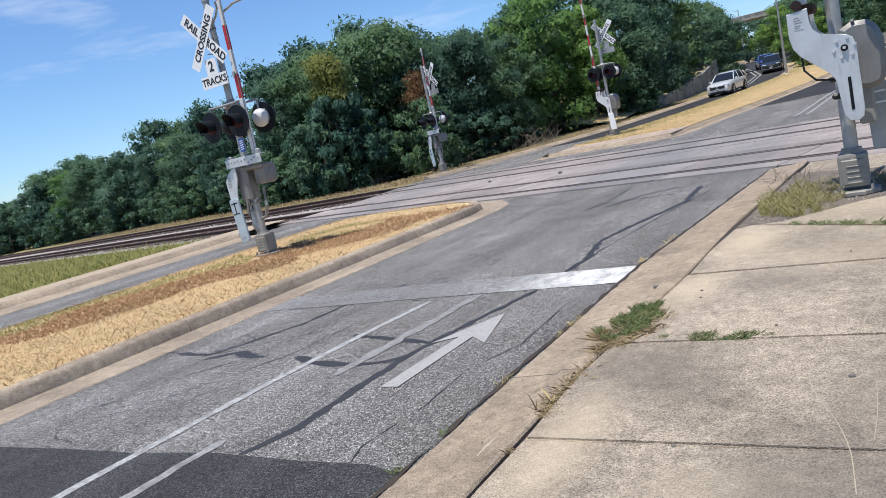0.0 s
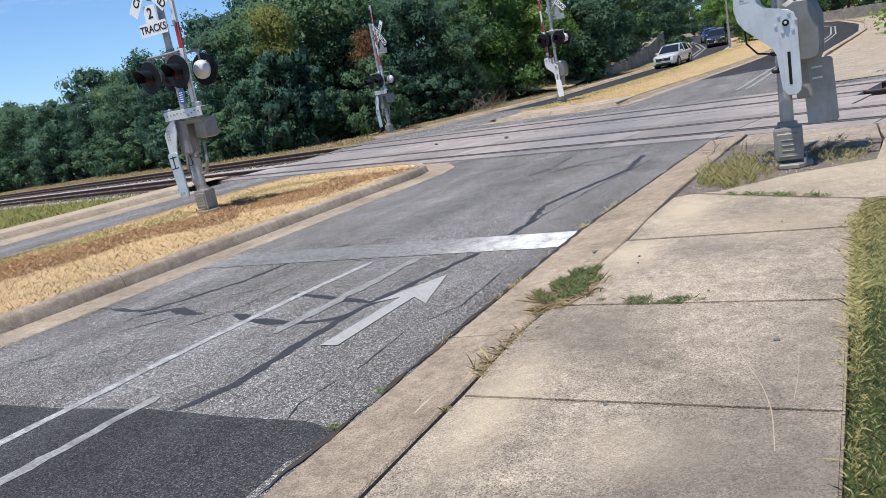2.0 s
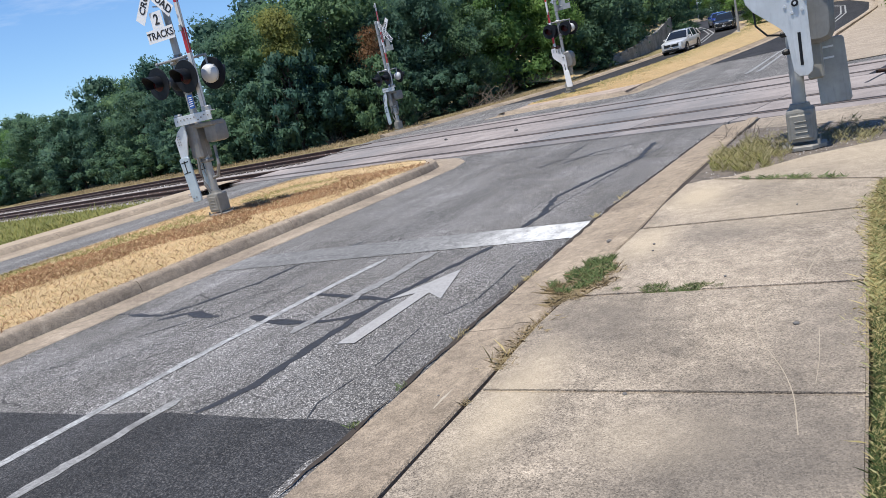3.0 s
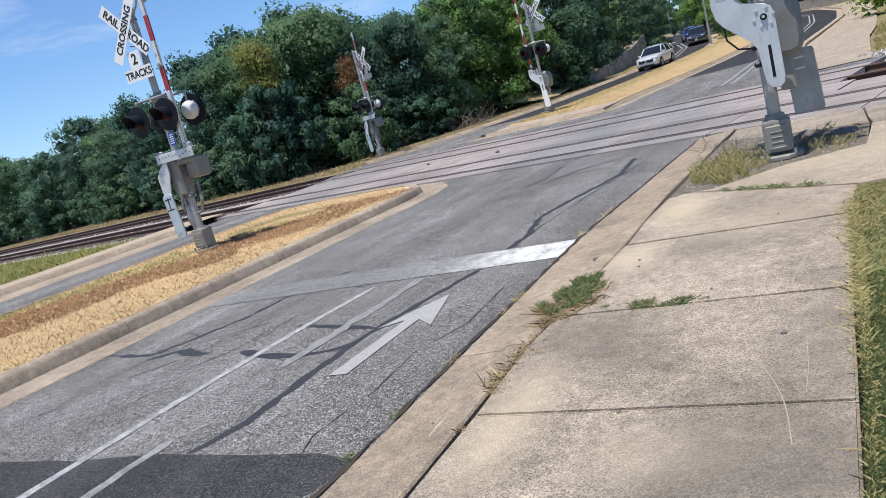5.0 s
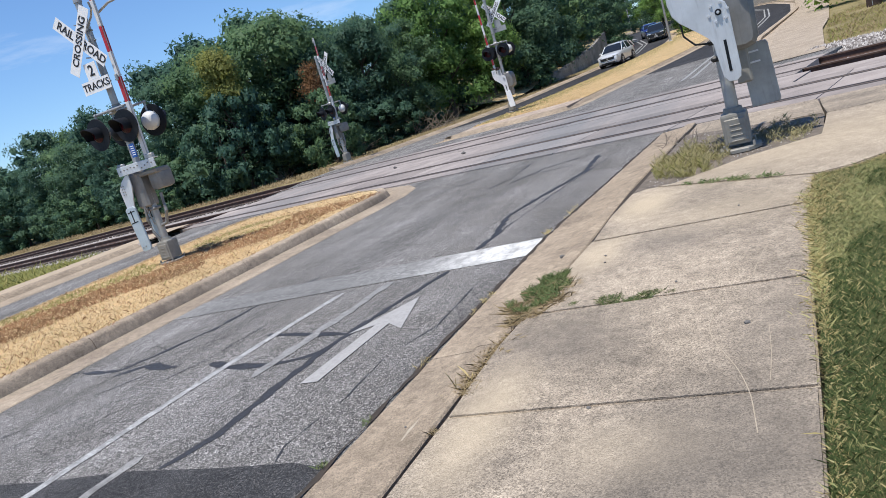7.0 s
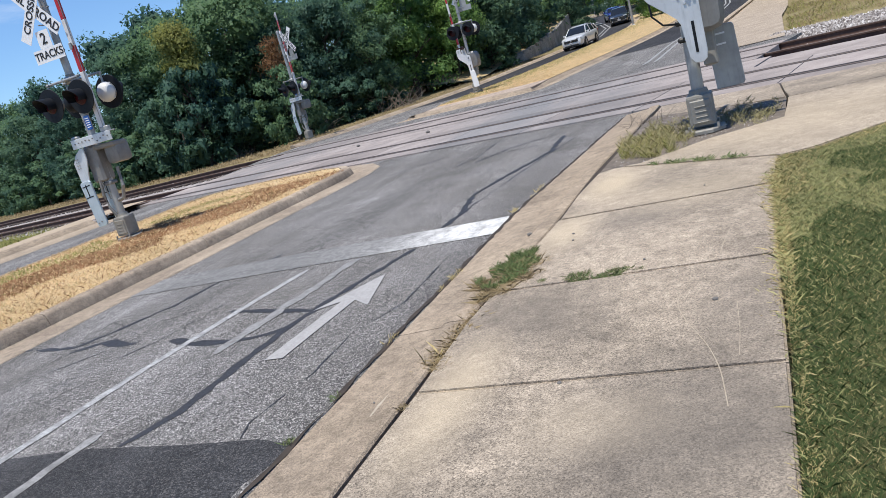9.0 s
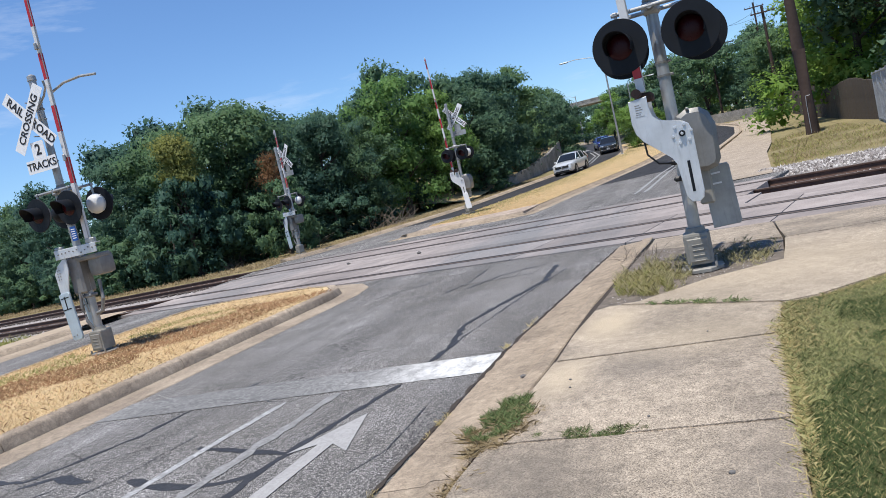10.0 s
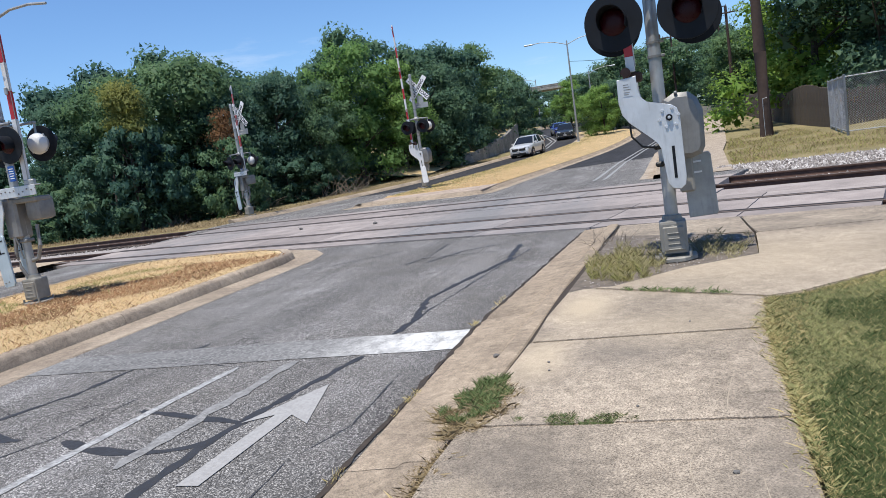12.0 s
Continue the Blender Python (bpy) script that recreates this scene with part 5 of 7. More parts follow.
def tree(seed, material, label, tall=10.0, low=0.12, wide=0.36, clumps=95, per=62, leaf=0.17, name="tree", category="tree", m=None):
    rng = np.random.default_rng(seed)
    root = thing(name, label, category, "", m)
    bm = bmesh.new()
    bend = rng.uniform(-0.4, 0.4, 2)
    trunk = [(bend[0] * k * k, bend[1] * k * k, tall * 0.75 * k) for k in np.linspace(0, 1, 7)]
    tube(bm, trunk, [tall * 0.022 * (1 - 0.75 * k) for k in np.linspace(0, 1, 7)], 9)
    centres, sizes = [], []
    limbs = 9
    for i in range(limbs):
        k = rng.uniform(0.22, 0.85)
        a = rng.uniform(0, 6.28)
        o = Vector((bend[0] * k * k, bend[1] * k * k, tall * 0.75 * k))
        reach = tall * wide * rng.uniform(0.5, 0.9) * (1.15 - 0.5 * k)
        e = o + Vector((math.cos(a) * reach, math.sin(a) * reach, tall * rng.uniform(0.06, 0.2)))
        mid = (o + e) / 2 + Vector((0, 0, -0.1))
        tube(bm, [o, mid, e], [tall * 0.009, tall * 0.006, tall * 0.002], 6)
    part("trunk", bm, M_BARK, root)
    for i in range(clumps):
        k = rng.random() ** 0.85
        z = low + (1 - low) * k
        prof = max(0.05, 1 - (abs(k - 0.36) / 0.66) ** 2.4) ** 0.5
        a = rng.uniform(0, 6.28)
        r = tall * wide * prof * math.sqrt(rng.uniform(0.12, 1.0)) * (1 + 0.28 * math.sin(3 * a + seed) + 0.15 * math.sin(5 * a + 2 * seed + 7 * k))
        centres.append((r * math.cos(a) + bend[0] * k, r * math.sin(a) + bend[1] * k, tall * (z * 0.93)))
        sizes.append(tall * rng.uniform(0.06, 0.15))
    v, f, soft = leaf_cloud(rng, np.array(centres), np.array(sizes), per, leaf)
    quads("crown", v, f, soft, material, root)
    return root


KINDS = {
    "oak": [tree(k, M_LEAF, "dense dark green oak at the wood's edge", 10, 0.04, 0.34, 84, 225, 0.085, m=pose(-200 - 20 * k, 300, 0)) for k in (1, 2, 3, 4, 5)],
    "back": [tree(k, M_LEAF, "dark green oak deeper in the wood", 10, 0.05, 0.36, 66, 105, 0.125, m=pose(-200 - 20 * k, 340, 0)) for k in (6, 7, 8)],
    "elm": [tree(k, M_LEAF2, "bright green elm among darker oaks", 10, 0.06, 0.35, 80, 235, 0.085, m=pose(-200 - 20 * k, 300, 0)) for k in (11, 12)],
    "bush": [tree(k, M_LEAF, "low dark shrub under the trees", 4, 0.0, 0.6, 80, 340, 0.085, "shrub", "shrub", pose(-200 - 20 * k, 300, 0)) for k in (21, 22)],
    "yellow": [tree(31, M_LEAF3, "tree with yellowing leaves", 10, 0.7, 0.12, 22, 220, 0.08, m=pose(-250, 320, 0))],
    "dead": [tree(32, M_LEAF4, "small tree with withered brown leaves", 10, 0.58, 0.1, 16, 130, 0.075, m=pose(-270, 320, 0))],
}
USED = set()


def plant(kind, i, x, y, tall, turn, squash=1.0):
    """Sets the next tree of a kind; the first of each variant is moved, the rest are copies."""
    kind = "back" if kind == "oak" and y > 95 else kind
    src = KINDS[kind][i % len(KINDS[kind])]
    base = 4.0 if kind == "bush" else 10.0
    k = tall / base * 1.1
    m = pose(x, y, rise(x, y) - 0.06, 0, 0, turn) @ Matrix.Diagonal((k * squash, k * squash, k, 1))
    if src.name not in USED:
        USED.add(src.name)
        src.matrix_basis = m
        return src
    c = copy_thing(src, m @ Matrix.Diagonal((1 / src.scale.x, 1 / src.scale.y, 1 / src.scale.z, 1)))
    return c


def foot(az):
    """How far the wood's edge stands from the footway, by bearing west of north."""
    return float(np.interp(az, [9, 10.5, 11.5, 13, 14.5, 16, 17, 21, 26, 31, 35, 39, 43, 48, 54, 62, 75], [104, 95, 86, 78, 71, 66, 63, 58, 52, 48, 46, 45, 47, 58, 80, 108, 140]))


def crest(az):
    """How high the tops of the wood stand, in degrees, by bearing west of north."""
    tops = {9.1: 2.8, 9.7: 4.6, 12.6: 6.4, 14.8: 7.3, 18.0: 7.9, 21.7: 9.4, 24.2: 9.3, 27.5: 8.4, 29.9: 7.6, 30.9: 9.3, 33.2: 7.7, 34.3: 9.3, 35.5: 9.3, 37.6: 7.9, 38.7: 8.6, 41.4: 8.4, 44.6: 6.9, 46.0: 6.0, 51.7: 5.2, 53.9: 4.0, 57.6: 3.8, 61.8: 2.1, 75: 1.5}
    return float(np.interp(az, list(tops), list(tops.values())))


rng = random.Random(11)
az, i = 10.6, 0
while az < 74:
    d = foot(az) + rng.uniform(0.5, 3)
    x, y = 2.2 - d * math.sin(radians(az)), -2.6 + d * math.cos(radians(az))
    tall = (1.65 + d * math.tan(radians(crest(az) * (rng.uniform(0.8, 1.0) if 17.5 < az < 24 else rng.uniform(0.6, 0.97)))) - rise(x, y)) * 1.0
    kind = "elm" if 17.5 < az < 24 or rng.random() < 0.05 else "oak"
    plant(kind, rng.randrange(8), x, y, tall, rng.uniform(0, 360), rng.uniform(0.9, 1.15))
    d2 = d + rng.uniform(5, 9)
    a2 = az + rng.uniform(-1, 1)
    x, y = 2.2 - d2 * math.sin(radians(a2)), -2.6 + d2 * math.cos(radians(a2))
    plant("back", rng.randrange(9), x, y, 1.65 + d2 * math.tan(radians(crest(a2) * rng.uniform(0.84, 1.0))) - rise(x, y), rng.uniform(0, 360), rng.uniform(0.85, 1.1))
    d0 = foot(az) - rng.uniform(-0.4, 1.0)
    a0 = az + rng.uniform(-0.8, 0.8)
    x, y = 2.2 - d0 * math.sin(radians(a0)), -2.6 + d0 * math.cos(radians(a0))
    if az > 15.6 and not (17.5 < az < 24 and i % 3):
        plant("bush", i, x, y, rng.uniform(2.6, 4.6) * (1 if az < 50 else 1.3), rng.uniform(0, 360), rng.uniform(0.9, 1.3))
        if az > 26:
            plant("bush", i + 1, x - 1.6, y + 1.2, rng.uniform(2.0, 3.4), rng.uniform(0, 360), rng.uniform(1.0, 1.4))
    az += math.degrees(rng.uniform(2.4, 3.6) / d)
    i += 1
plant("yellow", 0, -25.0, 31.4, 7.2, 40, 0.9)
plant("bush", 0, -24.5, 30.6, 5.0, 70, 0.8)
plant("bush", 1, -25.6, 30.4, 4.4, 200, 0.9)
plant("bush", 1, -20.4, 33.6, 3.9, 120, 0.8)
plant("dead", 0, -21.0, 34.4, 5.6, 10, 0.9)
# Trees on the far median and beyond the bend.
for x, y, tall, kind in ((-3.6, 76, 4.8, "elm"), (-2.6, 84, 5.2, "oak"), (-5.2, 83, 4.2, "elm"), (-7.5, 118, 7.5, "oak"), (-12, 122, 7, "elm"), (-3, 108, 9, "oak"), (2.5, 104, 9.5, "oak"), (8.5, 100, 10, "oak"), (-1, 125, 10, "oak"), (-14, 160, 9, "oak"), (-8, 165, 10, "oak"), (-30, 165, 8, "oak"), (-24, 158, 6, "elm"), (0, 150, 10, "oak"), (12, 118, 10, "oak"), (5.5, 118, 9.5, "elm"), (-32, 178, 9, "back"), (-40, 172, 9, "back"), (-24, 205, 9, "back"), (-16, 208, 9, "back"), (-48, 168, 9, "back"), (-10, 200, 10, "back"), (-33, 210, 9, "back")):
    plant(kind, rng.randrange(8), x, y, tall, rng.uniform(0, 360), rng.uniform(1.0, 1.25))
for k in range(11):
    plant("back", k, -66 + 7 * k, 222 + 5 * (k % 3), 9.5 + 1.5 * (k % 2), 50 * k, 1.3)
# Trees over the fence and gardens on the east.
for x, y, tall, kind in ((12.4, 56, 12, "elm"), (15.5, 51, 13.5, "oak"), (20.5, 48, 13, "oak"), (9.9, 86, 8.5, "oak"), (26, 54, 14, "oak"), (18, 66, 13, "elm"), (9.8, 92, 8, "oak"), (14, 88, 9, "oak"), (31, 52, 11, "oak"), (24, 72, 12, "oak"), (22, 90, 11, "oak"), (37, 60, 12, "oak")):
    plant(kind, rng.randrange(8), x, y, tall, rng.uniform(0, 360), rng.uniform(1.05, 1.3))
for x, y, tall in ((15, 49, 3.0), (18, 48, 3.4), (24, 50, 3.5), (12, 62, 2.6), (29, 48, 3.5), (34, 50, 3.5)):
    plant("bush", rng.randrange(2), x, y, tall, rng.uniform(0, 360), 1.2)


# ---- vehicles ----
def loft(bm, rings, close=True):
    rows = [[bm.verts.new(p) for p in r] for r in rings]
    n = len(rows[0])
    for a, b in zip(rows, rows[1:]):
        for k in range(n if close else n - 1):
            bm.faces.new((a[k], a[(k + 1) % n], b[(k + 1) % n], b[k]))
    bm.faces.new(rows[0][::-1])
    bm.faces.new(rows[-1])
    return bm


def suv(m, label, body_mat, length=4.6, width=1.86, height=1.68, sleek=0.0, rim_dark=False):
    """A sport-utility car that faces -y, with its wheels on z 0."""
    c = thing("car", label, "car", "cars on the road", m)
    w = width / 2
    ys = [-0.5, -0.485, -0.44, -0.36, -0.27, -0.2, 0.0, 0.2, 0.38, 0.46, 0.49, 0.5]
    half = [0.72, 0.84, 0.93, 0.98, 1.0, 1.0, 1.0, 1.0, 0.98, 0.92, 0.86, 0.8]
    top = [0.7, 0.86, 0.95 - sleek * 0.05, 1.0 - sleek * 0.04, 1.04 - sleek * 0.03, 1.06, 1.04, 1.07, 1.09, 1.08, 1.02, 0.95]
    bot = [0.36, 0.30, 0.24, 0.24, 0.24, 0.24, 0.24, 0.24, 0.25, 0.3, 0.36, 0.42]
    rings = []
    for y, h, t, b in zip(ys, half, top, bot):
        x, yy = w * h, y * length
        pr = [(-x * 0.9, b), (-x * 0.985, b + 0.12), (-x, b + (t - b) * 0.5), (-x * 0.985, t - 0.12), (-x * 0.93, t - 0.03), (-x * 0.72, t), (0, t + 0.018)]
        pr = pr + [(-px, pz) for px, pz in pr[-2::-1]]
        rings.append([(px, yy, pz) for px, pz in pr])
    body = smooth(part("body", loft(bmesh.new(), rings), body_mat, c), 0.6)
    # Cabin: glass all round, then roof and pillars in paint.
    gy = [-0.215, -0.12, -0.05, 0.05, 0.2, 0.33, 0.43, 0.475]
    gt = [1.0, 1.36, height - 0.09, height - 0.02, height - 0.03 - sleek * 0.05, height - 0.07 - sleek * 0.13, height - 0.2 - sleek * 0.14, 1.06]
    rings = []
    for y, t in zip(gy, gt):
        k = (t - 1.0) / (height - 1.0)
        base, up = w * 0.93, w * (0.93 - 0.24 * k)
        rings.append([(-base, y * length, 0.98), (-(base + up) / 2 - 0.02, y * length, (0.98 + t) / 2), (-up, y * length, t - 0.04 * k), (-up * 0.8, y * length, t), (up * 0.8, y * length, t), (up, y * length, t - 0.04 * k), ((base + up) / 2 + 0.02, y * length, (0.98 + t) / 2), (base, y * length, 0.98)])
    smooth(part("window_glass", loft(bmesh.new(), rings), M_CARGLASS, c, "dark tinted windows"), 0.5)
    bm = bmesh.new()
    rr = []
    for y, t in list(zip(gy, gt))[2:7]:
        k = (t - 1.0) / (height - 1.0)
        up = w * (0.93 - 0.24 * k)
        rr.append([(-up - 0.012, y * length, t - 0.09), (-up - 0.008, y * length, t - 0.03), (-up * 0.8, y * length, t + 0.014), (up * 0.8, y * length, t + 0.014), (up + 0.008, y * length, t - 0.03), (up + 0.012, y * length, t - 0.09)])
    smooth(part("roof", loft(bm, rr), body_mat, c), 0.5)
    for s in (-1, 1):
        for a, b, r in (((w * 0.93, gy[0] * length, 1.0), (w * 0.73, gy[2] * length, height - 0.12), 0.035), ((w * 0.945, 0.07 * length, 1.0), (w * 0.73, 0.075 * length, height - 0.08), 0.03), ((w * 0.94, 0.3 * length, 1.02), (w * 0.76, 0.26 * length, height - 0.1), 0.035), ((w * 0.92, 0.46 * length, 1.02), (w * 0.78, 0.39 * length, height - 0.2 - sleek * 0.1), 0.075)):
            part("pillar", rod(bmesh.new(), (s * a[0], a[1], a[2]), (s * b[0], b[1], b[2]), r, r, 8), body_mat, c)
    bm = bmesh.new()
    box(bm, (0, 0, 0.25), (width * 0.97, length * 0.86, 0.14), 0.04)
    part("sill", bm, M_DARKTRIM, c, "black lower cladding")
    wheel_y = (-0.5 * length + 0.93, 0.5 * length - 1.0)
    for s in (-1, 1):
        for y in wheel_y:
            bm = bmesh.new()
            rod(bm, (s * (w - 0.26), y, 0.36), (s * (w + 0.004), y, 0.36), 0.41, 0.41, 28)
            part("wheel_arch", bm, M_DARKTRIM, c)
            wh = new("wheel")
            wh.parent = c
            wh.location = (s * (w - 0.1), y, 0.345)
            bm = bmesh.new()
            rod(bm, (-0.115, 0, 0), (0.115, 0, 0), 0.345, 0.345, 30)
            bmesh.ops.bevel(bm, geom=[e for e in bm.edges if abs(e.verts[0].co.x - e.verts[1].co.x) < 1e-4 and any(len(f.verts) > 6 for f in e.link_faces)], offset=0.035, segments=2, affect="EDGES")
            smooth(part("tyre", bm, M_RUBBER, wh), 0.6)
            bm = bmesh.new()
            rod(bm, (s * 0.09, 0, 0), (s * 0.119, 0, 0), 0.24, 0.235, 26)
            part("rim_well", bm, M_DARKTRIM, wh)
            bm = bmesh.new()
            for k in range(6):
                a = 2 * math.pi * k / 6
                box(bm, (s * 0.124, 0.12 * math.cos(a), 0.12 * math.sin(a)), (0.02, 0.24, 0.05), 0.006, Euler((a, 0, 0)).to_matrix())
            rod(bm, (s * 0.115, 0, 0), (s * 0.14, 0, 0), 0.055, 0.045, 14)
            part("rim", bm, M_DARKTRIM if rim_dark else M_RIM, wh)
    f = -0.5 * length
    for s in (-1, 1):
        bm = bmesh.new()
        box(bm, (s * w * 0.69, f + 0.13, 0.82), (0.42, 0.16, 0.1), 0.03, Euler((0.25, 0, s * 0.42)).to_matrix(), 2)
        part("headlight", bm, M_LAMPGLASS, c, "clear headlight")
        bm = bmesh.new()
        rod(bm, (s * w * 0.72, f + 0.1, 0.46), (s * w * 0.72, f + 0.0, 0.46), 0.06, 0.055, 14)
        part("fog_light", bm, M_LAMPGLASS, c)
        bm = bmesh.new()
        box(bm, (s * (w + 0.07), -0.16 * length, 1.1), (0.2, 0.12, 0.15), 0.04, None, 2)
        part("mirror", bm, body_mat, c)
        for y in (0.03, 0.22):
            part("door_handle", box(bmesh.new(), (s * (w + 0.004), y * length, 0.9), (0.025, 0.2, 0.03), 0.008), M_RIM, c)
        bm = bmesh.new()
        box(bm, (s * w * 0.82, 0.5 * length - 0.12, 0.98), (0.22, 0.16, 0.2), 0.04)
        part("tail_light", bm, M_RED, c)
    bm = bmesh.new()
    box(bm, (0, f - 0.0, 0.68), (width * 0.62, 0.05, 0.2), 0.02)
    for k in (-1, 0, 1):
        box(bm, (0, f - 0.028, 0.66 + 0.045 * k), (width * 0.46, 0.012, 0.012), 0.003)
    part("grille", bm, M_DARKTRIM, c, "dark front grille")
    bm = bmesh.new()
    box(bm, (0, f + 0.02, 0.36), (width * 0.62, 0.08, 0.13), 0.02)
    part("lower_grille", bm, M_DARKTRIM, c)
    bm = bmesh.new()
    box(bm, (0, f - 0.035, 0.5), (0.31, 0.012, 0.155), 0.004)
    pl = part("number_plate", bm, M_PLATE, c, "white front plate")
    bm = bmesh.new()
    for k in range(5):
        box(bm, (-0.1 + 0.05 * k, f - 0.0425, 0.5), (0.03, 0.002, 0.07), 0.0)
    part("plate_bar", bm, M_LETTER, pl)
    bm = bmesh.new()
    rod(bm, (0, f - 0.02, 0.68), (0, f - 0.045, 0.68), 0.07, 0.06, 18)
    part("badge", bm, M_RIM, c, "round chrome badge")
    for s in (-1, 1):
        bm = bmesh.new()
        tube(bm, [(s * w * 0.6, -0.03 * length, height - 0.02), (s * w * 0.62, 0.02 * length, height + 0.035), (s * w * 0.62, 0.25 * length, height + 0.025 - sleek * 0.08), (s * w * 0.61, 0.31 * length, height - 0.04 - sleek * 0.1)], 0.018, 6)
        part("roof_rail", bm, M_DARKTRIM, c)
    return c


suv(pose(-8.95, 60.3, rise(-8.95, 60.3), 2, 0, -9), "white sport-utility car rolling up to the crossing", M_CARWHITE, 4.6, 1.86, 1.68, 0.45)
suv(pose(-8.2, 81.3, rise(-8.2, 81.3), 2, 0, 4), "dark slate sport-utility car with bright headlights", M_CARDARK, 4.75, 1.88, 1.7, 0.3)
suv(pose(-10.3, 93.0, rise(-10.3, 93), 2, 0, 16), "royal blue sport-utility car with dark wheels", M_CARBLUE, 4.68, 1.92, 1.6, 0.9, True)


# ---- street lamps, poles and wires ----
def street_lamp(x, y, tall, arms, label):
    z = rise(x, y)
    s = thing("street_lamp", label, "street lamp", "street lamps", pose(x, y, z))
    bm = bmesh.new()
    rod(bm, (0, 0, 0), (0, 0, tall), 0.11, 0.06, 14)
    box(bm, (0, 0, 0.1), (0.34, 0.34, 0.2), 0.03)
    part("pole", bm, M_ALU, s)
    for dx in arms:
        bm = bmesh.new()
        tube(bm, [(0, 0, tall - 0.35), (dx * 0.35, 0, tall + 0.05), (dx * 0.75, 0, tall + 0.22), (dx, 0, tall + 0.2)], 0.035, 8)
        part("arm", bm, M_ALU, s)
        bm = bmesh.new()
        box(bm, (dx * 1.1, 0, tall + 0.18), (abs(dx) * 0.26, 0.26, 0.12), 0.04)
        part("lamp_head", bm, M_SILVER, s)
    return s


street_lamp(-5.6, 68.7, 9.4, (-3.2, 3.2), "slim grey street lamp with two arms on the far median")
street_lamp(-18.2, 130, 8.6, (-2.6,), "slim grey street lamp past the bend")
street_lamp(-5.9, 92, 7.2, (2.6,), "slim grey street lamp among trees")


def utility_pole(x, y, tall, r, label, rise_pipe=False):
    p = thing("utility_pole", label, "utility pole", "utility poles", pose(x, y, rise(x, y) - 0.1))
    bm = bmesh.new()
    tube(bm, [(0, 0, 0), (0.01, 0, tall * 0.4), (0.0, 0, tall)], [r, r * 0.88, r * 0.66], 16)
    smooth(part("pole", bm, M_POLE, p), 0.8)
    bm = bmesh.new()
    box(bm, (0, -r, tall - 0.6), (2.2, 0.1, 0.12), 0.01)
    part("crossarm", bm, M_POLE, p)
    for k in (-1, -0.4, 0.4, 1):
        bm = bmesh.new()
        rod(bm, (k, -r, tall - 0.54), (k, -r, tall - 0.36), 0.05, 0.03, 10)
        part("insulator", bm, M_CAST, p)
    if rise_pipe:
        bm = bmesh.new()
        tube(bm, [(-0.12, -r - 0.03, 0.1), (-0.12, -r - 0.02, 1.7), (-0.1, -r, 2.1), (0.12, -r, 2.12)], 0.018, 8)
        part("ground_wire_guard", bm, M_GALV, p, "pale cable guard")
    return p


utility_pole(7.35, 42.7, 11.5, 0.37, "dark creosoted utility pole in dry grass beside the rails", True)
utility_pole(8.75, 76, 10.5, 0.2, "weathered utility pole beside the far footway")
for x, y, t in ((4.1, 100, 10.6), (6.1, 106, 10.2), (9.7, 98, 13.0), (2.9, 114, 11.5)):
    utility_pole(x, y, t, 0.17, "distant dark utility pole against the trees")


def wire(a, b, sag, r=0.014):
    w = thing("overhead_wire", "black overhead wire sagging between poles", "wire", "overhead wires")
    bm = bmesh.new()
    a, b = Vector(a), Vector(b)
    tube(bm, [a.lerp(b, k) - Vector((0, 0, 4 * sag * k * (1 - k))) for k in np.linspace(0, 1, 14)], r, 5)
    part("strand", bm, M_CABLE, w)


for dz, dx in ((0.0, -1.0), (0.0, 1.0), (-1.6, 0.0), (-2.0, 0.1)):
    wire((7.35 + dx, 42.5, 11.2 + dz), (8.75 + dx, 75.8, 10.9 + dz), 0.6)
    wire((8.75 + dx, 75.8, 10.9 + dz), (4.1 + dx, 100, 13.4 + dz), 0.5)
wire((-5.6, 68.7, 8.2), (9.7, 98, 11.0), 0.7, 0.02)
wire((-18.2, 130, 10.5), (2.9, 114, 11.6), 0.8, 0.02)


# ---- fences, house and small things on the east ----
def wooden_fence():
    f = thing("wooden_fence", "weathered brown board fence in tree shade", "fence")
    a, b = Vector((9.75, 76)), Vector((10.55, 42))
    n = 170
    d = (b - a) / n
    bm = bmesh.new()
    slab(bm, [(-0.092, 0), (0.092, 0), (0.092, 1.9), (0.05, 1.95), (-0.05, 1.95), (-0.092, 1.9)], 0.022, UPRIGHT)
    first = part("board", bm, M_FENCE, f)
    rot = Matrix.Rotation(math.atan2(d.y, d.x), 4, "Z")
    rng = random.Random(8)
    for i in range(n):
        p = a + d * i
        ob = first if i == 0 else new("board", first.data)
        ob.parent = f
        tall = 1.16 + 0.1 * math.sin(p.y * 0.42) + rng.uniform(-0.015, 0.015)
        ob.matrix_basis = Matrix.Translation((p.x + rng.uniform(-0.008, 0.008), p.y, rise(p.x, p.y) - 0.05)) @ rot @ Matrix.Rotation(rng.uniform(-0.012, 0.012), 4, "Y") @ Matrix.Diagonal((1, 1, tall, 1))
    # A short return towards the gardens.
    for i in range(34):
        ob = new("board", first.data)
        ob.parent = f
        ob.matrix_basis = Matrix.Translation((10.6 + 0.19 * i, 42 + 0.16 * i, rise(10.6, 42) - 0.05)) @ Matrix.Rotation(0.7, 4, "Z") @ Matrix.Diagonal((1, 1, 0.98 + 0.03 * math.sin(i * 1.7), 1))


wooden_fence()


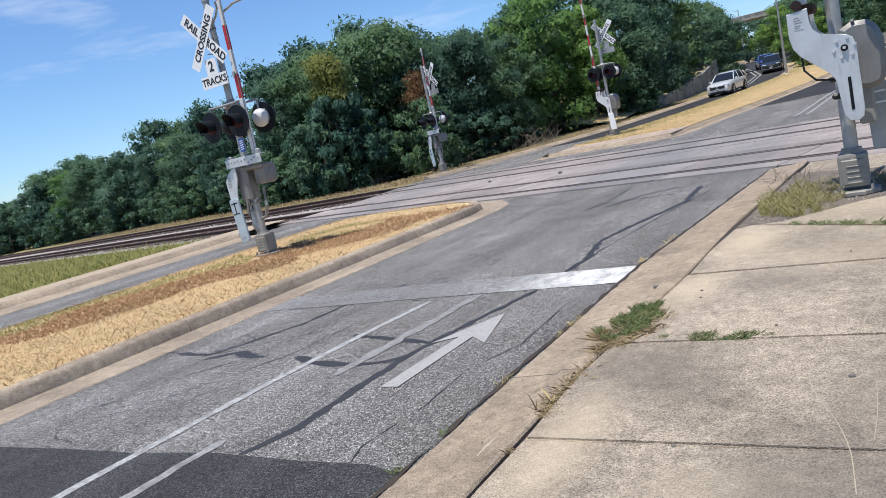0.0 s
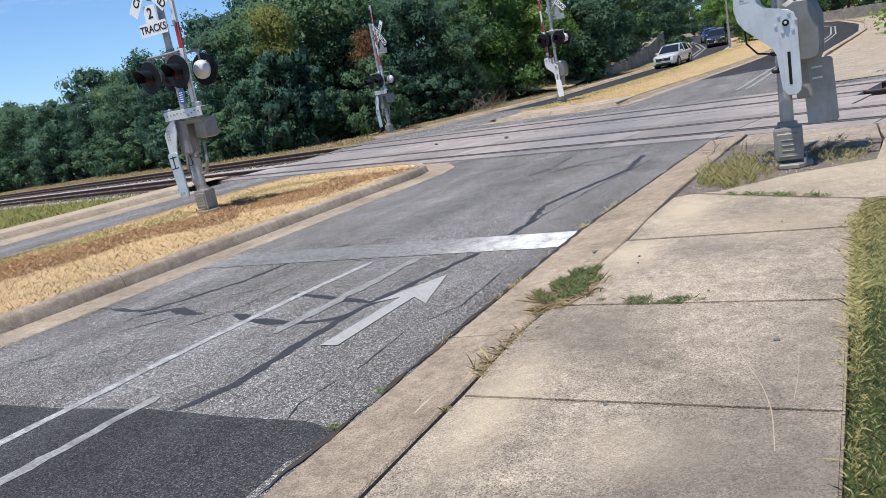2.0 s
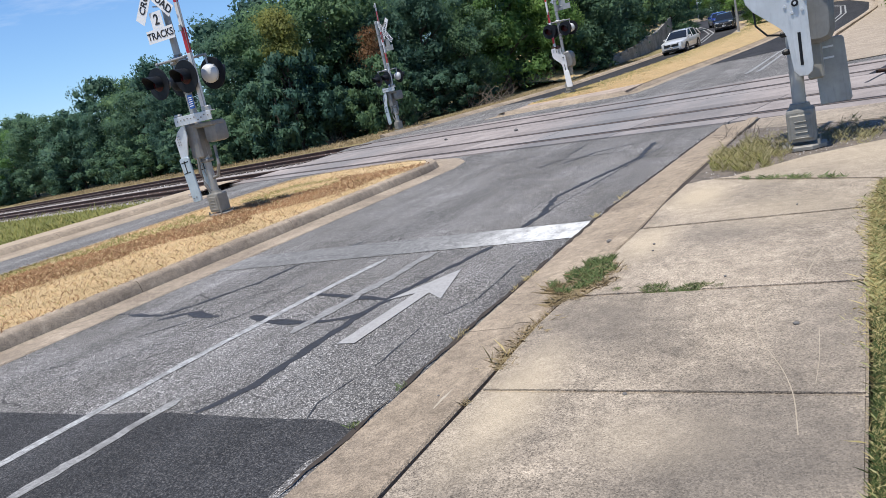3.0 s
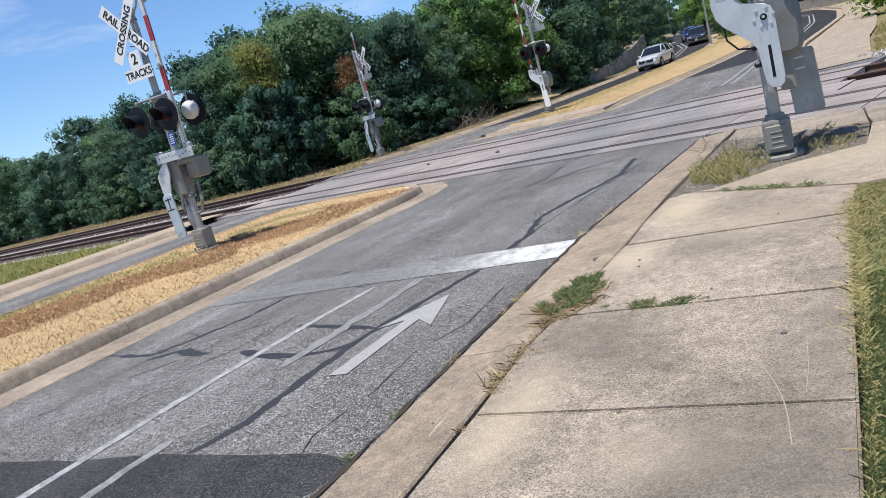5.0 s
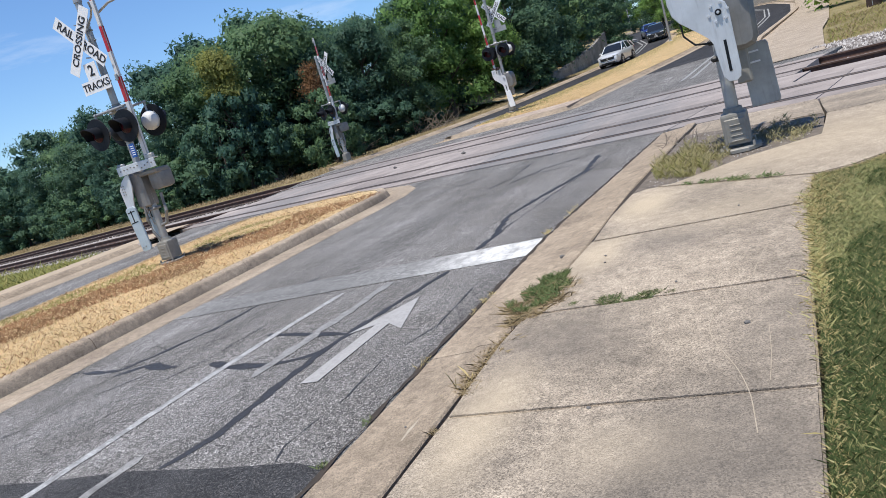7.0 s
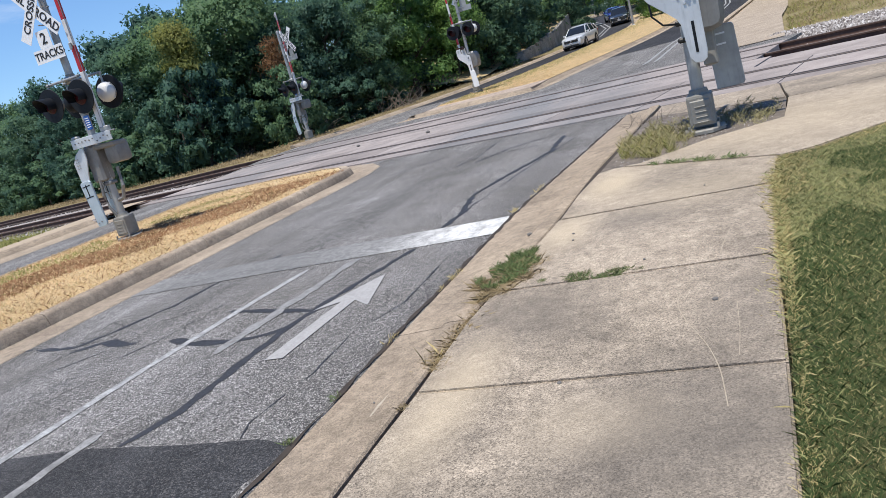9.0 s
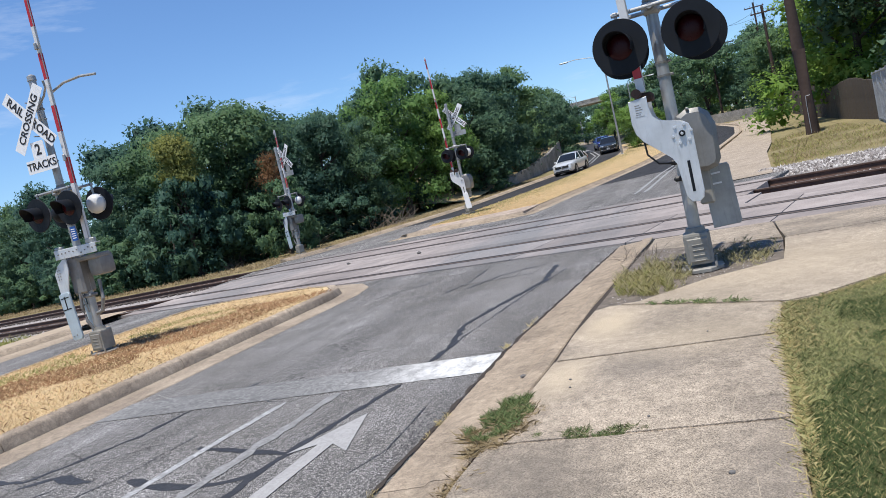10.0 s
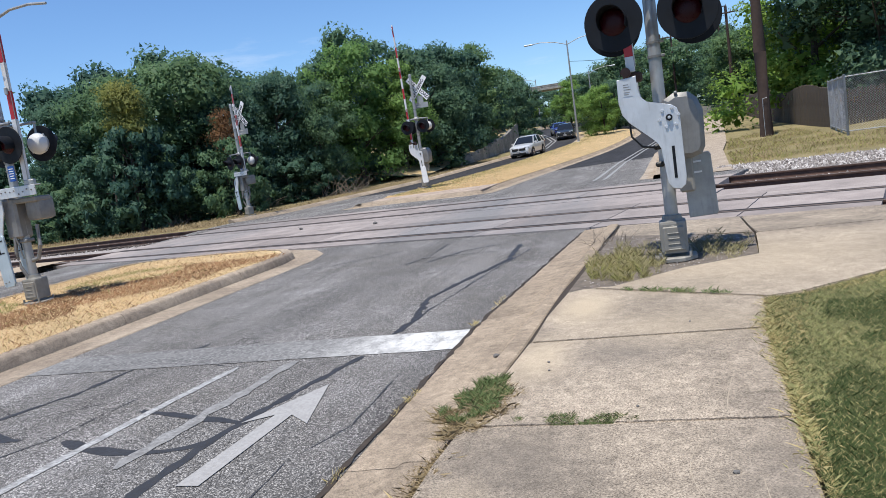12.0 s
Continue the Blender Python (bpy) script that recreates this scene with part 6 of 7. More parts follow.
def chain_fence():
    f = thing("chain_link_fence", "galvanised chain-link fence with steel posts", "fence")
    runs = ((Vector((9.2, 32.5, 0)), Vector((23.0, 30.2, 0))), (Vector((9.2, 32.5, 0)), Vector((10.3, 41.4, 0))))
    tall = 2.35
    for a, b in runs:
        l = (b - a).length
        d = (b - a) / l
        n = int(l / 2.9)
        for k in range(n + 1):
            p = a + d * (l * k / n)
            bm = bmesh.new()
            rod(bm, (p.x, p.y, -0.1), (p.x, p.y, tall + 0.1), 0.038 if k else 0.055, None, 12)
            part("post", bm, M_GALV, f)
        for z in (0.12, tall):
            bm = bmesh.new()
            rod(bm, a + Vector((0, 0, z)), b + Vector((0, 0, z)), 0.024, None, 8)
            part("rail", bm, M_GALV, f)
        vs, fs = [], []
        side = Vector((-d.y, d.x, 0)) * 0.005
        for sgn in (1, -1):
            s = -tall
            while s < l:
                lo, hi = max(0.0, s), min(l, s + tall)
                za, zb = lo - s, hi - s
                if sgn < 0:
                    za, zb = tall - za, tall - zb
                p, q = a + d * lo + Vector((0, 0, za + 0.06)), a + d * hi + Vector((0, 0, zb + 0.06))
                off = d * 0.0045
                i = len(vs)
                vs += [p - off, p + off, q + off, q - off, p + side, q + side]
                fs += [(i, i + 1, i + 2, i + 3), (i, i + 4, i + 5, i + 3), (i + 1, i + 4, i + 5, i + 2)]
                s += 0.1
        me = bpy.data.meshes.new("wire_fabric")
        me.from_pydata([tuple(v) for v in vs], [], fs)
        me.materials.append(M_GALV)
        ob = new("wire_fabric", me)
        ob.parent = f
        ob["kind"] = "stuff"


chain_fence()


def house(x, y):
    z = rise(x, y)
    h = thing("house", "orange-walled house behind the board fence", "house", "", pose(x, y, z))
    bm = bmesh.new()
    box(bm, (0, 0, 2.1), (7.0, 6, 4.2), 0.02)
    part("wall", bm, M_ORANGE, h)
    bm = bmesh.new()
    loft(bm, [[(-3.9, -3.5, 4.15), (3.9, -3.5, 4.15), (3.9, 3.5, 4.15), (-3.9, 3.5, 4.15)], [(-3.9, -3.5, 4.3), (3.9, -3.5, 4.3), (3.9, 3.5, 4.3), (-3.9, 3.5, 4.3)], [(-2.0, -0.3, 5.6), (2.0, -0.3, 5.6), (2.0, 0.3, 5.6), (-2.0, 0.3, 5.6)]])
    part("roof", bm, M_ROOF, h)
    for dx in (-1.8, 1.5):
        bm = bmesh.new()
        box(bm, (dx, -3.02, 2.4), (1.1, 0.06, 1.2), 0.01)
        wf = part("window", bm, M_WHITE, h)
        bm = bmesh.new()
        box(bm, (dx, -3.05, 2.4), (0.95, 0.03, 1.05), 0.004)
        part("pane", bm, M_CARGLASS, wf)


house(16.2, 72)


def trailer(x, y):
    t = thing("utility_trailer", "low grey utility trailer with rail sides inside the fence", "trailer", "", pose(x, y, rise(x, y), 0, 0, 82))
    bm = bmesh.new()
    box(bm, (0, 0, 0.62), (3.2, 1.7, 0.08), 0.01)
    part("deck", bm, M_TIE, t)
    for sy in (-0.85, 0.85):
        bm = bmesh.new()
        for z in (0.85, 1.15, 1.62):
            box(bm, (0, sy, z), (3.2, 0.05, 0.06), 0.01)
        for k in range(6):
            box(bm, (-1.58 + 0.632 * k, sy, 1.1), (0.05, 0.05, 1.0), 0.008)
        part("side_rail", bm, M_SILVER, t)
        bm = bmesh.new()
        rod(bm, (0.1, sy * 0.98, 0.32), (0.1, sy * 1.2, 0.32), 0.32, 0.32, 22)
        part("wheel", bm, M_RUBBER, t)
    bm = bmesh.new()
    box(bm, (0, 0, 1.68), (3.3, 1.8, 0.1), 0.02)
    part("cover", bm, M_WHITE, t, "white cover sheet")
    bm = bmesh.new()
    tube(bm, [(1.6, 0.5, 0.55), (2.6, 0.0, 0.5), (3.0, 0.0, 0.5)], 0.04, 8)
    tube(bm, [(1.6, -0.5, 0.55), (2.6, 0.0, 0.5)], 0.04, 8)
    part("drawbar", bm, M_CAST, t)


trailer(12.9, 36.0)


def marker_post(x, y):
    p = thing("marker_post", "white utility marker post with an orange-brown top", "marker post", "", pose(x, y, rise(x, y) - 0.08))
    bm = bmesh.new()
    rod(bm, (0, 0, 0), (0, 0, 1.15), 0.065, 0.065, 14)
    part("tube", bm, M_WHITE, p)
    bm = bmesh.new()
    rod(bm, (0, 0, 1.15), (0, 0, 1.68), 0.066, 0.062, 14)
    part("cap", bm, plain("faded_orange", (0.42, 0.2, 0.1), 0.6), p)


marker_post(10.95, 42.0)


def hydrant(x, y):
    h = thing("fire_hydrant", "small pale fire hydrant at the foot of the wood", "hydrant", "", pose(x, y, rise(x, y) - 0.06))
    bm = bmesh.new()
    rod(bm, (0, 0, 0), (0, 0, 0.5), 0.12, 0.11, 16)
    rod(bm, (0, 0, 0.5), (0, 0, 0.58), 0.15, 0.15, 16)
    rod(bm, (0, 0, 0.58), (0, 0, 0.76), 0.13, 0.05, 16)
    rod(bm, (-0.22, 0, 0.42), (0.22, 0, 0.42), 0.06, 0.06, 12)
    rod(bm, (0, -0.22, 0.38), (0, 0, 0.38), 0.08, 0.08, 12)
    part("barrel", bm, M_SILVER, h)


hydrant(-17.4, 65.6)


# ---- retaining wall and bank past the crossing ----
wall_x = line([(52, -15.2), (60, -14.5), (70, -13.5), (79, -13.0), (90, -15.0), (100, -18.5)])
wall_h = line([(52, 0.0), (60, 0.45), (66, 0.75), (72, 1.35), (79, 2.5), (88, 0.5), (100, 0.3)])
holder = setting(new("retaining_wall"), "stained concrete retaining wall with worn coping blocks", "wall")
bm = bmesh.new()
sec = []
for y in np.linspace(60, 79, 14):
    x, z = wall_x(y), rise(wall_x(y), y)
    sec.append([(x, y, z - 0.3), (x - 0.35, y, z - 0.3), (x - 0.3, y, z + wall_h(y)), (x + 0.02, y, z + wall_h(y))])
loft(bm, sec)
part("wall_face", bm, M_WALL, holder)
for y in np.arange(60.4, 71.5, 1.9):
    bm = bmesh.new()
    x, z = wall_x(y + 0.7), rise(wall_x(y), y)
    box(bm, (x - 0.14, y + 0.7, z + wall_h(y + 0.7) + 0.11), (0.34, 1.35, 0.3), 0.02, Euler((0.06, 0, math.atan2(wall_x(y) - wall_x(y + 1), 1))).to_matrix())
    part("coping_block", bm, M_WALL, holder)
bm = bmesh.new()
rows = []
for y in np.linspace(52, 100, 26):
    x, z = wall_x(y), rise(wall_x(y), y)
    h = wall_h(y) * 0.97
    rows.append([bm.verts.new(p) for p in ((x - 0.3, y, z + h - 0.03), (x - 2.5, y, z + h + 0.25), (x - 6, y, z + h + 0.8), (x - 14, y, z + h + 1.2))])
for p, q in zip(rows, rows[1:]):
    for k in range(3):
        bm.faces.new((p[k], p[k + 1], q[k + 1], q[k]))
setting(part("bank", bm, M_FARTURF), "dry grassy bank above the retaining wall", "ground")
# Low wall where the far footway bends.
bm = bmesh.new()
sec = []
for k in np.linspace(0, 1, 10):
    x, y = 9.2 - 8.2 * k, 84 + 9 * math.sin(k * 1.5)
    z = rise(x, y)
    dx, dy = 0.1, 0.2
    sec.append([(x - dx, y - dy, z - 0.2), (x + dx, y + dy, z - 0.2), (x + dx, y + dy, z + 1.05), (x - dx, y - dy, z + 1.05)])
loft(bm, sec)
setting(part("bend_wall", bm, M_WALL), "low pale concrete wall round the road's bend", "wall")


def overpass():
    o = thing("overpass", "distant pale concrete road bridge above the trees", "bridge", "", pose(-24, 185, 0))
    bm = bmesh.new()
    box(bm, (0, 0, 13.2), (24, 7, 0.7), 0.05)
    part("deck", bm, M_WALL, o)
    bm = bmesh.new()
    box(bm, (0, -3.4, 13.8), (24, 0.25, 0.5), 0.02)
    part("parapet", bm, M_WALL, o)
    for x in (-10, -3.4, 3.4, 10):
        bm = bmesh.new()
        rod(bm, (x, 0, 0), (x, 0, 13.2), 0.45, 0.45, 16)
        part("pier", bm, M_WALL, o)


overpass()
bm = bmesh.new()
profile_run(bm, [(x, 118 + 0.55 * (-x)) for x in np.linspace(-1, -34, 14)], [(0.0, 0.0), (0.2, 0.35), (1.4, 0.36), (1.6, 0.0)])
setting(part("far_pavement", bm, M_WALK), "pale concrete edge past the road's bend", "pavement")


# ---- grass, weeds and litter ----
def grass(name, label, material, count, place, tall, seed, lean=0.5, width=0.006, category="grass"):
    """Single blades of grass, joined."""
    rng = np.random.default_rng(seed)
    p = np.array([q for q in (place(rng) for _ in range(count)) if q is not None])
    n = len(p)
    h = tall * rng.uniform(0.3, 1.0, n) * np.where(rng.random(n) < 0.12, 1.9, 1.15)
    a = rng.uniform(0, 2 * math.pi, n)
    t = np.c_[np.cos(a), np.sin(a), np.zeros(n)]
    b = rng.uniform(0, 2 * math.pi, n)
    off = np.c_[np.cos(b), np.sin(b), np.zeros(n)] * (h * lean * rng.uniform(0.1, 1.3, n))[:, None]
    w = (width * rng.uniform(0.6, 1.5, n))[:, None]
    up = np.c_[np.zeros(n), np.zeros(n), h]
    v = np.stack([p - t * w, p + t * w, p + off * 0.4 + up * 0.6 + t * w * 0.6, p + off + up], 1).reshape(-1, 3)
    # Blades turn their faces to the light and shade softly, as thin grass does.
    q = v.reshape(-1, 4, 3)
    face = np.cross(q[:, 1] - q[:, 0], q[:, 3] - q[:, 0])
    turned = face @ np.array([-0.2, -0.8, 0.55]) < 0
    q[turned] = q[turned][:, ::-1]
    soft = rng.normal(size=(n, 3)) * 0.3 + [0, -0.25, 1.0]
    soft /= np.linalg.norm(soft, axis=1)[:, None]
    f = np.arange(n * 4).reshape(-1, 4)
    me = bpy.data.meshes.new(name)
    me.from_pydata(q.reshape(-1, 3).tolist(), [], f.tolist())
    me.polygons.foreach_set("use_smooth", [True] * n)
    me.normals_split_custom_set_from_vertices(np.repeat(soft, 4, 0).tolist())
    me.materials.append(material)
    return tagged(new(name, me), label, category, "", "stuff")


def patch_noise(x, y, s):
    return noise.noise(Vector((x * s, y * s, 3.7)))


def on_median(kind):
    def f(rng):
        x = rng.uniform(-10.6, -5.5)
        y = 12.6 - 15.5 * rng.random() ** 0.8
        if y > 11.0 and x > -5.6 - (y - 11.0) * 0.9:
            return None
        band = -7.9 + 0.26 * (y - 7.0) + patch_noise(x, y, 0.7) * 1.2
        here = "dry"
        if 2.5 < y < 11:
            here = "red" if abs(x - band) < 0.95 else "green" if -2.4 < x - band < -0.7 and patch_noise(x + 9, y, 0.9) > -0.15 else "dry"
        if here != kind and rng.random() < (0.9 if kind != "green" else 0.97):
            return None
        return (x, y, 0.145)
    return f


grass("median_grass", "short straw-dry grass on the median", M_DRYBLADE, 105000, on_median("dry"), 0.028, 1, 1.5, 0.003)
grass("median_grass", "reddish brown dead grass across the median", M_REDBLADE, 100000, on_median("red"), 0.045, 2, 1.3, 0.0045)
grass("median_grass", "olive living grass in patches on the median", M_VERGEBLADE, 70000, on_median("green"), 0.042, 22, 1.1, 0.0035)


def on_lawn(kind):
    def f(rng):
        y = -1.4 + 8.6 * rng.random() ** 1.3
        a = lawn_edge(y)
        x = a + 0.02 + (3.4 if y < 4 else 5.0) * rng.random() ** 1.5
        if x > 9 or y > 7.2:
            return None
        # The y term gathers the dark blades nearest, as shade painted in grass colour.
        lush_shade = patch_noise(x, y, 0.8) * 0.9 + 0.3 * patch_noise(x, y, 3.1) + 0.5 * min(1, (x - a) / 0.45) - 0.72 * max(0.0, min(1.0, (y - 0.7) / 1.3)) + 0.5
        here = "lush_shade" if lush_shade > 0.25 else "dry" if lush_shade < -0.12 else "pale"
        if here != kind and rng.random() < 0.8:
            return None
        return (x, y, walk_z(y) - 0.012 + 0.12 * (x - a) / (16 - a))
    return f


grass("lawn_grass", "deep green lawn grass beside the footway, shade coloured into the near part", M_LAWNBLADE, 190000, on_lawn("lush_shade"), 0.024, 3, 1.1, 0.0013)
grass("lawn_grass", "pale yellow-green lawn grass in patches", M_PALEBLADE, 190000, on_lawn("pale"), 0.022, 43, 1.4, 0.0012)
grass("lawn_grass", "straw-coloured dry lawn grass along the footway edge", M_STRAWBLADE, 120000, on_lawn("dry"), 0.018, 4, 1.7, 0.0012)


def lawn_rim(rng):
    y = rng.uniform(-1.4, 4.25)
    if rng.random() > 0.12 + 0.88 * max(0.0, min(1.0, (y - 0.6) / 1.4)):
        return None
    reach = 0.03 + 0.06 * max(0.0, patch_noise(3.0, y, 1.7) + 0.3)
    return (lawn_edge(y) + 0.06 - abs(rng.normal()) * reach, y, walk_z(y) - 0.008)


grass("edge_tufts", "uncut grass leaning over the footway edge", M_PALEBLADE, 4200, lawn_rim, 0.03, 23, 1.4, 0.0014)
grass("edge_tufts", "dead straw matted along the footway edge", M_STRAWBLADE, 9500, lawn_rim, 0.022, 24, 2.2, 0.0013)


def west_field(rng):
    x = -18.2 - 40 * rng.random() ** 1.6
    y = rng.uniform(-8, 24)
    c = x * TRACK_ACROSS.x + y * TRACK_ACROSS.y
    if c > 9.3 or (x > -18.7 and rng.random() < 0.6):
        return None
    return (x, y, rise(x, y) - 0.03)


bm = bmesh.new()
rows = []
for y in np.linspace(-30, 30, 41):
    row = []
    for k in range(13):
        x = -18.2 - 6.0 * k
        yy = min(y, (9.25 - x * TRACK_ACROSS.x) / TRACK_ACROSS.y)
        row.append(bm.verts.new((x, yy, rise(x, yy) - 0.035)))
    rows.append(row)
for p, q in zip(rows, rows[1:]):
    for k in range(12):
        if (q[k].co - p[k].co).length > 0.01 or (q[k + 1].co - p[k + 1].co).length > 0.01:
            bm.faces.new((p[k], p[k + 1], q[k + 1], q[k]))
setting(part("west_verge", bm, M_GREENTURF), "green and straw verge between road and railway", "turf")
grass("verge_grass", "tall green verge grass beside the railway", M_VERGEBLADE, 55000, west_field, 0.16, 5, 0.7, 0.009)


def wood_edge(rng):
    s = rng.uniform(-75, -14)
    c = 19.4 + 5.0 * rng.random() ** 1.5
    p = on_track(s, c)
    if p.x > road_left(p.y) - 0.7:
        return None
    return (p.x, p.y, p.z - 0.06)


grass("edge_grass", "dry yellow grass along the foot of the wood", M_EDGEBLADE, 45000, wood_edge, 0.13, 6, 0.7, 0.01)


def north_edge(rng):
    y = rng.uniform(28, 64)
    return (road_left(y) - 0.4 - 4.5 * rng.random() ** 1.3, y, rise(-17, y) - 0.05)


grass("edge_grass", "straw grass between far kerb and wood", M_EDGEBLADE, 22000, north_edge, 0.1, 7, 0.8, 0.01)


def far_isle(rng):
    y = 27.3 + 47 * rng.random() ** 1.7
    a, b = isle_left(y) + 0.25, isle_right(y) - 0.25
    x = rng.uniform(a, b)
    return (x, y, rise(x, y) + 0.15)


grass("far_median_grass", "dry yellow grass on the far median", M_DRYBLADE, 40000, far_isle, 0.05, 8, 1.2, 0.008)
grass("far_median_grass", "greener grass along the middle of the far median", M_VERGEBLADE, 16000, lambda r: (lambda y: (isle_left(y) + 0.3 + abs(r.normal()) * 1.2, y, rise(-6, y) + 0.15))(27.5 + 52 * r.random() ** 1.6), 0.05, 9, 1.2, 0.008)


def east_weeds(rng):
    y = rng.uniform(23.6, 46)
    x = fw_r(y) + 0.15 + 14 * rng.random() ** 1.5
    c = x * TRACK_ACROSS.x + y * TRACK_ACROSS.y
    if c < 21.5 or (x > 9.3 and y > 33) or patch_noise(x, y, 0.55) + 0.3 * patch_noise(x, y, 2.1) < rng.uniform(-0.35, 0.25):
        return None
    return (x, y, rise(x, y) - 0.06)


grass("trackside_weeds", "long dry seeding grass between ballast and fence", M_EDGEBLADE, 60000, east_weeds, 0.11, 10, 0.7, 0.004)
grass("trackside_weeds", "green weeds along the board fence", M_VERGEBLADE, 42000, east_weeds, 0.12, 11, 0.7, 0.004)


def bushy(place, tall):
    """Raises places by chance, so that blades fill a loose mound that is low at its rim."""
    def f(rng):
        p = place(rng)
        return None if p is None else (p[0], p[1], p[2] + tall * rng.random() ** 1.4 * (0.6 + 0.8 * max(-0.4, noise.noise(Vector((p[0] * 4, p[1] * 4, 7.1))))))
    return f


def round_place(x, y, rx, ry, z, turn=0.0, bare=0.5):
    def f(rng):
        r, a = math.sqrt(rng.random()), rng.uniform(0, 6.28)
        u, v = rx * r * math.cos(a), ry * r * math.sin(a)
        if noise.noise(Vector(((x + u) * 9, (y + v) * 5, 1.3))) < bare * r * r - 0.22:
            return None
        return (x + u * math.cos(turn) - v * math.sin(turn), y + u * math.sin(turn) + v * math.cos(turn), z)
    return f


grass("grass_tuft", "thick green grass tuft in the broken kerb joint", M_TUFT, 24000, bushy(round_place(0.6, 2.25, 0.2, 0.42, 0.06, -0.25, 0.3), 0.07), 0.03, 12, 0.9, 0.001)
grass("grass_tuft", "dry straw lying round the grass tuft", M_EDGEBLADE, 3500, round_place(0.62, 2.05, 0.24, 0.46, 0.065, -0.25, 0.25), 0.035, 13, 2.4, 0.0018)
grass("grass_tuft", "low green tuft along the slab joint", M_TUFT, 6500, round_place(1.24, 1.86, 0.36, 0.08, 0.065, -0.06, 0.2), 0.02, 14, 1.3, 0.001)
grass("grass_tuft", "sparse green blades in the apron joint", M_TUFT, 700, round_place(1.85, 4.69, 0.55, 0.05, 0.145, -0.49, 0.25), 0.035, 15, 1.4, 0.002)
grass("weed_clump", "bushy straw-green weeds beside the signal base", M_OLIVEBLADE, 20000, bushy(round_place(1.36, 6.2, 0.42, 0.95, 0.125, 0.1), 0.22), 0.045, 16, 0.9, 0.0009, "weeds")
grass("weed_clump", "green stalks among the weeds by the signal", M_VERGEBLADE, 7000, bushy(round_place(1.3, 6.0, 0.36, 0.8, 0.125, 0.1), 0.14), 0.045, 17, 0.9, 0.0009, "weeds")
grass("weed_clump", "thin dry weeds in the soil behind the signal", M_OLIVEBLADE, 4200, bushy(round_place(2.35, 6.75, 0.4, 0.75, 0.125), 0.16), 0.05, 18, 1.0, 0.0009, "weeds")
for i, (x, y, n, rx, ry) in enumerate(((-0.1, 0.03, 240, 0.08, 0.06), (-0.04, 0.45, 170, 0.05, 0.14), (0.0, 2.4, 160, 0.04, 0.3), (0.0, 4.55, 190, 0.05, 0.18), (0.02, 5.4, 130, 0.04, 0.4), (-0.02, 1.3, 120, 0.03, 0.4))):
    grass("gutter_weeds", "small dry weeds in the gutter crack", M_TUFT if i < 2 else M_STRAWBLADE, n, round_place(x, y, rx, ry, 0.005), 0.03, 30 + i, 1.2, 0.0016, "weeds")
grass("dead_weeds", "tangled dead brown weeds in the kerb gap", M_EDGEBLADE, 3600, round_place(0.54, 0.95, 0.07, 0.75, 0.035), 0.03, 40, 2.2, 0.002, "weeds")
grass("dead_weeds", "dry straw stalks standing in the kerb gap", M_STRAWBLADE, 16, round_place(0.49, 0.75, 0.04, 0.16, 0.03), 0.12, 41, 0.9, 0.0012, "weeds")
grass("dead_weeds", "litter of dead grass along the kerb gap", M_EDGEBLADE, 900, round_place(0.6, 4.2, 0.05, 3.6, 0.05, -0.05), 0.02, 42, 2.0, 0.002, "weeds")


def pit_place(rng):
    while True:
        x, y = rng.uniform(0.95, 2.85), rng.uniform(5.2, 8.6)
        if y > 5.1 + 0.55 * (x - 1.25) + 0.05 and y < 8.75 - 0.58 * (x - 1.05) and x < 2.62 + 0.08 * (y - 6):
            return np.array((x, y, 0.132))


scatter_stones(1500, pit_place, 0.008, 6, "gravel", "small grey gravel strewn over the soil by the signal")


def dead_brush(x, y, z, size, seed, label):
    rng = random.Random(seed)
    b = thing("brush", label, "dead brush", "", pose(x, y, z))
    bm = bmesh.new()
    for i in range(46):
        a, e = rng.uniform(0, 6.28), rng.uniform(0.1, 1.1)
        o = Vector((rng.uniform(-1, 1) * size, rng.uniform(-0.4, 0.4) * size, 0.0))
        d = Vector((math.cos(a) * math.cos(e), math.sin(a) * math.cos(e), math.sin(e))) * size * rng.uniform(0.5, 1.2)
        k = Vector((rng.uniform(-0.2, 0.2), rng.uniform(-0.2, 0.2), rng.uniform(-0.1, 0.2))) * size
        tube(bm, [o, o + d * 0.5 + k, o + d + k * 0.5], [0.012 * size, 0.008 * size, 0.003 * size], 4)
    part("deadwood", bm, M_DEADWOOD, b)


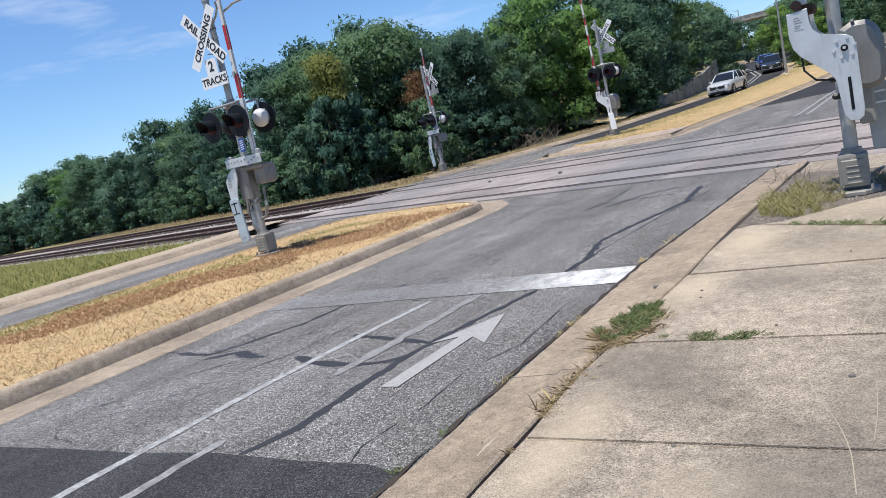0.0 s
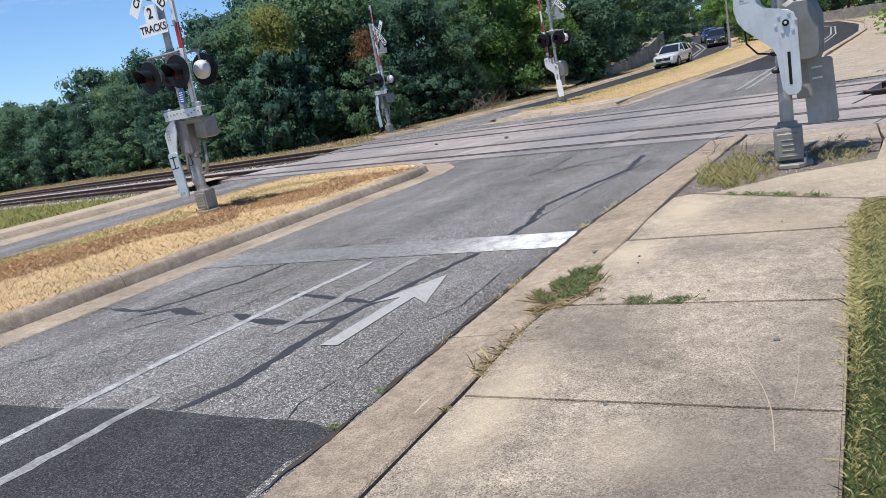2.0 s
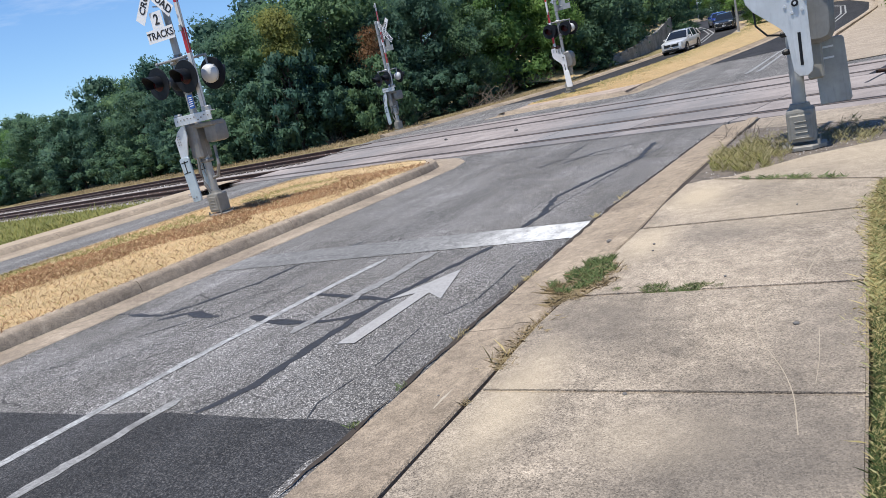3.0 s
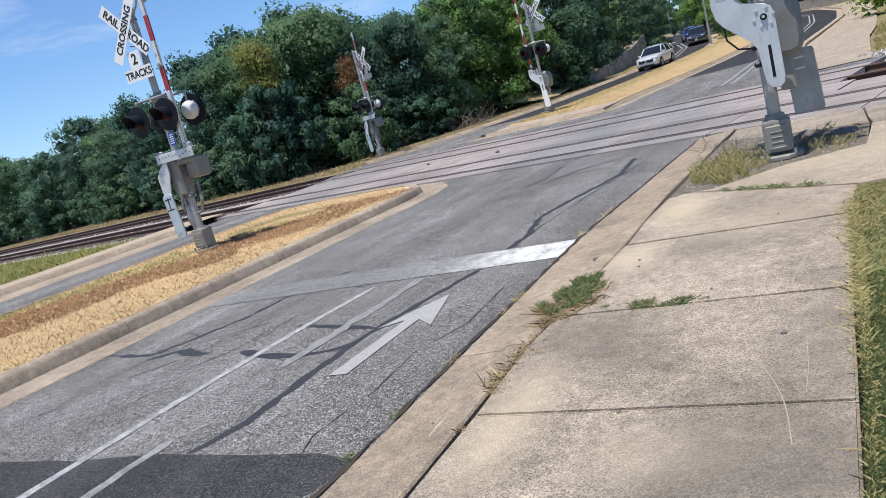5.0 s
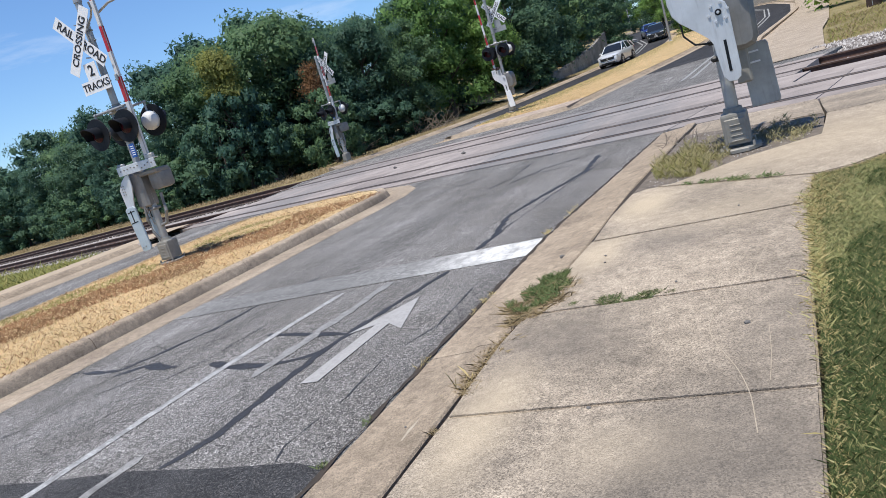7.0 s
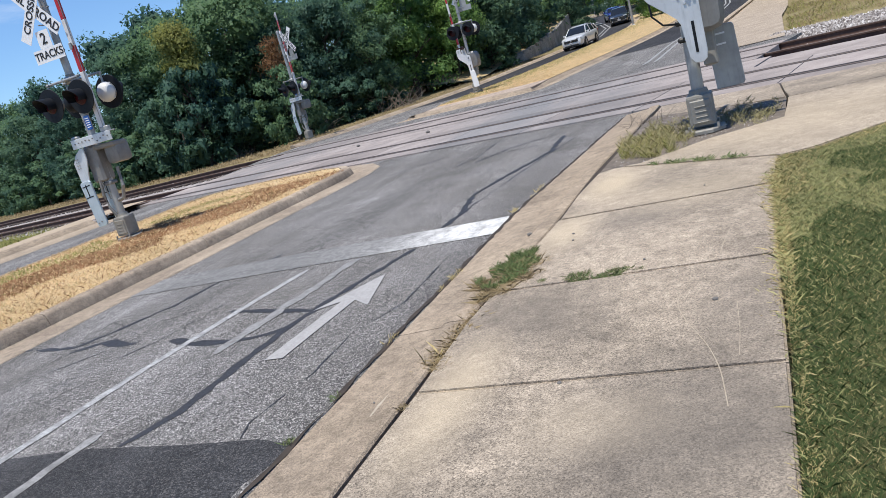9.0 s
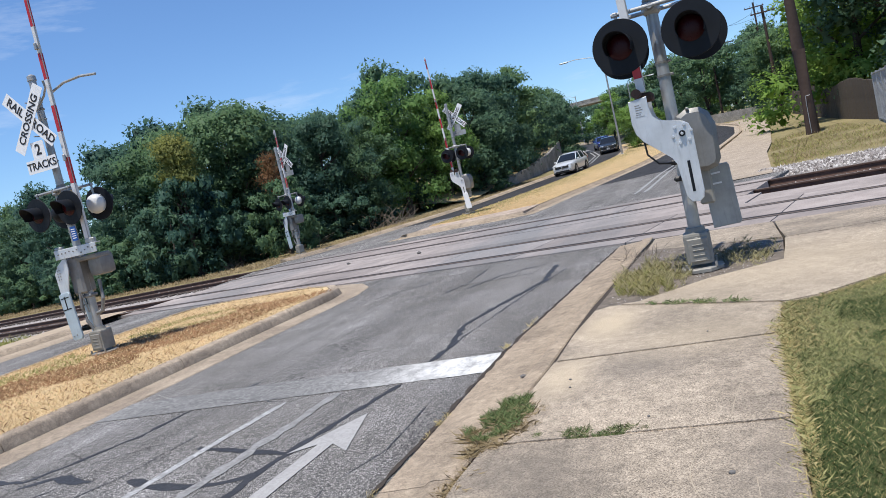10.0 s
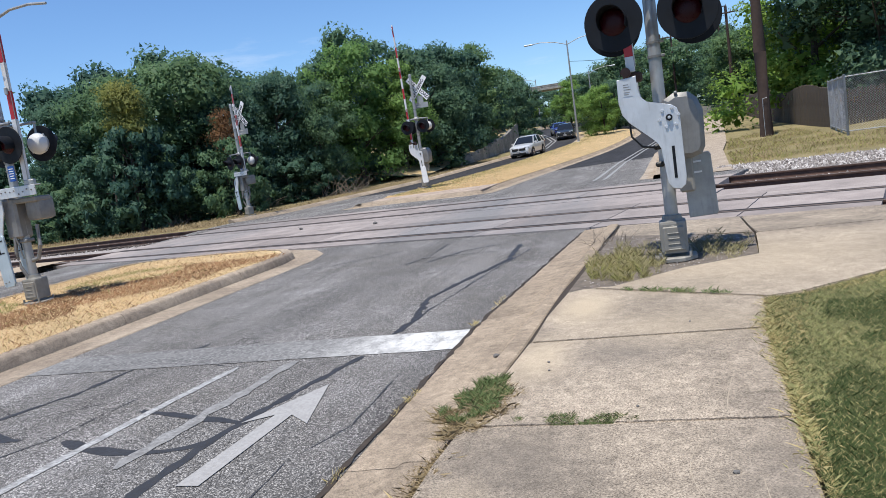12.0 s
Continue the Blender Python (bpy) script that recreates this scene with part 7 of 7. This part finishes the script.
dead_brush(-20.5, 34.5, rise(-20.5, 34.5), 1.3, 1, "grey heap of dead branches under the trees")
dead_brush(-17.9, 42.0, rise(-17.9, 42), 1.5, 2, "grey heap of dead branches under the trees")
dead_brush(-23.5, 31.5, rise(-23.5, 31.5), 0.9, 3, "grey heap of dead branches under the trees")
dead_brush(1.02, 8.3, 0.1, 0.26, 4, "leafless dead shrub at the kerb's end")

# Scratches, pebbles and bits on the slabs.
bm = bmesh.new()
for w, pts in ((0.005, [(1.93, 1.52), (1.86, 1.3), (1.86, 1.1), (1.93, 0.87), (2.03, 0.6), (2.09, 0.34), (2.12, 0.0)]), (0.003, [(2.17, 1.1), (2.18, 0.7), (2.17, 0.45)]), (0.006, [(2.15, 2.42), (2.1, 2.1), (2.08, 1.9)]), (0.006, [(0.9, 2.62), (1.4, 2.55), (1.9, 2.72)])):
    fine = spaced(pts, 0.04)
    for turn in range(6):
        fine = [fine[0]] + [((a[0] + 2 * b[0] + c[0]) / 4, (a[1] + 2 * b[1] + c[1]) / 4) for a, b, c in zip(fine, fine[1:], fine[2:])] + [fine[-1]]
    prev = None
    for i, (x, y) in enumerate(fine):
        pair = [bm.verts.new((x + k * w / 2, y, walk_z(y) + 0.002)) for k in (-1, 1)]
        if prev:
            bm.faces.new((prev[0], prev[1], pair[1], pair[0]))
        prev = pair
setting(part("scratch_marks", bm, M_CHALK), "pale scrape marks on the footway", "marking")


def pebble(x, y, z, r, seed):
    p = thing("pebble", "small dark loose stone on the concrete", "stone", "loose stones", pose(x, y, z))
    bm = bmesh.new()
    bmesh.ops.create_icosphere(bm, subdivisions=1, radius=r)
    rng = random.Random(seed)
    for v in bm.verts:
        v.co *= rng.uniform(0.7, 1.15)
        v.co.z = v.co.z * 0.6 + r * 0.42
    part("stone", bm, M_ROOF, p)


for i, (x, y, r) in enumerate(((0.46, 3.33, 0.032), (0.52, 3.62, 0.028), (0.95, 2.9, 0.014), (2.06, 1.15, 0.018), (0.98, 2.72, 0.012), (1.35, 0.33, 0.012), (1.6, 2.0, 0.012), (1.95, 3.7, 0.012), (0.3, 0.35, 0.01))):
    pebble(x, y, walk_z(y) if x > 0.6 else 0.02 + 0.012 * (x > 0.4), r, i)
for i, (x, y) in enumerate(((-5.7, 16.4), (-8.5, 17.5))):
    pebble(x, y, rise(x, y) + 0.022, 0.07, 20 + i)
